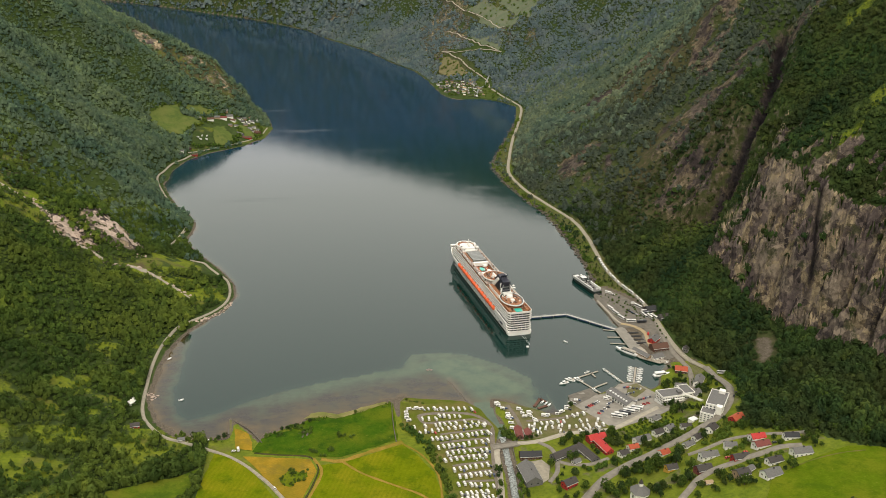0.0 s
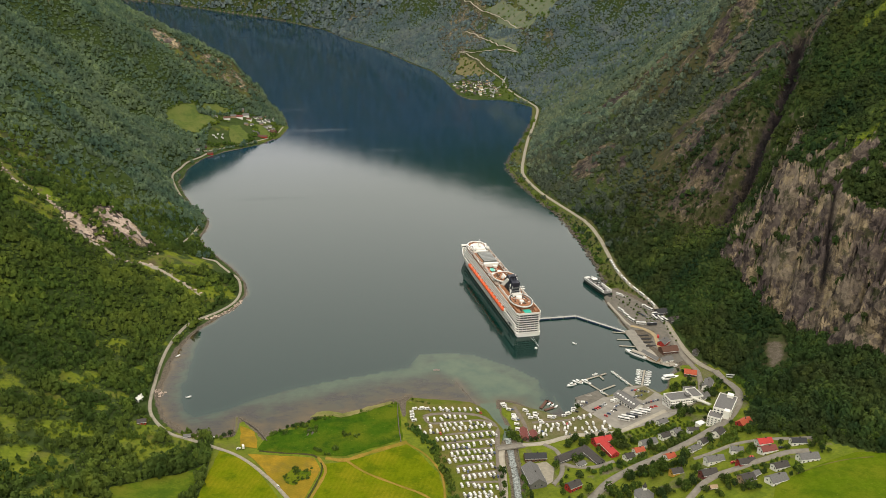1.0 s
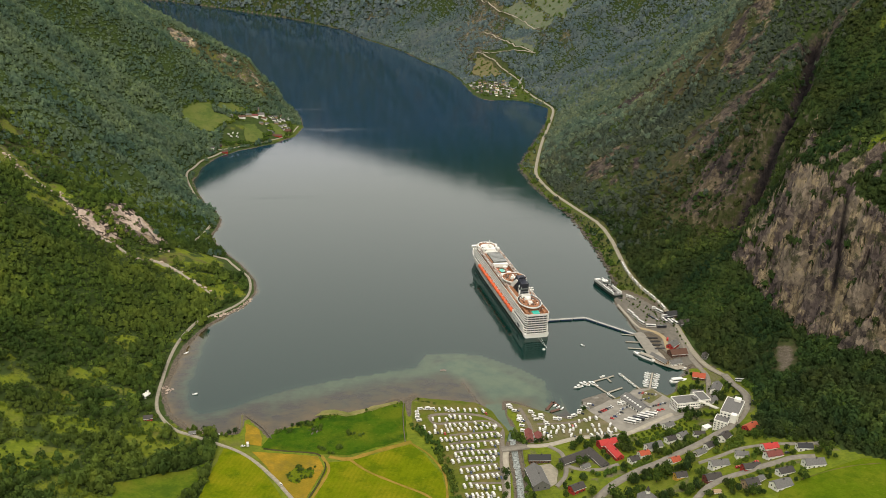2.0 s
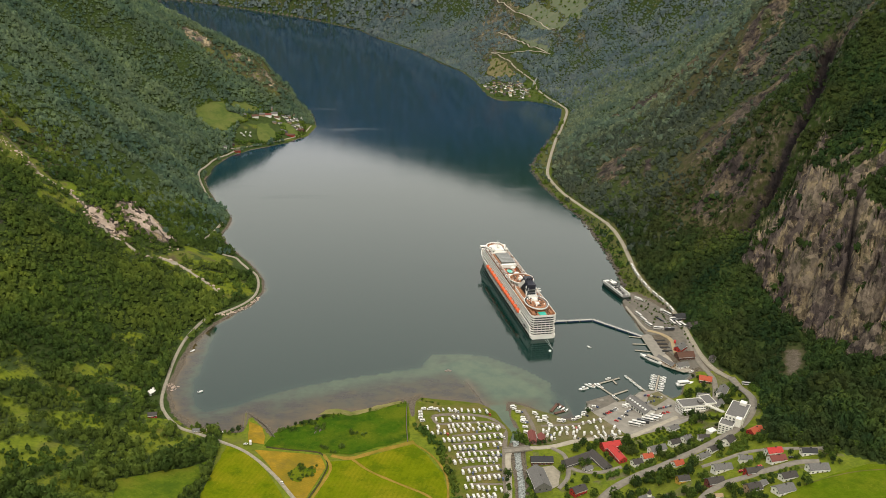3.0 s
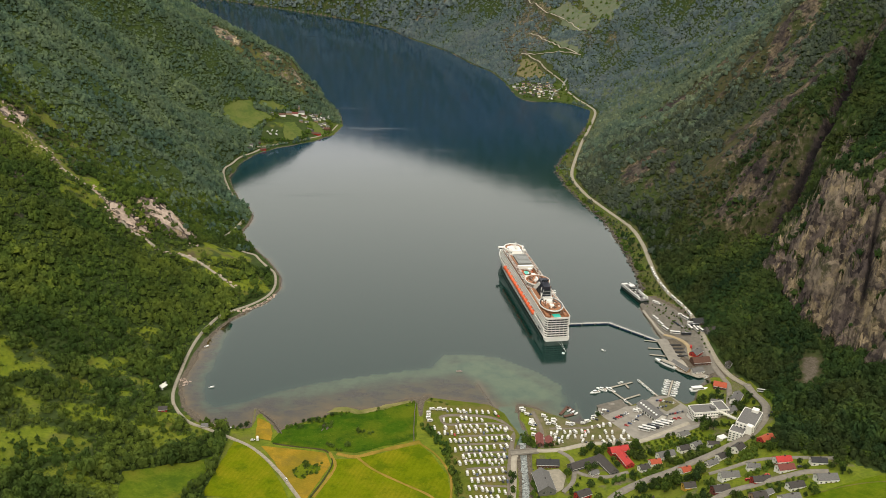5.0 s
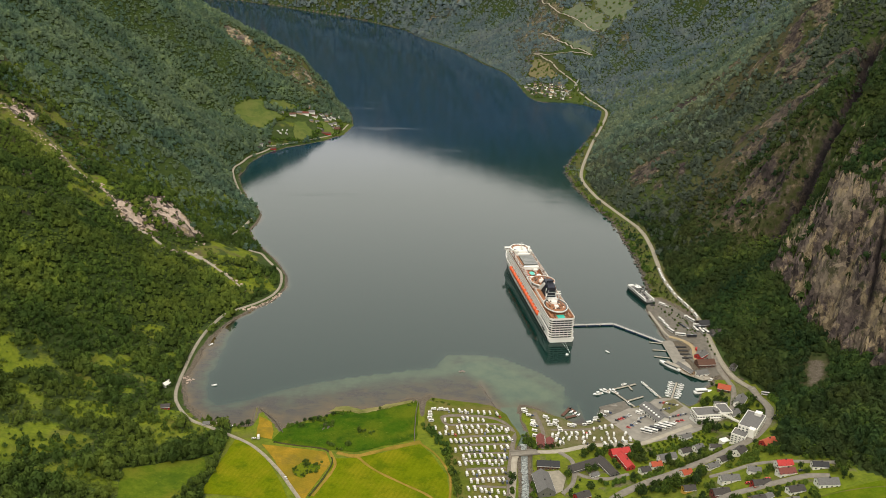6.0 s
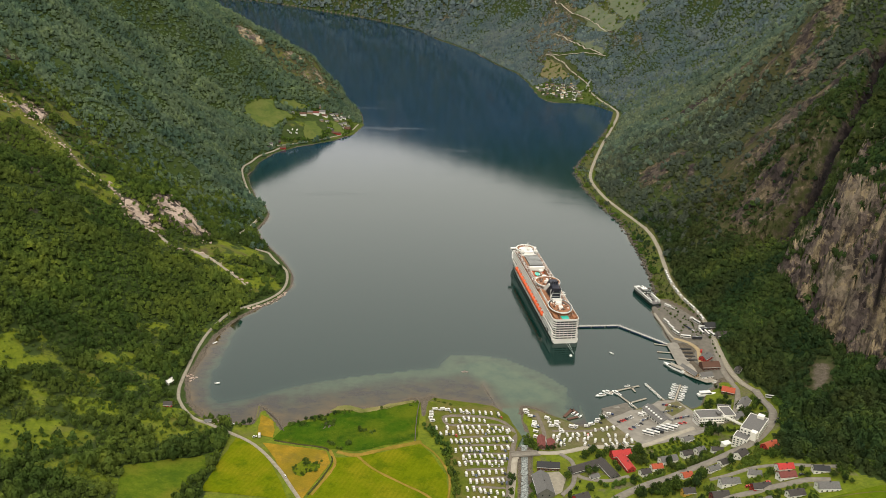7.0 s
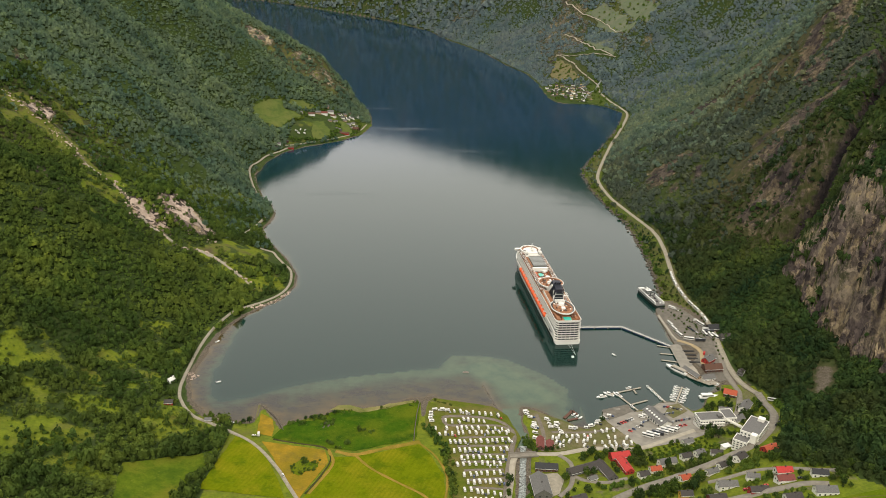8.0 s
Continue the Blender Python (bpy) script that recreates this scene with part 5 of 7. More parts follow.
    loft(bm, [[(54, -6, 33), (80, -6.5, 33), (80, 6.5, 33), (54, 6, 33)], [(56, -5.6, 41), (79, -6, 42), (79, 6, 42), (56, 5.6, 41)], [(54, -4, 47), (73, -5, 51), (73, 5, 51), (54, 4, 47)]])
    for y in (-3, 0, 3):
        tube(bm, (66, y, 49), (60, y, 54), 1.0, .9)
    funnel = part("funnel", bm, MAT_NAVY, ship, "navy-blue raked funnel")
    bm = bmesh.new()
    for s in (-1, 1):
        loft(bm, [[(78, s * 5.8, 33), (88, s * 5.8, 33), (88, s * 7.4, 33), (78, s * 7.4, 33)], [(64, s * 5.0, 47), (70, s * 5.0, 47.5), (70, s * 6.0, 47.5), (64, s * 6.0, 47)]])
        loft(bm, [[(52, s * 5.8, 33), (56, s * 5.8, 33), (56, s * 7, 33), (52, s * 7, 33)], [(58, s * 4.8, 44), (61, s * 4.8, 44), (61, s * 5.6, 44), (58, s * 5.6, 44)]])
    part("funnel_fin", bm, MAT_SHIP, funnel, "white funnel fins")
    for s in (-1, 1):
        for q in range(4):
            part("funnel_rib", loft(bmesh.new(), [[(56 + 5 * q, s * 6.3, 33), (57 + 5 * q, s * 6.3, 33), (57 + 5 * q, s * 7.1, 33), (56 + 5 * q, s * 7.1, 33)], [(54 + 5 * q, s * 4.6, 48), (55 + 5 * q, s * 4.6, 48), (55 + 5 * q, s * 5.4, 48), (54 + 5 * q, s * 5.4, 48)]]), MAT_NAVY, funnel)
        part("lattice_leg", tube(bmesh.new(), (46, s * 9.5, 33), (53, s * 4, 44), .4, .3, 6), MAT_STEEL, funnel)
    for q in range(3):
        part("lattice_bar", tube(bmesh.new(), (47.5 + 2 * q, -8.2 + 1.6 * q, 35.5 + 3 * q), (47.5 + 2 * q, 8.2 - 1.6 * q, 35.5 + 3 * q), .28, .28, 6), MAT_STEEL, funnel)
    for q in range(5):
        part("funnel_louvre", box(bmesh.new(), 54 + q * .3, 80.3 - q * .2, -6.6 + q * .1, 6.6 - q * .1, 34.2 + q * 1.6, 34.6 + q * 1.6), MAT_HULLDARK, funnel)
    bm = prism(bmesh.new(), deck_outline(46, 84, 12, 3), 29.2, 33)
    part("funnel_house", bm, MAT_SHIP, ship)
    part("funnel_deck", prism(bmesh.new(), deck_outline(47, 83, 11.4, 3), 33.01, 33.2), MAT_TEAK, ship)
    bm = bmesh.new()
    tube(bm, (50, -8, 33), (50, -8, 45), .5, .25)
    box(bm, 49, 51, -11, -5, 40, 40.6)
    box(bm, 49.5, 50.5, -10, -6, 43, 43.5)
    part("aft_mast", bm, MAT_SHIP, ship)
    # round sun deck
    bm = ring(bmesh.new(), oval(98.5, -1, 16.6, 15.8), oval(98.5, -1, 15.9, 15.1), 36.2, 37.7)
    part("round_deck_rim", bm, MAT_SHIP, ship)
    bm = prism(bmesh.new(), oval(98.5, -1, 15.9, 15.1), 36.4, 37.2)
    part("round_sun_deck", bm, MAT_TEAK, ship, "round teak sun deck")
    bm = bmesh.new()
    prism(bm, oval(98.5, -1, 9, 9, 24), 29.2, 36.4)
    tube(bm, (95, 3, 37), (95, 3, 40), 2.2, 1.6, 10)
    box(bm, 90, 106, -2.2, .2, 37.2, 38.8, .3)
    part("round_deck_house", bm, MAT_SHIP, ship)
    # galleries round the middle pool
    for s in (-1, 1):
        bm = box(bmesh.new(), 84, 226, s * 12.6 - 2.2, s * 12.6 + 2.2, 32.2, 32.8)
        gallery = part("gallery", bm, MAT_TEAK, ship)
        bm = bmesh.new()
        for y in (s * 12.6 - 2.4, s * 12.6 - .9, s * 12.6 + .7, s * 12.6 + 2.2):
            box(bm, 84, 226, y, y + .28, 32.8, 33.7)
        for x in range(86, 226, 7):
            box(bm, x, x + .4, s * 12.6 - .3, s * 12.6 + .3, 29.2, 32.2)
        part("gallery_rail", bm, MAT_SHIP, gallery)
    bm = prism(bmesh.new(), oval(140, 2, 6, 3.4, 24), 29.2, 30.1)
    part("middle_pool", bm, MAT_POOL, ship, "turquoise pool amidships")
    part("whirlpool", prism(bmesh.new(), oval(150, -5, 3, 3, 14), 29.2, 31.5), MAT_SHIP, ship)
    part("whirlpool", prism(bmesh.new(), oval(132, -5, 3, 3, 14), 29.2, 31.2), MAT_SHIP, ship)
    part("pool_house", box(bmesh.new(), 152, 157, -10, 10, 29.2, 34.2, .3), MAT_SHIP, ship)
    part("pool_house", box(bmesh.new(), 118, 122, -10, 10, 29.2, 33.8, .3), MAT_SHIP, ship)
    rows = random.Random(4)
    bm = bmesh.new()
    for _ in range(70):
        x, y = rows.uniform(123, 150), rows.choice((-1, 1)) * rows.uniform(5.2, 9.6)
        box(bm, x, x + 1.8, y, y + .7, 29.2, 29.7)
    tagged(part("sun_lounger_row", bm, MAT_BOATORANGE, ship, "orange sun loungers"), kind="stuff")
    # deck furniture: white and brown tables, lockers and screens on every open deck
    for mat, word, count in ((MAT_SHIP, "white deck lockers and screens", 80), (MAT_DECKWOOD, "brown deck chairs and tables", 420), (MAT_GLASS, "dark skylights and vents", 120)):
        bm = bmesh.new()
        for _ in range(count):
            zone = rows.choice(("aft", "terrace", "round", "pool", "pool", "side", "side", "side", "fore"))
            a, d = rows.uniform(0, 6.28), rows.uniform(.45, .95)
            x, y, z = {"aft": (rows.uniform(3, 20), rows.choice((-1, 1)) * rows.uniform(6, 14), 29.2), "terrace": (33 + 16.5 * d * math.cos(a), 10.5 * d * math.sin(a), 33.2),
                       "round": (98.5 + 14 * d * math.cos(a), -1 + 13 * d * math.sin(a), 37.2), "pool": (rows.uniform(121, 153), rows.uniform(-9.5, 9.5), 29.2),
                       "side": (rows.uniform(84, 226), rows.choice((-1, 1)) * rows.uniform(10.6, 14.6), 32.8), "fore": (220 + 12.5 * math.cos(a), 11 * math.sin(a), 34.2)}[zone]
            w = rows.uniform(.4, 1.5)
            box(bm, x, x + rows.uniform(.8, 2.6), y, y + w, z, z + rows.uniform(.4, 1.2))
        tagged(part("deck_furniture", bm, mat, ship, word), kind="stuff")
    # glazed sliding roof
    bm = box(bmesh.new(), 159, 193, -10.5, 8.5, 29.2, 35.2, .5)
    part("sliding_roof", bm, MAT_ROOFGLASS, ship, "grey glazed sliding roof")
    for x in np.linspace(159.5, 192, 8):
        part("roof_bar", box(bmesh.new(), x, x + .3, -10.2, 8.2, 35.1, 35.5), MAT_STEEL, ship)
    for s in (-1, 1):
        part("sports_deck", box(bmesh.new(), 160, 194, s * 9.6 - 1.0, s * 9.6 + 1.0, 33.2, 33.9), MAT_TEAK, ship)
    # boot topping at the waterline
    for s in (-1, 1):
        part("waterline_stripe", box(bmesh.new(), 8, 215, s * 16.0 - .3, s * 16.0 + .3, -.4, .9), MAT_HULLDARK, hull)
    # forward house, domes and mast
    bm = bmesh.new()
    prism(bm, deck_outline(195, 232, 13.5, 3, 12), 29.2, 32.4)
    prism(bm, deck_outline(196, 228, 10, 3, 9), 32.4, 35.0, .04)
    prism(bm, deck_outline(199, 216, 7, 2, 5), 35, 37.5, .06)
    part("forward_house", bm, MAT_SHIP, ship)
    part("forward_windows", prism(bmesh.new(), deck_outline(195.5, 232.2, 13.7, 3, 12), 30.4, 31.5), MAT_GLASS, ship)
    for q in range(4):
        part("roof_skylight", box(bmesh.new(), 199 + 4.5 * q, 201.6 + 4.5 * q, -9.2, -7.6, 35.0, 35.5), MAT_GLASS, ship)
        part("roof_skylight", box(bmesh.new(), 199 + 4.5 * q, 201.6 + 4.5 * q, 7.6, 9.2, 35.0, 35.5), MAT_GLASS, ship)
    bm = ring(bmesh.new(), oval(220, 0, 15, 13.6, 32), oval(220, 0, 13.4, 12, 32), 33.4, 35.4)
    part("forward_deck_rim", bm, MAT_SHIP, ship)
    bm = ring(bmesh.new(), oval(220, 0, 13.4, 12, 32), oval(220, 0, 10.4, 9.4, 32), 33.2, 34.2)
    part("forward_deck", bm, MAT_TEAK, ship)
    for x, y, r in ((201, 9.5, 2.3), (201, -10.5, 2.5), (206, 0, 2.0)):
        bm = bmesh.new()
        bmesh.ops.create_icosphere(bm, subdivisions=2, radius=r, matrix=Matrix.Translation((x, y, 37.2 if abs(y) > 1 else 39)))
        tube(bm, (x, y, 32.4), (x, y, 36), 1.1)
        part("radome", bm, MAT_SHIP, ship, "white radar dome", True)
    bm = bmesh.new()
    tube(bm, (212, 0, 36), (210, 0, 47), .9, .4)
    for z in (40, 43):
        box(bm, 210, 212, -3.5, 3.5, z, z + .5)
    part("forward_mast", bm, MAT_SHIP, ship)
    # bridge and stepped front
    bm = bmesh.new()
    prism(bm, deck_outline(224, 238, 15.2, 1, 8), 12, 28.6)
    prism(bm, deck_outline(224, 242, 13.5, 1, 9), 12, 20.5)
    box(bm, 230, 235.5, -18.6, 18.6, 28.6, 31.4, .3)
    part("bridge_house", bm, MAT_SHIP, ship)
    bm = box(bmesh.new(), 229.8, 235.8, -18.4, 18.4, 29.4, 30.5)
    part("bridge_windows", bm, MAT_GLASS, ship)
    bm = bmesh.new()
    loft(bm, [[(238, -13.6, 15.2), (238, 13.6, 15.2), (238, 13.6, 15.9), (238, -13.6, 15.9)], [(254, -10, 15.6), (254, 10, 15.6), (254, 10, 16.3), (254, -10, 16.3)], [(269, -1.3, 16.5), (269, 1.3, 16.5), (269, 1.3, 17.1), (269, -1.3, 17.1)]])
    part("foredeck", bm, MAT_PLANK, ship)
    # lettering on the quarter, kept to plain bars
    bm = bmesh.new()
    for k in range(3):
        box(bm, 20 + 2.6 * k, 22 + 2.6 * k, 15.95, 16.25, 6.6, 9.2)
    part("hull_mark", bm, MAT_NAVY, hull, "dark blue mark")
    # mooring lines to a buoy astern
    for y in (-2, 3):
        part("mooring_line", tube(bmesh.new(), (.5, y, 6), (-29.6, -2.4, 1.4), .12, .12, 5), MAT_WHITE, ship)
    return ship


cruise_ship()
buoy = thing("mooring_buoy", pose(153, 900.5, 0), "white mooring buoy floating astern of the ship", "buoy")
bm = tube(bmesh.new(), (0, 0, -.4), (0, 0, 1.2), 1.9, 1.5, 14)
part("float", bm, MAT_WHITE, buoy)
part("ring_bolt", tube(bmesh.new(), (0, 0, 1.2), (0, 0, 2.0), .35, .3, 8), MAT_STEEL, buoy)

# ---- floating walkway, docks and boats ----
def heading(a, b):
    return math.degrees(math.atan2(b[1] - a[1], b[0] - a[0]))


MAT_PONTOON = plain("pale_pontoon_concrete", (.56, .55, .52), .8, 0, .2, 2)


def walkway(points):
    """A chain of floating pontoons with rails."""
    ob = thing("floating_walkway", pose(*points[0], 0), "long grey floating walkway with dark blue pontoons", "pier")
    for a, b in zip(points, points[1:]):
        n = max(1, round(math.dist(a, b) / 16))
        for k in range(n):
            p = [a[q] + (b[q] - a[q]) * k / n for q in (0, 1)]
            L = math.dist(a, b) / n
            bm = box(bmesh.new(), .2, L - .1, -1.45, 1.45, 1.5, 2.1)
            deck = part("pontoon_deck", bm, MAT_PONTOON, ob)
            deck.matrix_local = pose(p[0] - points[0][0], p[1] - points[0][1], 0, 0, 0, heading(a, b))
            bm = box(bmesh.new(), 1.6, L - 1.6, -2.1, 2.1, -.6, 1.5)
            part("float_tank", bm, MAT_BLUE, deck)
            bm = bmesh.new()
            for y in (-1.4, 1.4):
                box(bm, .3, L - .3, y - .06, y + .06, 3.0, 3.12)
                for x in np.linspace(.4, L - .4, 6):
                    box(bm, x - .06, x + .06, y - .06, y + .06, 2.1, 3.0)
            part("rail", bm, MAT_STEEL, deck)


walkway([(172, 975.5), (223, 981), (247, 958), (272, 934)])


def dock(a, b, w=2.1, label="grey plank boat dock on dark floats"):
    ob = thing("boat_dock", pose(a[0], a[1], 0, 0, 0, heading(a, b)), label, "dock", "docks of the marina")
    L = math.dist(a, b)
    part("plank_deck", box(bmesh.new(), 0, L, -w / 2, w / 2, .45, .85), MAT_PLANK, ob)
    for x in np.linspace(1.5, L - 1.5, max(2, int(L / 7))):
        part("float", box(bmesh.new(), x - 1.2, x + 1.2, -w / 2 + .2, w / 2 - .2, -.4, .45), MAT_BLACK, ob)
    for x in np.linspace(.6, L - .6, max(2, int(L / 9))):
        part("mooring_post", tube(bmesh.new(), (x, w / 2, -1), (x, w / 2, 2.0), .18, .18, 6), MAT_BARK, ob)
    return ob


for a, b in (((180, 818), (218, 835)), ((189, 820), (206, 788)), ((201, 799), (220, 809)), ((209, 831), (211, 822)), ((227, 838), (239, 804)), ((264, 840), (249, 805)),
             ((257, 936), (274, 932)), ((256, 916), (275, 914)), ((254, 900), (274, 896))):
    dock(a, b)


for a, b, w in (((128, 768), (138, 783), 3.2), ((138, 783), (142, 776), 3.0), ((131, 764), (142, 769), 3.0)):
    ob = dock(a, b, w, "brown plank jetty with low rails by the camping shore")
    for part_ob in ob.children:
        if part_ob.name.startswith("plank_deck"):
            part_ob.data.materials[0] = PAINT["brown"]


def boat_kind(L, W, cabin, hull_mat, name="motor_boat", label="small white motor boat moored at the dock", canvas=None):
    ob = thing(name, pose(0, 0, -50), label, "boat", "boats of the marina")
    bm = bmesh.new()
    loft(bm, hull_sections([(0, W * .42, W * .46, -.4, .9), (L * .5, W * .5, W * .5, -.4, 1.0), (L * .8, W * .32, W * .42, -.4, 1.25), (L, .05, .12, -.2, 1.5)]))
    part("hull", bm, hull_mat, ob)
    bm = box(bmesh.new(), L * .08, L * .3, -W * .34, W * .34, .92, 1.02)
    part("cockpit", bm, MAT_PLANK if canvas is None else canvas, ob)
    if cabin:
        part("cabin", box(bmesh.new(), L * .34, L * .68, -W * .36, W * .36, .95, .95 + cabin, .25), MAT_WHITE, ob)
        part("windscreen", box(bmesh.new(), L * .33, L * .69, -W * .37, W * .37, .95 + cabin * .45, .95 + cabin * .75, .1), MAT_GLASS, ob)
    return ob


BOATS = [boat_kind(5.6, 1.9, 0, MAT_WHITE, canvas=MAT_NAVY, label="small open white boat with a dark cover"), boat_kind(6.8, 2.2, 1.2, MAT_WHITE), boat_kind(12, 3.6, 2.0, MAT_WHITE, label="white cabin cruiser moored at the dock")]
pick = random.Random(11)
berths = []
for k in range(7):
    for s in (-1, 1):
        berths.append((264 - 15 * (k + .6) / 7.6, 840 - 35 * (k + .6) / 7.6, -23 + (0 if s > 0 else 180), pick.choice((0, 1, 1))))
for k in range(4):
    berths.append((228.5 + 2.7 * k, 832 - 7.6 * k, 115, pick.choice((1, 1, 2))))
berths += [(178, 815, 200, 2), (186, 816, 150, 2), (194, 814, 130, 2), (204, 791, 120, 1), (200, 832, 20, 1), (-236, 814, 15, 0), (205, 906, 140, 0), (-259, 903, 40, 0), (138, 770, 40, 0), (141, 767, 40, 0), (135, 773, 40, 0), (299, 846, 20, 1)]
for x, y, turn, kind in berths:
    off = Matrix.Translation((1.8, 0, 0)) if kind < 2 else Matrix.Identity(4)
    copy_thing(BOATS[kind], pose(x, y, 0, 0, 0, turn) @ off)
for ob in BOATS:
    for o in (*ob.children_recursive, ob):
        bpy.data.objects.remove(o)


def car_ferry():
    a, b = (284.5, 1042), (268.5, 1101)
    ob = thing("car_ferry", pose(*a, 0, 0, 0, heading(a, b)), "white car ferry with a dark hull at the quay", "ferry")
    L = math.dist(a, b)
    bm = bmesh.new()
    loft(bm, hull_sections([(0, 5.2, 5.8, -1, 4.2), (8, 6.6, 6.8, -1, 4.2), (L - 14, 6.6, 6.8, -1, 4.4), (L - 4, 4, 5.6, -1, 4.8), (L, 1.2, 3.0, -1, 5.2)]))
    part("hull", bm, MAT_HULLDARK, ob, "dark green hull")
    part("car_deck", box(bmesh.new(), 1, L - 6, -6.2, 6.2, 4.3, 4.6), PAINT["grey"], ob)
    bm = bmesh.new()
    for s in (-1, 1):
        box(bm, 4, L - 7, s * 5.9 - .7, s * 5.9 + .7, 4.5, 7.6, .1)
    box(bm, L * .48, L - 14, -6.4, 6.4, 7.4, 8.2)
    part("side_house", bm, MAT_WHITE, ob)
    part("passenger_deck", box(bmesh.new(), L * .49, L - 14.6, -5.9, 5.9, 8.2, 8.5), PAINT["grey"], ob)
    for q in range(4):
        part("deck_bench", box(bmesh.new(), L * .50 + 1.6 * q, L * .50 + .7 + 1.6 * q, -4.8, 4.8, 8.5, 9.1), MAT_HULLDARK, ob)
    part("bow_visor", box(bmesh.new(), L - 9, L - 4, -3.6, 3.6, 4.8, 6.4, .5), MAT_WHITE, ob)
    for s in (-1, 1):
        part("side_window", box(bmesh.new(), 7, L - 9, s * 6.55 - .06, s * 6.55 + .06, 5.6, 6.5), MAT_GLASS, ob)
    part("wheelhouse", box(bmesh.new(), L * .55, L * .68, -4, 4, 8.2, 11, .4), MAT_WHITE, ob)
    part("wheelhouse_windows", box(bmesh.new(), L * .548, L * .682, -4.1, 4.1, 9.3, 10.2, .2), MAT_GLASS, ob)
    part("mast", tube(bmesh.new(), (L * .6, 0, 11), (L * .6, 0, 16), .3, .15, 6), MAT_STEEL, ob)
    part("stern_ramp", box(bmesh.new(), -6, 1, -3, 3, 2.4, 2.9), MAT_BLACK, ob)
    for s in (-1, 1):
        part("exhaust", tube(bmesh.new(), (L * .42, s * 3, 8), (L * .42, s * 3, 11.5), .8, .7), MAT_BLACK, ob)
    for k in range(7):
        part("deck_locker", box(bmesh.new(), 6 + 5 * k, 8.5 + 5 * k, -3 + (k % 3) * 2, -1.5 + (k % 3) * 2, 4.6, 6.0, .2), MAT_BLACK if k % 2 else MAT_WHITE, ob)


def tour_boat(a, b, W, label, canopy):
    ob = thing("tour_boat", pose(*a, 0, 0, 0, heading(a, b)), label, "boat")
    L = math.dist(a, b)
    bm = bmesh.new()
    loft(bm, hull_sections([(0, W * .42, W * .46, -.8, 1.8), (L * .5, W * .5, W * .5, -.8, 1.8), (L * .82, W * .3, W * .42, -.8, 2.3), (L, .1, .3, -.4, 2.8)]))
    part("hull", bm, MAT_WHITE, ob)
    part("saloon", box(bmesh.new(), L * .1, L * .72, -W * .4, W * .4, 1.8, 4.2, .3), MAT_WHITE, ob)
    part("saloon_windows", box(bmesh.new(), L * .12, L * .73, -W * .41, W * .41, 2.5, 3.5, .1), MAT_GLASS, ob)
    part("roof_deck", box(bmesh.new(), L * .08, L * .7, -W * .42, W * .42, 4.2, 4.5), canopy, ob)


car_ferry()
tour_boat((277, 819), (297, 822), 5.4, "long white tour boat moored by the trees", MAT_WHITE)
tour_boat((276, 867), (257, 888), 6.5, "white tour boat lying along the quay", MAT_PLANK)

# ---- quay decks and boat sheds on the water's edge ----
deck = thing("quay_platform", pose(0, 0, 0), "pale plank quay platform on piles", "quay")
part("plank_deck", prism(bmesh.new(), [(271, 936), (284, 940), (292, 925), (287, 887), (272, 880)], 1.0, 1.9), MAT_PAVING, deck)
for x, y in ((273, 934), (273, 920), (273, 905), (273, 890), (280, 884)):
    part("pile", tube(bmesh.new(), (x, y, -4), (x, y, 1.2), .5, .5, 8), MAT_BARK, deck)
for k in range(4):
    y = 893 + 9 * k
    part("ramp", box(bmesh.new(), 285, 297, y, y + 3.2, 1.9, 2.6), MAT_BLACK, deck)
deck = thing("quay_platform", pose(0, 0, 0), "weathered plank wharf on piles under the boat sheds", "quay")
part("plank_deck", prism(bmesh.new(), [(268, 879), (287, 887), (301, 866), (309, 849), (294, 845), (276, 860)], .9, 1.7), MAT_PLANK, deck)
for x, y in ((271, 877), (277, 863), (286, 854), (295, 848), (304, 850)):
    part("pile", tube(bmesh.new(), (x, y, -6), (x, y, 1.0), .5, .5, 8), MAT_BARK, deck)
for x, y in ((272, 876), (278, 862), (287, 852), (296, 847)):
    part("fender_post", tube(bmesh.new(), (x, y, 1.6), (x, y, 2.9), .25, .25, 6), MAT_BARK, deck)
ribbon("promenade", [(276, 1018), (279, 985), (281, 960), (284, 948)], 2.2, MAT_PLANK, .9, "weathered plank edge along the ferry quay", "pavement")
ribbon("promenade", [(284, 948), (298, 938), (305, 922), (301, 900), (299, 884)], 4.6, MAT_SAND, .9, "sandy plank promenade along the quay", "pavement")

# ---- houses ----
HOUSES_CENTRE = [(170, 694, 15, 18, 9, 5, "red", "scarlet"), (172, 677, -75, 21, 8, 5, "red", "scarlet"), (135, 675, 26, 33, 9, 3.2, "grey", "slate"), (154, 671, -69, 26, 9, 3.2, "grey", "slate"),
    (140, 659, 28, 8, 5, 2.5, "white", "grey"), (93, 646, -85, 27, 15, 6, "grey", "grey"), (101, 677, -2, 20, 9, 4, "brown", "black"), (99, 716, -95, 17, 7, 3, "brown", "maroon"),
    (108, 713, -91, 11, 7, 3, "brown", "maroon"), (123, 624, 26, 13, 8, 5, "red", "slate")]
HOUSES_LANE = [(197, 668, 13, 12, 9, 4, "white", "orange"), (185, 660, 20, 11, 9, 4, "white", "slate"), (210, 679, 18, 20, 10, 5, "white", "grey"), (229, 687, 20, 12, 9, 4.5, "white", "slate"),
    (242, 691, 29, 11, 9, 4.5, "white", "grey"), (238, 717, 26, 13, 8, 4, "white", "grey"), (255, 684, -2, 12, 8, 4, "white", "slate"), (216, 642, 20, 11, 9, 4, "white", "orange"), (206, 604, 8, 12, 9, 5, "yellow", "slate")]
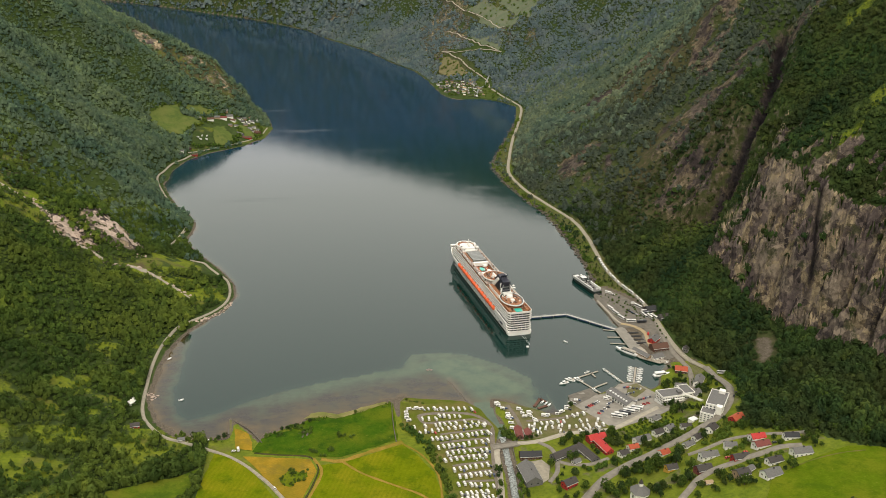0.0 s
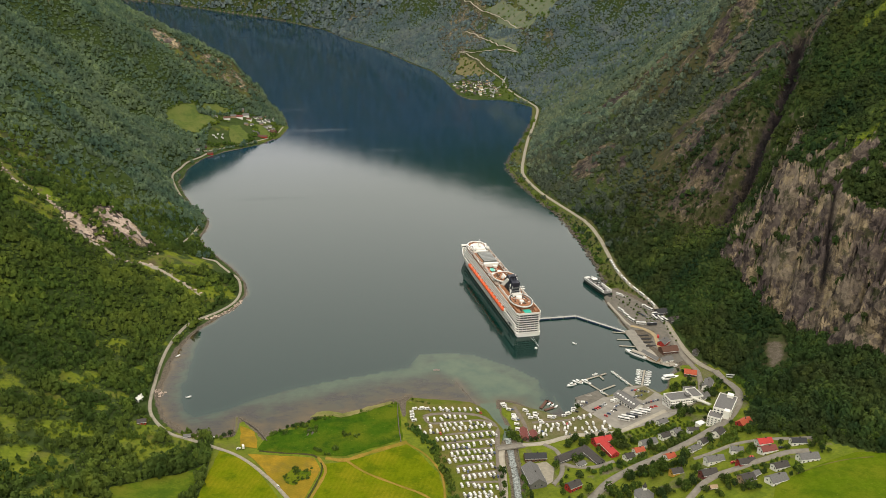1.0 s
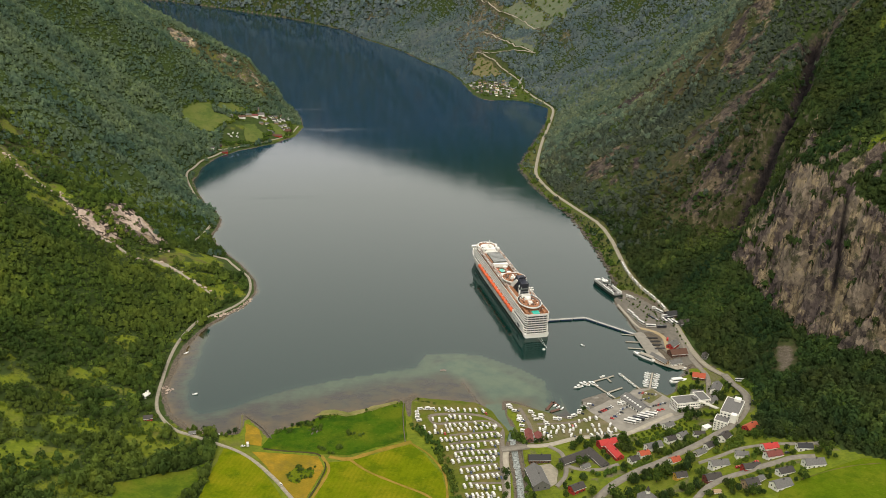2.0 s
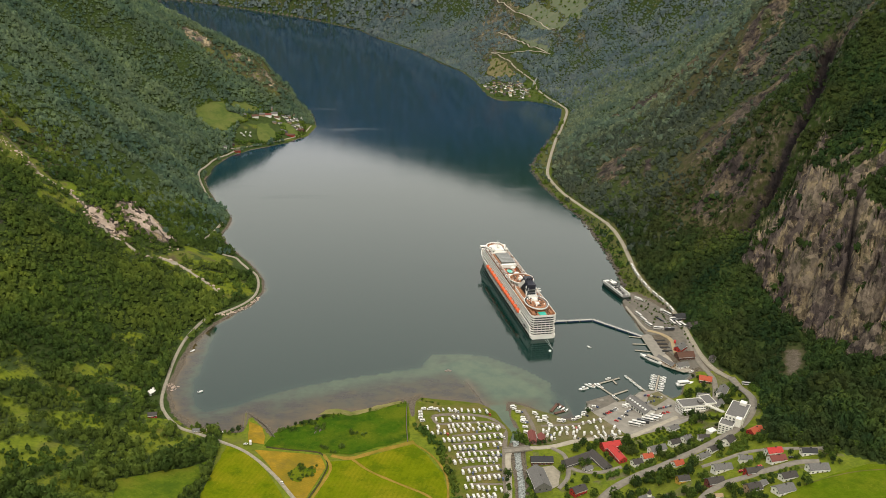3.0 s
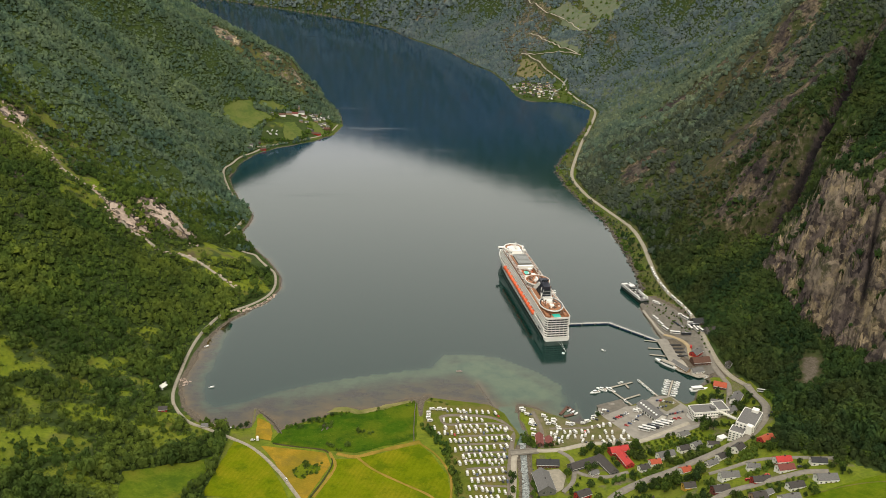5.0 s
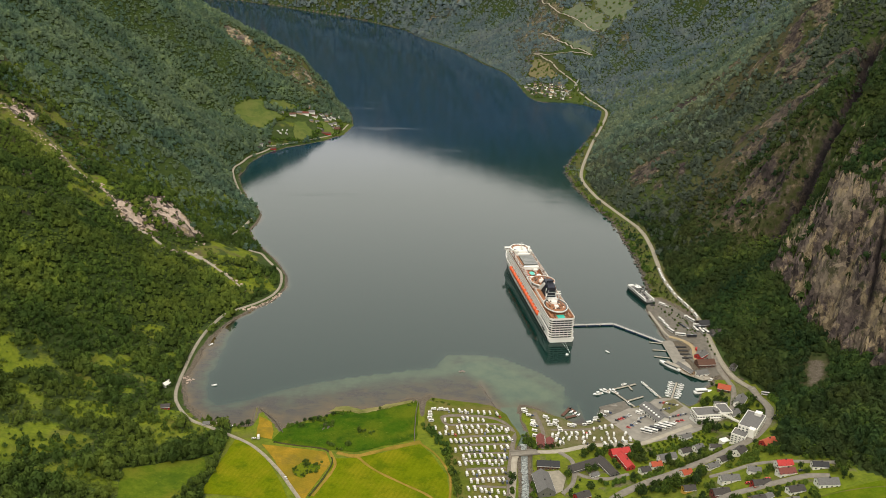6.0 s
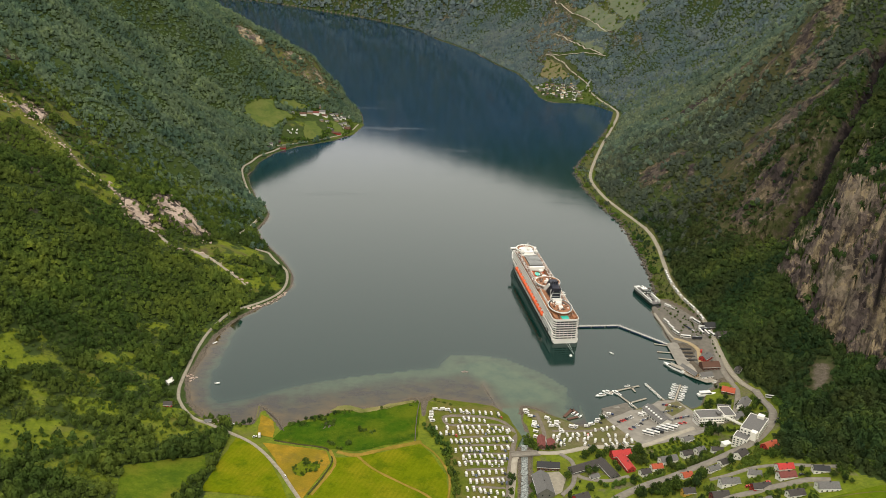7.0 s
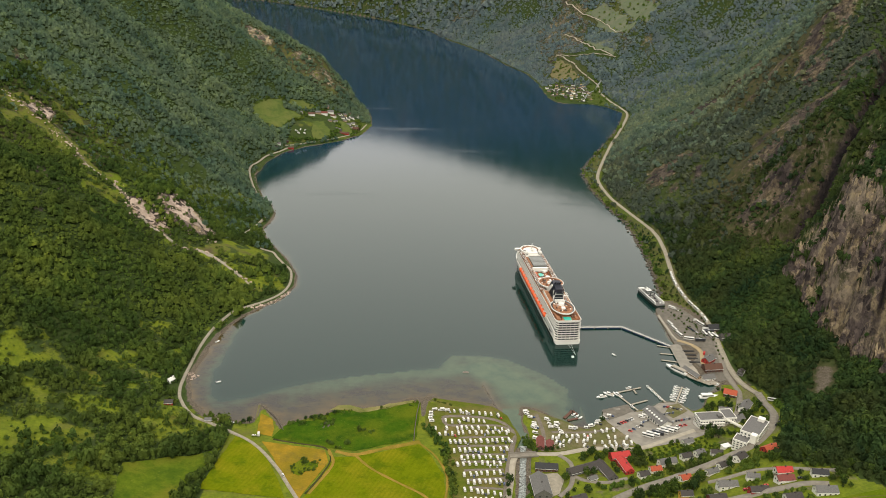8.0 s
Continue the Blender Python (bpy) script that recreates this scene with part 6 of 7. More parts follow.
HOUSES_HILL = [(264, 652, 40, 13, 10, 6.5, "white", "slate"), (248, 646, 29, 11, 8, 5, "white", "slate"), (237, 639, 25, 13, 8, 4.5, "white", "grey"), (237, 601, 8, 19, 10, 6, "white", "grey"),
    (259, 607, -9, 12, 9, 4.5, "white", "grey"), (282, 606, 8, 16, 10, 4.5, "white", "scarlet"), (277, 590, 10, 17, 10, 4.5, "white", "maroon"), (305, 593, -5, 15, 9, 4, "white", "black"),
    (254, 580, 8, 18, 9, 4.5, "red", "slate"), (223, 581, 13, 17, 10, 5, "maroon", "slate")]
HOUSES_TERRACE = [(240, 551, 15, 14, 11, 5, "tan", "slate"), (272, 560, 14, 16, 9, 4, "white", "slate"), (260, 542, 16, 19, 12, 4, "white", "grey"), (298, 565, 4, 20, 11, 4, "white", "grey"),
    (216, 556, 3, 7, 5, 2.5, "tan", "tan"), (250, 556, 29, 8, 6, 3, "grey", "grey"), (291, 659, 30, 17, 11, 4, "red", "orange")]
HOUSES_QUAY = [(297, 757, 34, 13, 8, 4, "white", "grey"), (310, 822, -21, 13, 10, 4, "brown", "orange"), (313, 783, 56, 18, 9, 6, "white", "grey"), (307, 897, 44, 15, 9, 4.5, "red", "grey"),
    (306, 878, 8, 20, 12, 4, "brown", "brown"), (343, 957, 10, 13, 10, 4, "grey", "slate"), (336, 982, 10, 16, 11, 3.5, "slate", "black"), (294, 785, -8, 12, 8, 3.5, "white", "grey"),
    (281, 867, -62, 24, 7, 3, "tan", "grey"), (296, 858, 15, 14, 9, 3, "white", "grey")]
HOUSES_SHORE = [(-279, 807, 60, 9, 6, 3.5, "white", "white"), (-268, 763, 10, 8, 6, 3, "red", "slate"), (-222, 737, 10, 6, 4, 2.5, "grey", "grey"), (335, 868, 60, 8, 6, 4, "grey", "slate")]
FARM = [(-304, 1939, 20, 14, 8, 4, "white", "brown"), (-291, 1954, 10, 12, 7, 4, "tan", "grey"), (-278, 1958, 0, 15, 8, 5, "white", "maroon"), (-266, 1974, 15, 14, 9, 4, "white", "grey"),
    (-258, 1961, -20, 12, 7, 4, "white", "brown"), (-326, 1928, 30, 8, 6, 3, "white", "grey"), (-276, 1985, 10, 11, 8, 4, "tan", "grey"), (-240, 1905, -50, 20, 7, 3, "grey", "grey"),
    (-226, 1893, -10, 22, 7, 3.5, "red", "brown"), (-206, 1938, -20, 16, 9, 4, "brown", "brown"), (-334, 1783, 40, 10, 6, 3, "brown", "slate"), (-320, 1762, 30, 11, 6, 3, "red", "brown")]
SMALL_FARM = [(-232, 1962), (-222, 1950), (-214, 1966), (-226, 1978), (-238, 1972), (-216, 1940), (-205, 1958), (-220, 1992), (-236, 1990), (-246, 1980), (-250, 1940), (-262, 1936), (-347, 1745), (-206, 2062), (-213, 2028), (-228, 2012), (-190, 2084), (-345, 1762)]
FAR_VILLAGE = [(279, 2514), (288, 2464), (310, 2532), (330, 2577), (340, 2533), (359, 2569), (376, 2590), (386, 2575), (334, 2448), (315, 2431), (295, 2407), (348, 2465), (370, 2516),
    (390, 2552), (352, 2432), (378, 2465), (313, 2576), (318, 2481), (300, 2440), (345, 2500), (362, 2540), (325, 2510), (302, 2490), (336, 2410), (318, 2395)]


def gable(bm, L, W, h, rise, over=.5, thick=.35):
    """Two roof slabs that meet at a ridge along x."""
    for s in (-1, 1):
        a = L / 2 + over
        y0, y1 = 0, s * (W / 2 + over)
        z0, z1 = h + rise, h - rise * over / (W / 2)
        co = [(-a, y0, z0), (a, y0, z0), (a, y1, z1), (-a, y1, z1)]
        lo = [bm.verts.new((x, y, z + .02)) for x, y, z in co]
        hi = [bm.verts.new((x, y, z + thick)) for x, y, z in co]
        for k in range(4):
            bm.faces.new((lo[k], lo[(k + 1) % 4], hi[(k + 1) % 4], hi[k]))
        bm.faces.new(hi)
        bm.faces.new(lo)
    return bm


def house(x, y, turn, L, W, h, wall, roof, detail=2, lift=0.0, group="houses of the village"):
    z = min(ground_z(x + dx, y + dy) for dx, dy in ((0, 0), (L * .3, 0), (-L * .3, 0), (0, W * .3), (0, -W * .3)))
    z = max(z, 1.2)
    name = "barn" if wall == "red" and L > 17 else "house"
    size = "long" if L > 19 else "small" if L < 10 else "low" if h < 4.2 else "two-storey"
    ob = thing(name, pose(x, y, z, 0, 0, turn), f"{size} {WORDS[wall]} {name} with a {WORDS[roof]} gabled roof", name, group)
    rise = W * .34
    bm = bmesh.new()
    prof = [(-W / 2, -3), (W / 2, -3), (W / 2, h), (0, h + rise), (-W / 2, h)]
    loft(bm, [[(sx * L / 2, py, pz) for py, pz in prof] for sx in (-1, 1)])
    walls = part("wall", bm, PAINT[wall], ob)
    part("roof", gable(bmesh.new(), L, W, h, rise), PAINT[roof], ob)
    if detail < 1:
        return ob
    if detail > 1:
        r = random.Random(int(x * 7 + y))
        for s in (-1, 1):
            n = max(2, int(L / 4))
            for k in range(n):
                for zz in ((1.0, 3.6) if h > 4.2 else (1.1,)):
                    cx = -L / 2 + L * (k + .5) / n
                    pane = part("window", box(bmesh.new(), cx - .65, cx + .65, s * W / 2 - .06, s * W / 2 + .06, zz, zz + 1.3), MAT_GLASS, ob)
                    bm = box(bmesh.new(), cx - .8, cx + .8, s * W / 2 - .03, s * W / 2 + .09, zz - .16, zz)
                    part("window_sill", bm, MAT_WHITE, pane)
            for k in (-1, 1):
                zz = h * .55
                part("window", box(bmesh.new(), s * L / 2 - .06, s * L / 2 + .06, k * W * .2 - .6, k * W * .2 + .6, zz, zz + 1.3), MAT_GLASS, ob)
        part("door", box(bmesh.new(), L * .12 - .5, L * .12 + .5, -W / 2 - .1, -W / 2 + .1, 0, 2.1), PAINT["brown"], ob)
        if h > 3.2:
            part("chimney", box(bmesh.new(), L * .1 - .5, L * .1 + .5, -.5, .5, h + rise * .7, h + rise + 1.1), PAINT["slate"], ob)
        bm = bmesh.new()
        for s in (-1, 1):
            box(bm, -L / 2 - .52, L / 2 + .52, s * (W / 2 + .5) - .12, s * (W / 2 + .5) + .12, h - rise / W - .1, h - rise / W + .22)
        part("gutter", bm, MAT_WHITE, ob)
    return ob


for row in HOUSES_CENTRE + HOUSES_QUAY + HOUSES_SHORE:
    house(*row)
for x, y, turn, L, W, h, wall, roof in HOUSES_LANE + HOUSES_HILL + HOUSES_TERRACE:
    house(x, y, turn, L * .82, W * .8, h * .95, wall, roof)
for row in FARM:
    house(*row, 1, group="buildings of the shore farm")
r = random.Random(5)
for x, y in SMALL_FARM:
    house(x, y, r.uniform(-40, 40), r.uniform(7, 10), 6, 3.2, r.choice(("white", "white", "tan")), r.choice(("grey", "slate")), 0, group="huts by the shore farm")
for x, y in FAR_VILLAGE:
    house(x, y, r.uniform(-30, 30), r.uniform(6, 10), 5.5, r.uniform(3, 4.5), r.choice(("white", "white", "tan", "grey")), r.choice(("grey", "grey", "slate", "tan")), 0, group="houses of the far hamlet")

placed = 0
while placed < 34:
    x, y = r.uniform(268, 402), r.uniform(2345, 2590)
    if in_poly(np.array([x]), np.array([y]), FAR_YARD)[0]:
        house(x, y, r.uniform(-60, 60), r.uniform(5, 8), 4, 2.4, r.choice(("white", "tan", "grey")), r.choice(("white", "grey", "grey", "tan")), 0, group="cabins of the far hamlet")
        placed += 1


def flat_block(parent, m, L, W, h, storeys, bays):
    """A flat-roofed wing with rows of windows."""
    body = part("wing", box(bmesh.new(), -L / 2, L / 2, -W / 2, W / 2, -4, h), PAINT["white"], parent)
    body.matrix_local = m
    bm = ring(bmesh.new(), [(-L / 2, -W / 2), (L / 2, -W / 2), (L / 2, W / 2), (-L / 2, W / 2)], [(-L / 2 + .5, -W / 2 + .5), (L / 2 - .5, -W / 2 + .5), (L / 2 - .5, W / 2 - .5), (-L / 2 + .5, W / 2 - .5)], h, h + .7)
    part("parapet", bm, PAINT["white"], body)
    part("roof_felt", box(bmesh.new(), -L / 2 + .5, L / 2 - .5, -W / 2 + .5, W / 2 - .5, h + .02, h + .25), PAINT["grey"], body)
    step = (h - 1.2) / storeys
    for f in range(storeys):
        z = .9 + f * step
        for s in (-1, 1):
            for k in range(bays):
                x = -L / 2 + L * (k + .5) / bays
                part("window", box(bmesh.new(), x - .9, x + .9, s * W / 2 - .07, s * W / 2 + .07, z + .5, z + step * .68), MAT_GLASS, body)
            for k in range(max(2, int(bays * W / L))):
                y = -W / 2 + W * (k + .5) / max(2, int(bays * W / L))
                part("window", box(bmesh.new(), s * L / 2 - .07, s * L / 2 + .07, y - .8, y + .8, z + .5, z + step * .68), MAT_GLASS, body)
    return body


hz = ground_z(286, 690)
hotel = thing("hotel", pose(290, 697, hz, 0, 0, 55), "white flat-roofed hotel of two blocks above the harbour", "hotel")
flat_block(hotel, pose(2, 0, 0), 31, 17, 12, 4, 10)
flat_block(hotel, pose(-18, 4.6, -3), 12, 13, 10, 4, 4)
part("stair_tower", box(bmesh.new(), -18.5, -13, -7.4, -2.2, -4, 14), PAINT["white"], hotel)
part("roof_house", box(bmesh.new(), 12, 17.6, -5, 1, 12.2, 15.0), PAINT["white"], hotel)
annex = thing("annex", pose(266, 693, ground_z(266, 693), 0, 0, 24), "low white flat-roofed shed below the hotel", "shed")
part("wall", box(bmesh.new(), -4, 4, -2.7, 2.7, -2.5, 2.8), PAINT["white"], annex)
part("roof", box(bmesh.new(), -4.3, 4.3, -3, 3, 2.8, 3.1), MAT_WHITE, annex)
part("door", box(bmesh.new(), -1, 1.2, -2.76, -2.6, .1, 2.3), PAINT["grey"], annex)

lz = ground_z(268, 752)
lodge = thing("lodge", pose(274, 755, lz, 0, 0, 8), "long white lodge with balconies and flat grey roofs", "hotel")
flat_block(lodge, pose(-5, 1, 0), 26, 15, 9, 3, 9)
flat_block(lodge, pose(14.2, 3, 0), 12, 17, 9.8, 3, 4)
part("roof_house", box(bmesh.new(), 2, 7, -3, 2, 9.2, 11.4), PAINT["grey"], lodge)
for f in range(3):
    z = .7 + f * 2.6
    part("balcony", box(bmesh.new(), -17, 7, -8.1, -6.6, z - .15, z + .75), PAINT["white"], lodge)
bridge = thing("footbridge", pose(280, 755, lz + 8.4, 0, 0, -50), "narrow white covered footbridge between lodge and hotel", "footbridge")
part("span", box(bmesh.new(), 0, 31, -1.2, 1.2, 0, .4), PAINT["white"], bridge)
part("side_wall", box(bmesh.new(), 0, 31, -1.25, -1.1, .4, 1.6), PAINT["white"], bridge)
part("side_wall", box(bmesh.new(), 0, 31, 1.1, 1.25, .4, 1.6), PAINT["white"], bridge)
for x in (4, 16, 27):
    part("pillar", box(bmesh.new(), x - .4, x + .4, -.4, .4, -12, 0), PAINT["grey"], bridge)

tz = ground_z(221, 768)
terminal = thing("terminal_building", pose(221, 768, tz, 0, 0, -66), "long white harbour building with a dark roof and white skylights", "building")
bm = bmesh.new()
prof = [(-7, -2), (7, -2), (7, 4.5), (0, 8), (-7, 4.5)]
loft(bm, [[(sx * 15, py, pz) for py, pz in prof] for sx in (-1, 1)])
part("wall", bm, PAINT["white"], terminal)
part("roof", gable(bmesh.new(), 31, 14, 4.5, 3.5, .6, .4), PAINT["grey"], terminal)
for k in range(7):
    part("skylight", box(bmesh.new(), -13 + 4 * k, -11.2 + 4 * k, -5.0, -3.2, 6.3, 7.4), MAT_WHITE, terminal)
for s in (-1, 1):
    for k in range(7):
        part("window", box(bmesh.new(), -13.4 + 4 * k, -11.4 + 4 * k, s * 7 - .1, s * 7 + .1, 1.2, 3.2), MAT_GLASS, terminal)

cz = ground_z(168, 577)
church = thing("church", pose(168, 577, cz, 0, 0, 0), "white octagonal wooden church with a grey roof", "church")
part("wall", prism(bmesh.new(), oval(0, 0, 8, 8, 8), -2, 6), PAINT["white"], church)
part("roof", prism(bmesh.new(), oval(0, 0, 8.8, 8.8, 8), 6, 11, .75), PAINT["grey"], church)
part("tower", box(bmesh.new(), -1.5, 1.5, -1.5, 1.5, 10.2, 13.5), PAINT["white"], church)
part("spire", prism(bmesh.new(), oval(0, 0, 2, 2, 8), 13.5, 18, .97), PAINT["slate"], church)
for k in range(8):
    m = pose(0, 0, 0, 0, 0, 22.5 + 45 * k)
    part("window", box(bmesh.new(), 7.3, 7.5, -.6, .6, 1.6, 4.2, 0, m), MAT_GLASS, church)

# ---- vehicles ----
CAMP_ROWS = [(-2, 771, 61, 765, 11), (9, 750, 22, 749, 3), (26, 754, 46, 751, 5), (-1, 735, 21, 736, 3), (24, 737, 41, 738, 4), (50, 741, 70, 736, 4), (3, 725, 21, 727, 4),
    (26, 728, 67, 734, 8), (14, 712, 37, 714, 6), (43, 716, 69, 721, 6), (17, 697, 42, 700, 6), (48, 702, 67, 706, 4), (24, 686, 62, 691, 8), (20, 674, 59, 682, 8),
    (26, 659, 58, 668, 7), (30, 648, 59, 655, 7), (27, 637, 57, 635, 7), (27, 623, 50, 626, 6), (27, 615, 54, 619, 7)]
CAMP_EAST_ROWS = [(90, 774, 96, 748, 6), (96, 744, 97, 726, 3), (107, 768, 112, 745, 4), (118, 752, 121, 735, 4), (126, 744, 152, 752, 6), (158, 757, 172, 772, 4), (112, 727, 150, 733, 7),
    (116, 719, 146, 724, 6), (156, 741, 180, 746, 5), (160, 731, 184, 731, 5), (152, 720, 186, 720, 6), (119, 713, 140, 714, 3), (160, 712, 178, 716, 4)]
CAR_PAINT = {c: plain("car_" + c, v, .3, 0, .1, 1.0, .6) for c, v in (("white", (.70, .69, .66)), ("silver", (.42, .43, .44)), ("red", (.50, .03, .025)), ("dark", (.035, .037, .045)), ("blue", (.04, .07, .17)))}


def wheels(ob, xs, W, r=.33):
    for x in xs:
        for s in (-1, 1):
            part("wheel", tube(bmesh.new(), (x, s * (W / 2 - .12), r), (x, s * (W / 2 + .02), r), r, r, 8), MAT_BLACK, ob)


def caravan_kind(L, W, h, awning):
    ob = thing("caravan", pose(0, 0, -60), "white caravan with " + ("a grey awning" if awning else "dark windows") + " pitched on the camping turf", "caravan", "caravans on the camping ground")
    bm = bmesh.new()
    loft(bm, [[(x, y * W / 2, z) for y, z in ((-1, .5), (1, .5), (1, h - .35), (.75, h), (-.75, h), (-1, h - .35))] for x in (-L / 2, L / 2)])
    part("body", bm, CAR_PAINT["white"], ob)
    for s in (-1, 1):
        part("side_window", box(bmesh.new(), -L * .28, L * .3, s * W / 2 - .03, s * W / 2 + .03, 1.35, 2.0), MAT_GLASS, ob)
    part("front_window", box(bmesh.new(), L / 2 - .03, L / 2 + .03, -W * .38, W * .38, 1.3, 2.05), MAT_GLASS, ob)
    part("roof_hatch", box(bmesh.new(), -.5, .5, -.5, .5, h, h + .18), CAR_PAINT["silver"], ob)
    wheels(ob, (0,), W)
    if awning:
        part("awning", box(bmesh.new(), -L * .4, L * .35, W / 2, W / 2 + 2.4, .02, h - .55, .25), PAINT["slate"], ob, "grey tent awning")
    else:
        part("drawbar", box(bmesh.new(), L / 2, L / 2 + 1.1, -.12, .12, .45, .6), MAT_STEEL, ob)
    return ob


def camper_kind(L):
    ob = thing("camper_van", pose(0, 0, -60), "white camper van with a cab and dark windows", "camper van", "camper vans")
    bm = bmesh.new()
    loft(bm, [[(x, y * 1.12, z) for y, z in ((-1, .4), (1, .4), (1, 2.7), (.8, 3.0), (-.8, 3.0), (-1, 2.7))] for x in (-L / 2, L / 2 - 1.7)])
    part("body", bm, CAR_PAINT["white"], ob)
    bm = bmesh.new()
    loft(bm, [[(L / 2 - 1.7, y, z) for y, z in ((-1, .4), (1, .4), (1, 2.2), (-1, 2.2))], [(L / 2 - .9, y, z) for y, z in ((-1, .4), (1, .4), (1, 1.4), (-1, 1.4))], [(L / 2, y, z) for y, z in ((-.9, .4), (.9, .4), (.9, 1.1), (-.9, 1.1))]])
    part("cab", bm, CAR_PAINT["white"], ob)
    part("windscreen", box(bmesh.new(), L / 2 - 1.5, L / 2 - .95, -.9, .9, 1.42, 1.95, .12), MAT_GLASS, ob)
    for s in (-1, 1):
        part("side_window", box(bmesh.new(), -L * .3, L * .15, s * 1.12 - .03, s * 1.12 + .03, 1.6, 2.2), MAT_GLASS, ob)
    wheels(ob, (-L * .25, L * .33), 2.2, .36)
    return ob


def car_kind(paint, tall=1.5):
    ob = thing("car", pose(0, 0, -60), f"{paint} car parked on the asphalt", "car", "parked cars")
    bm = bmesh.new()
    loft(bm, [[(x, y, z) for y, z in ((-w, .3), (w, .3), (w, h), (-w, h))] for x, w, h in ((-2.15, .82, .8), (-2.0, .9, .95), (1.1, .9, .95), (2.1, .82, .72))])
    part("body", bm, CAR_PAINT[paint], ob)
    bm = bmesh.new()
    loft(bm, [[(x, y * w, z) for y, z in ((-1, .93), (1, .93))] + [(xt, y * .68, tall) for y in (1, -1)] for x, xt, w in ((-1.9, -1.5, .84), (.9, .15, .84))])
    part("cabin", bm, MAT_GLASS, ob)
    part("roof", box(bmesh.new(), -1.5, .15, -.68, .68, tall, tall + .06), CAR_PAINT[paint], ob)
    wheels(ob, (-1.35, 1.35), 1.8, .32)
    return ob


def bus_kind(paint, L=12.0):
    ob = thing("coach", pose(0, 0, -60), f"{paint} touring coach with dark windows", "bus", "parked coaches")
    bm = bmesh.new()
    loft(bm, [[(x, y * 1.27, z) for y, z in ((-1, .4), (1, .4), (1, 3.2), (.85, 3.5), (-.85, 3.5), (-1, 3.2))] for x in (-L / 2, L / 2)])
    part("body", bm, CAR_PAINT[paint], ob)
    for s in (-1, 1):
        part("window_band", box(bmesh.new(), -L / 2 + .3, L / 2 - .5, s * 1.27 - .03, s * 1.27 + .03, 1.7, 2.9), MAT_GLASS, ob)
    part("windscreen", box(bmesh.new(), L / 2 - .04, L / 2 + .04, -1.15, 1.15, 1.0, 3.0), MAT_GLASS, ob)
    part("roof_unit", box(bmesh.new(), -2, 1.2, -.8, .8, 3.5, 3.75, .1), CAR_PAINT["silver"], ob)
    wheels(ob, (-L * .28, L * .32), 2.5, .5)
    return ob


CARAVANS = [caravan_kind(4.7, 2.0, 2.4, False), caravan_kind(5.0, 2.1, 2.5, False), caravan_kind(4.0, 2.0, 2.3, False), caravan_kind(5.2, 2.1, 2.5, False), caravan_kind(4.4, 2.0, 2.4, False)]
CAMPER, CARS = camper_kind(6.3), [car_kind(c) for c in ("white", "silver", "red", "dark", "dark", "blue")]
MIXED = CARS[:2] * 2 + CARS[3:] * 2 + CARS[2:3]
COACHES = [bus_kind("white"), bus_kind("white", 13.5), bus_kind("dark")]


def park(ob, x, y, turn, lift=.5):
    e = ground_z(x, y)
    ex, ey = ground_z(x + 2, y) - ground_z(x - 2, y), ground_z(x, y + 2) - ground_z(x, y - 2)
    a = radians(turn)
    tilt = -math.degrees(math.atan((ex * math.cos(a) + ey * math.sin(a)) / 4))
    return copy_thing(ob, pose(x, y, max(e, .8) + lift, 0, 0, turn) @ pose(0, 0, 0, 0, tilt, 0))


r = random.Random(21)
for k, (x0, y0, x1, y1, n) in enumerate(CAMP_ROWS):
    for q in range(n):
        t = q / max(1, n - 1)
        x, y = x0 + (x1 - x0) * t + r.uniform(-.7, .7), y0 + (y1 - y0) * t + r.uniform(-.9, .9)
        park(CAMPER if r.random() < .25 else r.choice(CARAVANS), x, y, 100 + r.uniform(-9, 9) + (90 if k == 0 and q < 3 else 0), .42)
        if r.random() < .28:
            park(r.choice(MIXED), x + r.uniform(2.6, 3.2), y + r.uniform(-3.2, -1.0), 95 + r.uniform(-12, 12), .42)
for x, y in ((-6, 760), (-6.5, 755), (-5, 749.5), (-6, 765.5)):
    park(r.choice(CARAVANS), x, y, 5 + r.uniform(-6, 6), .42)
for k, (x0, y0, x1, y1, n) in enumerate(CAMP_EAST_ROWS):
    along = heading((x0, y0), (x1, y1))
    for q in range(n):
        if r.random() < .12:
            continue
        t = q / max(1, n - 1)
        x, y = x0 + (x1 - x0) * t + r.uniform(-1.5, 1.5), y0 + (y1 - y0) * t + r.uniform(-1.2, 1.2)
        park(CAMPER if r.random() < .45 else r.choice(CARAVANS), x, y, (along + 80 if k > 5 else -20) + r.uniform(-24, 24), .46)
        if r.random() < .3:
            park(r.choice(MIXED), x + 3.2, y + r.uniform(-1, 1), along + 80 + r.uniform(-15, 15), .46)
# harbour square
for k in range(6):
    park(COACHES[(0, 1, 2, 0, 1, 0)[k]], 205 + 5.2 * k, 733.5 + 2.6 * k, -32, .55)
for x0, y0, x1, y1, n, turn in ((181, 757, 196, 767, 6, -30), (190, 744, 203, 755, 4, -30), (204, 760, 212, 766, 4, 60), (224, 757, 236, 762, 5, 60), (240, 765, 254, 771, 6, 60), (234, 794, 250, 789, 6, 40), (228, 778, 240, 782, 5, 60), (238, 752, 246, 756, 3, -30)):
    for q in range(n):
        t = q / (n - 1)
        park(r.choice(MIXED), x0 + (x1 - x0) * t + r.uniform(-.4, .4), y0 + (y1 - y0) * t + r.uniform(-.4, .4), turn + r.uniform(-6, 6), .55)
for x, y in ((206, 771), (210, 773)):
    park(CAMPER, x, y, -30, .55)
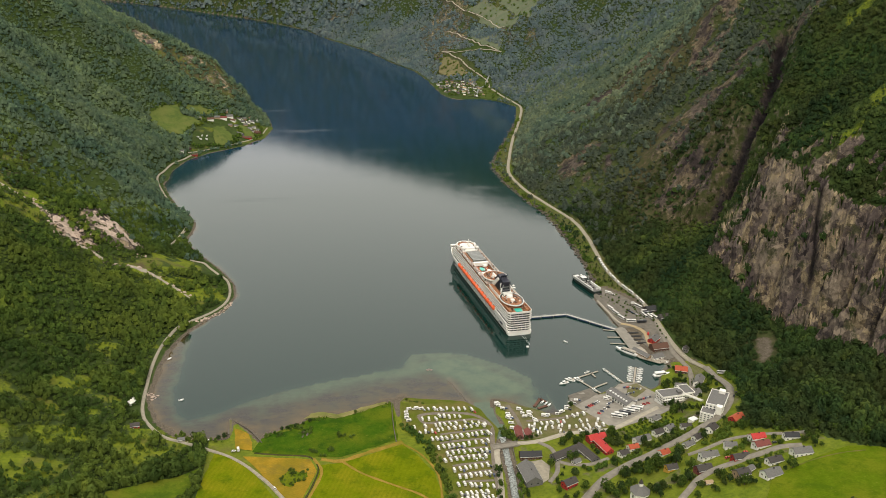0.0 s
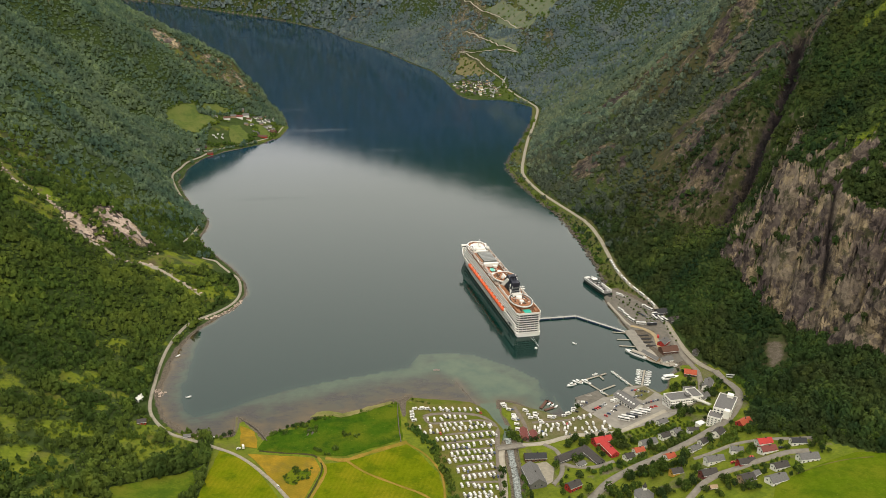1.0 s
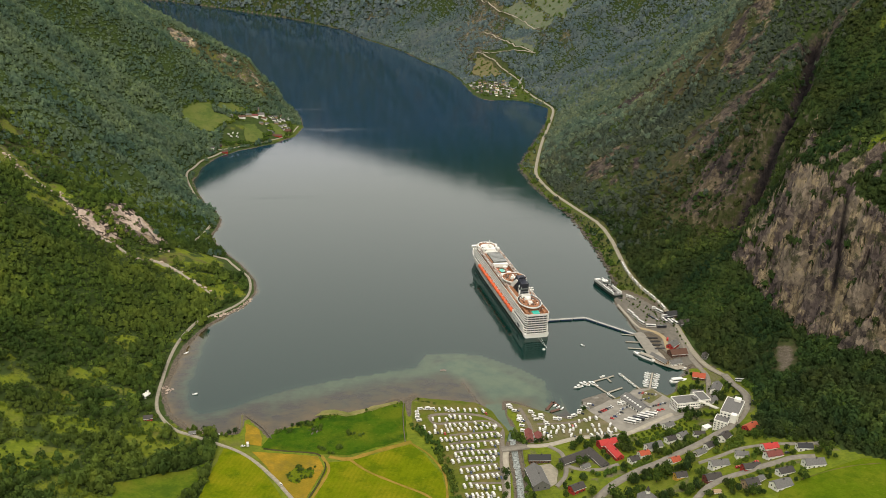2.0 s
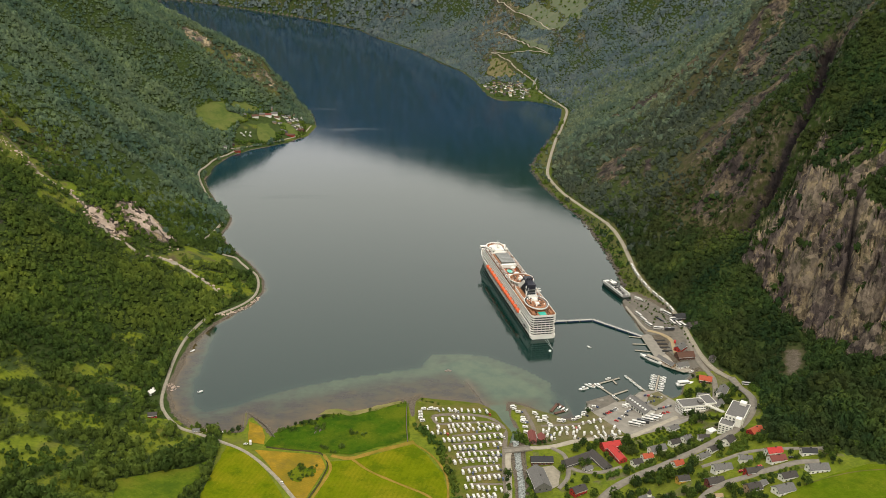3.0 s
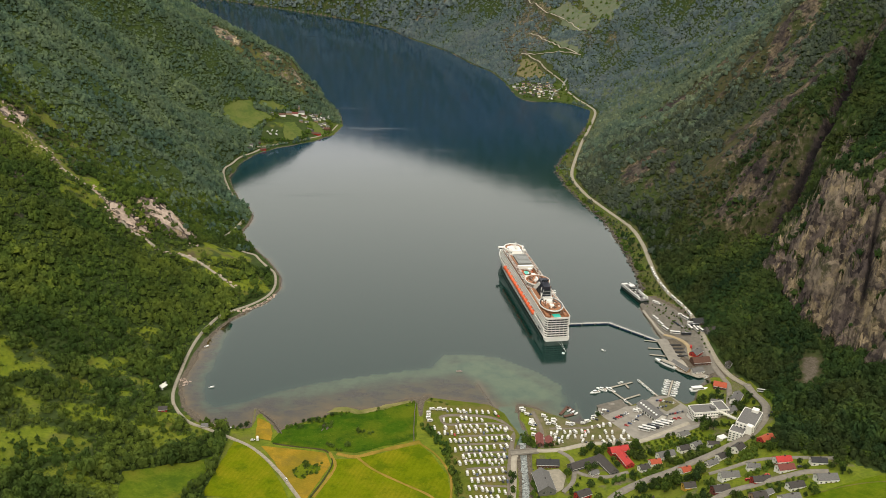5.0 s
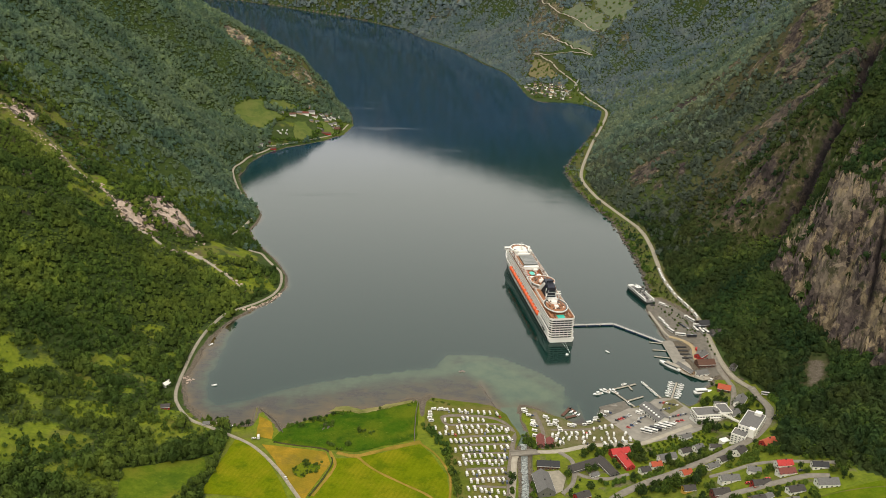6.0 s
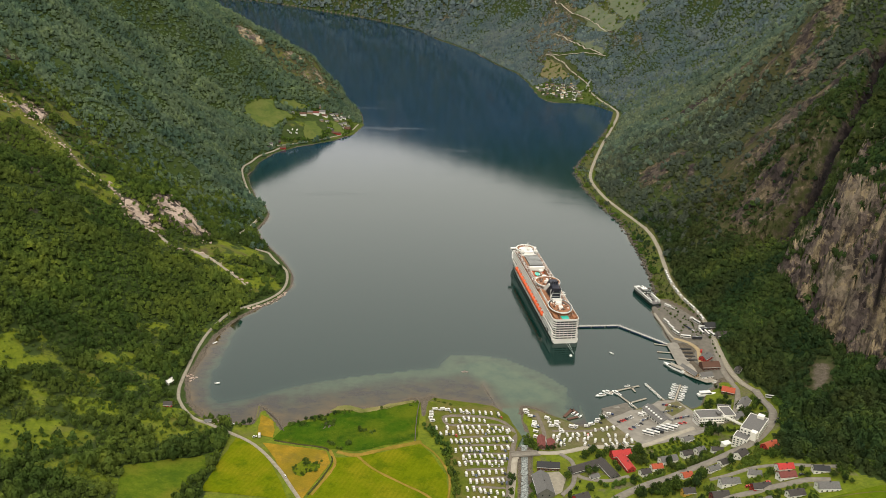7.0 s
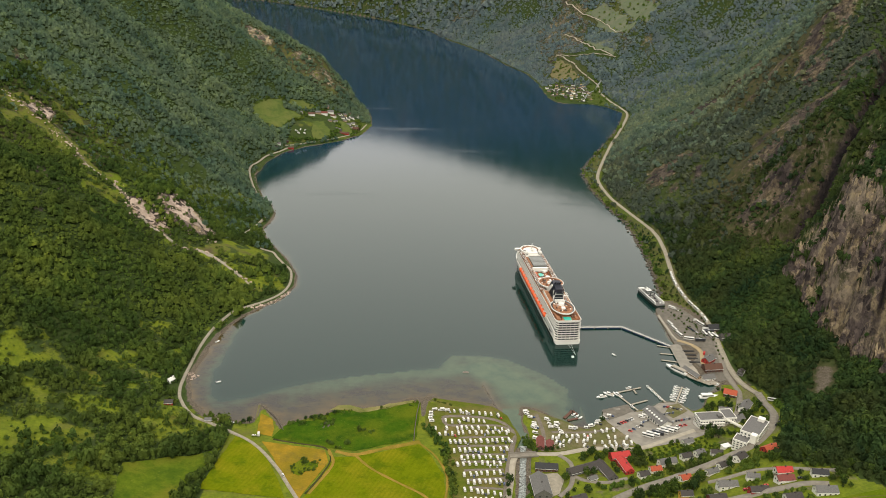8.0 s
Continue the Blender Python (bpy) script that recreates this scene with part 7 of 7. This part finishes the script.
# queue on the shore road
queue = spline(ROAD_EAST, 2.0)
queue = queue[(queue[:, 1] > 1000) & (queue[:, 1] < 1175)]
s = 0
while s < len(queue) - 6:
    a, b = queue[s], queue[s + 4]
    ob = r.choice((COACHES[0], COACHES[0], COACHES[0], COACHES[1], CAMPER))
    d = (b - a) / np.linalg.norm(b - a)
    park(ob, *((a + b) / 2 + np.array((-d[1], d[0])) * 2.2), heading(a, b), .75)
    s += r.choice((7, 8, 8, 9))
for x, y, turn, ob in ((284.5, 990, -72, COACHES[0]), (286.5, 976, -72, COACHES[0]), (289, 962, -68, COACHES[0]), (298, 951, -10, COACHES[0]), (311, 948, 2, COACHES[2]), (323, 993, -62, COACHES[0]),
                       (327, 978, 10, COACHES[0]), (328, 972, 10, COACHES[2]), (321, 966, -80, COACHES[0]), (327, 962, -80, COACHES[0]), (332, 961, -70, COACHES[0]), (320, 1003, 0, CAMPER), (306, 982, -60, CARS[3]), (307.5, 979, -60, CARS[3]),
                       (309, 976, -60, CARS[5]), (310.5, 973, -60, CARS[3]), (312, 970, -60, CARS[1]), (297, 1040, -40, CAMPER), (300, 1037, -40, CAMPER), (303, 1033, -40, CARS[0]), (343, 792, 108, COACHES[0]), (317, 905, -70, CARS[1]), (319, 889, -70, CARS[3]),
                       (-133, 649, 120, CARS[0]), (-168, 714, 100, CAMPER), (-172, 712, 20, CARS[0]), (252, 676, 20, CARS[3]), (247, 588, 10, CARS[2]), (262, 587, 5, CARS[2]), (225, 590, 20, CARS[1]), (289, 590, 5, CARS[3]), (318, 716, 60, CARS[3]), (323, 722, 60, CARS[3]), (-198, 734, 20, CARS[0])):
    park(ob, x, y, turn, .75)
for x, y in ((-320, 1828), (-312, 1839), (-303, 1844), (-314, 1824), (-303, 1832), (-238, 1976), (-230, 1976), (-224, 1990), (-216, 1989), (-209, 2015)):
    park(r.choice((CAMPER, CARAVANS[1])), x, y, r.uniform(0, 180), .6)
for k in range(34):
    x, y = r.uniform(280, 395), r.uniform(2390, 2560)
    if sample(SHORE_D, np.array([x]), np.array([y]))[0] > 8:
        park(r.choice((CAMPER, CARAVANS[1])), x, y, r.uniform(0, 180), .6)
for ob in CARAVANS + [CAMPER] + CARS + COACHES:
    for o in (*ob.children_recursive, ob):
        bpy.data.objects.remove(o)
truck = thing("fire_engine", pose(307, 915, ground_z(307, 915) + .6, 0, 0, 70), "bright red van parked on the quay", "van")
part("body", box(bmesh.new(), -3, 1.4, -1.1, 1.1, .5, 3.0, .1), PAINT["scarlet"], truck)
part("cab", box(bmesh.new(), 1.4, 3.0, -1.05, 1.05, .5, 2.4, .15), PAINT["scarlet"], truck)
wheels(truck, (-1.6, 2.0), 2.1, .4)

# ---- river, bridge, shore stones ----
river = ribbon("river", [(71, 580), (73, 610), (77, 645), (81, 690), (83, 715)], 5.6, MAT_WHITEWATER, .35, "shallow mountain river with white rapids", "river", .2, .3)
bz = max(ground_z(68, 697), ground_z(96, 702)) + .6
bridge = thing("road_bridge", pose(69, 696, bz, 0, 0, 9), "low grey concrete road bridge over the river", "bridge")
part("deck", box(bmesh.new(), 0, 27, -3.6, 3.6, -.7, .1), MAT_ASPHALT, bridge)
for s in (-1, 1):
    part("parapet", box(bmesh.new(), 0, 27, s * 3.5 - .15, s * 3.5 + .15, .1, 1.1), MAT_PAVING, bridge)
    part("abutment", box(bmesh.new(), 13 + s * 8 - 1, 13 + s * 8 + 1, -3.4, 3.4, -5, -.7), MAT_DRYSTONE, bridge)


def stones(name, places, low, high, seed, material, label):
    """Loose angular stones, sunk a little into the ground."""
    shapes, tris = lump_shapes(10, seed)
    rng = np.random.default_rng(seed)
    n = len(places)
    size = low + (high - low) * rng.uniform(0, 1, n) ** 2
    s = shapes[rng.integers(0, 10, n)] * size[:, None, None] * rng.uniform(.6, 1.2, (n, 1, 3)) * (1, 1, .7)
    base = np.array([(x, y, max(ground_z(x, y), -.2)) for x, y in places])
    co = (s + base[:, None]).reshape(-1, 3)
    t = (tris[None] + (np.arange(n) * s.shape[1])[:, None, None]).reshape(-1, 3)
    return tagged(fast_mesh(name, co, t, material), label, "stones", kind="stuff")


rng = np.random.default_rng(8)
rim = []
for line in (SHORE_LEFT[:34], SHORE_RIGHT[:21]):
    p = spline(line, 2.2)
    for q in p:
        for _ in range(2):
            if rng.uniform() < .6:
                rim.append(q + rng.normal(0, 1.7, 2))
east = [tuple(p + rng.normal(0, 2.4, 2)) for p in spline(SHORE_RIGHT[:16], 1.6) if p[1] > 1060]
stones("shore_boulders", east, .8, 4.0, 14, MAT_DRYSTONE, "dark boulders along the water below the shore road")
stones("shore_stones", rim, .35, 1.5, 3, MAT_DRYSTONE, "grey-brown boulders lining the shore")
bed = [(71 + (y - 580) * .09 + rng.normal(0, 2.8), y) for y in rng.uniform(582, 712, 230)]
stones("river_stones", bed, .4, 1.3, 4, MAT_DRYSTONE, "wet boulders in the river")
slide = []
for poly, n in ((SLAB_A, 90), (SLAB_B, 110), (SLAB_C, 50)):
    xs, ys = [p[0] for p in poly], [p[1] for p in poly]
    for x, y in zip(rng.uniform(min(xs) - 4, max(xs) + 4, n), rng.uniform(min(ys) - 4, max(ys) + 4, n)):
        slide.append((x, y))
line = spline(STREAM[3:], 3)
slide += [tuple(q + rng.normal(0, 2.2, 2)) for q in line for _ in range(2) if rng.uniform() < .7]
slide += [tuple(p + rng.normal(0, 6, 2)) for p in spline([(-628, 1238), (-600, 1212), (-560, 1208), (-520, 1180), (-480, 1158), (-440, 1132)], 2.5) for _ in range(2) if value_noise(np.array([p[0] / 21]), np.array([p[1] / 21]), 81)[0] > -.1]
stones("slide_boulders", slide, .8, 3.2, 5, MAT_STONE, "pale boulders strewn down the slide path")
for poly, label in ((SLAB_A, "bare pale rock slab on the hillside"), (SLAB_B, "pinkish bare rock slab on the hillside"), (SLAB_C, "pale rock outcrop high on the hillside")):
    c = (sum(p[0] for p in poly) / len(poly), sum(p[1] for p in poly) / len(poly))
    draped("rock_slab", [(c[0] + (x - c[0]) * .86, c[1] + (y - c[1]) * .68) for x, y in poly], MAT_STONE, .5, 2.5, label, "rock", 7, 1.3)
pale = [tuple(p + rng.normal(0, 1.6, 2)) for p in spline([(-237, 996), (-220, 1010), (-206, 1029), (-198, 1052)], .7)] + [(-262 + rng.normal(0, 3), 826 + rng.normal(0, 4)) for _ in range(40)] + [(-214 + rng.normal(0, 5), 741 + rng.normal(0, 3)) for _ in range(35)]
stones("pale_shore_rock", pale, .6, 2.2, 9, MAT_STONE, "pale rocks on the point by the shore road")
stones("islet", [(30.5 + rng.normal(0, 1.9), 856.5 + rng.normal(0, 1.1)) for _ in range(34)], .7, 1.9, 15, MAT_PLAINROCK, "small islet of grey stones in the shallows")
bank = [tuple(p + rng.normal(0, .8, 2)) for p in spline([(70, 748), (61, 781), (55, 806), (47, 831)], .9) for _ in range(2 if p[1] < 800 else 1)]
stones("river_bank_stones", bank, .5, 1.3, 16, MAT_DRYSTONE, "low line of stones that guides the river out")
mound = [(-107 + rng.normal(0, 3.2), 738 + rng.normal(0, 2.4)) for _ in range(26)]
stones("rock_mound", mound, .8, 2.6, 12, MAT_DRYSTONE, "grey rocky mound overgrown with bushes in the meadow")
draped("beach", [(-108, 766), (-101, 775), (-88, 778), (-76, 771), (-60, 777), (-40, 786), (-24, 792), (-22, 786), (-40, 777), (-60, 767), (-76, 762), (-90, 766)], MAT_SHOREGRASS, .45, 3, "narrow pale strip of dry grass above the tideline", "beach", 2)
groyne = thing("groyne", pose(-177, 743, 0, 0, 0, 94), "narrow stone groyne with a pale grass top", "groyne")
part("stone_bank", prism(bmesh.new(), [(0, -2.6), (30, -1.6), (33, 0), (30, 1.6), (0, 2.6)], -2, 1.7, .12), MAT_DRYSTONE, groyne)
part("grass_top", box(bmesh.new(), 0, 27, -1, 1, 1.6, 1.9), MAT_TRODDEN, groyne)


def stone_wall(line, label):
    ob = thing("stone_wall", pose(*line[0], 0), label, "wall")
    for a, b in zip(line, line[1:]):
        za, zb = ground_z(*a), ground_z(*b)
        d = (Vector(b) - Vector(a)).normalized()
        nrm = Vector((-d.y, d.x)) * .45
        bm = bmesh.new()
        loft(bm, [[(q[0] + s * nrm.x - line[0][0], q[1] + s * nrm.y - line[0][1], z + dz) for s, dz in ((-1, -1), (1, -1), (.7, 1.2), (-.7, 1.2))] for q, z in ((a, za), (b, zb))])
        part("wall_run", bm, MAT_DRYSTONE, ob)


stone_wall([(-18, 789), (-20, 765), (-21, 735), (-21, 712)], "pale dry stone wall beside the meadow ditch")
stone_wall([(92, 725), (88, 690), (84, 650), (80, 612)], "grey stone wall along the river bank")
stone_wall([(-147, 726), (-156, 745), (-166, 758), (-174, 766)], "grey stone wall round the hay point")

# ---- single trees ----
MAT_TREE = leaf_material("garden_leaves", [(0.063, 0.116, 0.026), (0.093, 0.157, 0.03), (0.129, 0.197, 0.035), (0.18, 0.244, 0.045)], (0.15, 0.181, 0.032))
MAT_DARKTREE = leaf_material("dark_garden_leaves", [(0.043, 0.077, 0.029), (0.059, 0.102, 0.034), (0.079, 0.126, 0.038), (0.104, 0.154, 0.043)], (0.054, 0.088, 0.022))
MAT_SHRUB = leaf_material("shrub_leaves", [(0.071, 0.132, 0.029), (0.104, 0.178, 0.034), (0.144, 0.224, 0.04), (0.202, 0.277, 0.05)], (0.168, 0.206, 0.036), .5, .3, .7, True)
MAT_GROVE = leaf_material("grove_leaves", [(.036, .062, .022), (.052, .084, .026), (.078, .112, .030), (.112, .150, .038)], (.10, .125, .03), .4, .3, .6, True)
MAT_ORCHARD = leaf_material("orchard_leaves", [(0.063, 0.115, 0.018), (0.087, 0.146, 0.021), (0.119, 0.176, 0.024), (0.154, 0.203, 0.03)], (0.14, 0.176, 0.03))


def tree_kind(seed, tall, wide, material, name="tree", label="", group="trees of the village"):
    q = random.Random(seed)
    ob = thing(name, pose(0, 0, -80), label, "tree" if name == "tree" else "bush", group)
    bm = tube(bmesh.new(), (0, 0, -.5), (0, 0, tall * .45), tall * .035, tall * .02, 7)
    for k in range(4):
        a = 1.57 * k + q.uniform(-.5, .5)
        tube(bm, (0, 0, tall * (.22 + .05 * k)), (wide * .55 * math.cos(a), wide * .55 * math.sin(a), tall * (.5 + .06 * k)), tall * .016, tall * .006, 5)
    part("trunk", bm, MAT_BARK, ob)
    shapes, lean, tris = crown_shapes(110 if name == "tree" else 60, 1, seed)
    crown = fast_mesh("crown", shapes[0] * (wide, wide, tall * .52) + (0, 0, tall * .42), tris, material)
    crown.data.attributes.new("custom_normal", "FLOAT_VECTOR", "POINT").data.foreach_set("vector", lean[0].astype(np.float32).ravel())
    crown.parent = ob
    return ob


KINDS = [tree_kind(1, 9, 3.6, MAT_TREE, label="broad green garden tree with a rounded crown"), tree_kind(2, 11, 3.4, MAT_DARKTREE, label="tall dark green tree by the houses"),
         tree_kind(3, 7, 2.8, MAT_TREE, label="small green garden tree"), tree_kind(4, 6, 3.0, MAT_DARKTREE, label="low dark bushy tree"), tree_kind(6, 10, 4.4, MAT_TREE, label="wide spreading green tree")]
BUSH = tree_kind(5, 2.6, 1.7, MAT_ORCHARD, "fruit_bush", "low bright green fruit bush in the orchard rows", "orchard rows")
ALL_HOUSES = HOUSES_CENTRE + HOUSES_LANE + HOUSES_HILL + HOUSES_TERRACE + HOUSES_QUAY
OPEN_GROUND = [FIELD_CAMP, FIELD_EAST, PAVED_SQUARE, PAVED_FERRY, CAMP_EAST, FORECOURT, [(255, 725), (300, 660), (325, 690), (285, 780), (255, 770)]]
STREETS = [ROAD_MAIN, ROAD_HILL, ROAD_LOOP, ROAD_MOTEL, ROAD_UPPER, ROAD_UPPER_B, ROAD_HOTEL, ROAD_QUAY]


def free_spot(x, y, gap=3.5):
    for hx, hy, turn, L, W, *_ in ALL_HOUSES:
        a = radians(turn)
        u, v = (x - hx) * math.cos(a) + (y - hy) * math.sin(a), -(x - hx) * math.sin(a) + (y - hy) * math.cos(a)
        if abs(u) < L / 2 + gap and abs(v) < W / 2 + gap:
            return False
    ax, ay = np.array([x]), np.array([y])
    if any(in_poly(ax, ay, p)[0] for p in OPEN_GROUND) or any(line_distance(ax, ay, s)[0][0] < 5.5 for s in STREETS):
        return False
    return shore_distance(ax, ay)[0] > 3


q = random.Random(31)


def plant(x, y, kinds, low=.7, high=1.15):
    s = q.uniform(low, high)
    if ground_z(x, y) < .4:
        return
    ob = copy_thing(q.choice(kinds), pose(x, y, max(ground_z(x, y), .6), 0, 0, q.uniform(0, 360)))
    ob.scale = (s, s, s * q.uniform(.9, 1.15))


made = 0
while made < 185:
    x, y = q.uniform(112, 375), q.uniform(535, 800)
    dense = value_noise(np.array([x / 26]), np.array([y / 26]), 77)[0]
    if dense > q.uniform(-.35, .6) and free_spot(x, y) and x + .35 * (y - 560) < 400 and math.dist((x, y), (214, 638)) > 14:
        plant(x, y, KINDS, .6, 1.2)
        made += 1
# the tallest trees between the houses
for x, y in ((220, 624), (216, 619), (224, 629), (252, 641), (231, 697), (258, 722), (269, 723), (263, 727), (209, 671), (214, 612)):
    plant(x, y, KINDS[:2], 1.0, 1.35)
grove = []
while len(grove) < 230:
    x, y = q.uniform(112, 378), q.uniform(535, 800)
    dense = value_noise(np.array([x / 26]), np.array([y / 26]), 77)[0]
    if dense > q.uniform(-.2, .6) and free_spot(x, y, 2.5) and x + .35 * (y - 560) < 400 and math.dist((x, y), (214, 638)) > 14:
        grove.append((x, y, q.uniform(1.2, 3.6)))
for line in ([(268, 738), (280, 728), (285, 712), (277, 702)], [(299, 748), (309, 762), (306, 786)], [(258, 744), (264, 738)], [(318, 690), (326, 706), (331, 724)]):
    grove += [(p[0] + q.uniform(-3, 3), p[1] + q.uniform(-3, 3), q.uniform(1.3, 2.9)) for p in spline(line, 2.6)]
gx, gy, gr = (np.array(v) for v in zip(*grove))
forest("garden_trees", gx, gy, gr, 70, MAT_GROVE, "green garden trees and tall bushes between the houses", 73, .12)
HEDGES = [[(-10, 742), (-2, 722), (8, 697), (14, 665), (17, 632), (16, 605)], [(66, 768), (78, 742), (84, 728)], [(91, 722), (94, 706), (110, 706)], [(110, 708), (128, 708)], [(66, 660), (64, 640), (62, 615)],
          [(-128, 748), (-112, 752), (-98, 764)], [(87, 640), (84, 620)], [(-190, 742), (-183, 737)], [(292, 848), (302, 836), (306, 818), (300, 800), (290, 796)], [(258, 745), (268, 736), (262, 722)], [(305, 770), (322, 775), (330, 790)]]
for line in HEDGES:
    for p in spline(line, 5.0):
        if q.random() < (.2 if line[0] == (-10, 742) else .85):
            plant(p[0] + q.uniform(-2, 2), p[1] + q.uniform(-2, 2), KINDS[1:4] if line[0][1] > 690 else KINDS, .55, .95)
for p in spline([(289, 1040), (300, 1000), (312, 965)], 8) .tolist() + spline([(303, 1030), (314, 1000), (320, 960)], 9).tolist() + spline([(319, 1060), (327, 1010), (329, 960), (324, 905)], 9).tolist():
    plant(p[0] + q.uniform(-1.5, 1.5), p[1] + q.uniform(-2, 2), [KINDS[0], KINDS[2], KINDS[3]], .3, .6)
shrubs = [(-117 + (9 + 4 * math.sin(2 * a + 1)) * d * math.cos(a), 664 + (12 + 4 * math.cos(3 * a)) * d * math.sin(a), q.uniform(.5, 1.3)) for a, d in ((q.uniform(0, 6.28), 1 - .75 * q.random() ** 2) for _ in range(90))]
shrubs += [(-107 + q.uniform(-4, 4), 672 + q.uniform(-3, 3), q.uniform(.5, 1.1)) for _ in range(14)]
shrubs += [(q.uniform(284, 318), q.uniform(955, 1040), q.uniform(.7, 1.5)) for _ in range(30)]
for p in spline(SHORE_RIGHT[:16], 4):
    if p[1] > 1060:
        thick = value_noise(np.array([p[1] / 17]), np.array([.5]), 33)[0]
        shrubs += [(p[0] + q.uniform(0, 9), p[1] + q.uniform(-3, 3), q.uniform(1.0, 2.4 + 1.6 * (thick > .2))) for _ in range(1 + (thick > 0)) if q.random() < .6]
for p in spline([(-100, 768), (-72, 770), (-45, 781), (-20, 790)], 2.5):
    if value_noise(np.array([p[0] / 9]), np.array([.5]), 35)[0] > .1:
        shrubs += [(p[0] + q.uniform(-2, 2), p[1] - q.uniform(3, 9), q.uniform(.5, 1.6)) for _ in range(2)]
for cx, cy, w, n in ((-107, 740, 7, 26), (-142, 738, 5, 14), (-132, 737, 5, 12), (-122, 748, 5, 16), (-114, 749, 5, 16), (-100, 703, 3, 9), (-84, 705, 3.5, 12), (-90, 697, 3, 6), (-72, 729, 5, 8), (-64, 725, 4, 5)):
    shrubs += [(cx + q.gauss(0, w * .5), cy + q.gauss(0, w * .4), q.uniform(.6, 2.0)) for _ in range(n)]
for poly in GLADES:
    cx, cy = sum(v[0] for v in poly) / len(poly), sum(v[1] for v in poly) / len(poly)
    for _ in range(9):
        bx, by = cx + q.uniform(-32, 32), cy + q.uniform(-24, 24)
        shrubs += [(bx + q.gauss(0, 4), by + q.gauss(0, 3), q.uniform(.5, 2.2)) for _ in range(9)]
for p in spline([(-4, 794), (6, 790), (14, 787)], 2):
    shrubs.append((p[0] + q.uniform(-2, 2), p[1] - q.uniform(0, 4), q.uniform(.8, 1.6)))
for p in spline([(-230, 748), (-205, 743), (-186, 739)], 2):
    shrubs.append((p[0] + q.uniform(-2, 2), p[1] - q.uniform(1, 8), q.uniform(.8, 2.0)))
for line, w, n in (([(-10, 742), (-2, 722), (8, 697), (14, 665), (17, 632), (16, 605)], 4, 4), ([(86, 735), (88, 715), (95, 706), (112, 706)], 3, 3), ([(66, 668), (63, 640), (61, 612)], 2.5, 3), ([(86, 660), (83, 640), (79, 612)], 2.5, 3),
                   ([(178, 628), (196, 622), (210, 612)], 5, 2), ([(150, 640), (165, 650), (185, 650)], 5, 4), ([(200, 690), (222, 700), (245, 704)], 4, 4), ([(255, 660), (275, 655), (290, 640)], 6, 6), ([(262, 700), (275, 715), (262, 735)], 5, 5),
                   ([(225, 655), (245, 668), (268, 672)], 4, 4), ([(265, 575), (285, 577), (300, 580)], 4, 3), ([(205, 575), (215, 590), (228, 600)], 5, 4), ([(300, 800), (318, 790), (330, 800)], 6, 5), ([(318, 620), (300, 632), (286, 650)], 6, 6), ([(250, 625), (270, 635)], 5, 5), ([(316, 694), (329, 722), (339, 752), (344, 785)], 2.5, 6), ([(300, 672), (308, 684), (318, 700)], 3, 5), ([(262, 640), (278, 646), (290, 668)], 5, 6), ([(300, 612), (318, 602), (330, 590)], 4, 5), ([(238, 612), (246, 598), (270, 600)], 3, 3), ([(228, 668), (246, 676), (262, 680)], 4, 4), ([(190, 652), (205, 660), (222, 668)], 4, 4), ([(240, 565), (262, 566), (286, 572)], 3, 3)):
    for p in spline(line, 2.4):
        shrubs += [(p[0] + q.uniform(-w, w), p[1] + q.uniform(-w, w), q.uniform(.9, 2.6)) for _ in range(n) if q.random() < .6]
shrubs = [v for v in shrubs if v[1] > 800 or v[0] < 60 or all(line_distance(np.array([v[0]]), np.array([v[1]]), s)[0][0] > 4.5 for s in STREETS)]
for line in ([(-425, 1884), (-396, 1926), (-362, 1952)], [(-341, 1819), (-336, 1864), (-316, 1911)], [(-332, 1940), (-318, 1925), (-300, 1928)], [(-290, 1822), (-262, 1830), (-246, 1870)], [(-252, 1870), (-238, 1900), (-250, 1950)], [(-330, 1795), (-300, 1812), (-285, 1825)],
             [(-355, 1780), (-330, 1800)], [(-310, 1958), (-280, 1975), (-240, 1985)], [(-205, 1892), (-200, 1940), (-205, 2000)]):
    for p in spline(line, 4):
        shrubs += [(p[0] + q.gauss(0, 3), p[1] + q.gauss(0, 4), q.uniform(1.2, 3.6)) for _ in range(2)]
shrubs += [(x, y, q.uniform(1.5, 4)) for x, y in ((q.uniform(268, 430), q.uniform(2330, 2620)) for _ in range(170)) if shore_distance(np.array([x]), np.array([y]))[0] > 6]
for poly in (FAR_FIELD_A, FAR_FIELD_B, FAR_FIELD_HAY):
    for k in range(26):
        a, b = q.choice(poly), q.choice(poly)
        t = q.random()
        shrubs += [(a[0] + (b[0] - a[0]) * t + q.gauss(0, 12), a[1] + (b[1] - a[1]) * t + q.gauss(0, 14), q.uniform(1.5, 4.5)) for _ in range(3)]
shrubs = [v for v in shrubs if not (110 < v[0] < 380 and v[1] < 800) or free_spot(v[0], v[1], v[2] * .6)]
sx, sy, sr = (np.array(v) for v in zip(*shrubs))
forest("shrubs", sx, sy, sr, 26, MAT_SHRUB, "low green shrubs along the banks and in the hay field", 71, .4)
for k in range(6):
    for j in range(14):
        x, y = 182 + 5.4 * j + q.uniform(-1, 1) + 1.6 * k, 702 - 5.2 * k + 1.6 * j + q.uniform(-1, 1)
        if free_spot(x, y, 1.5):
            plant(x, y, [BUSH], .7, 1.2)
for ob in KINDS + [BUSH]:
    for o in (*ob.children_recursive, ob):
        bpy.data.objects.remove(o)
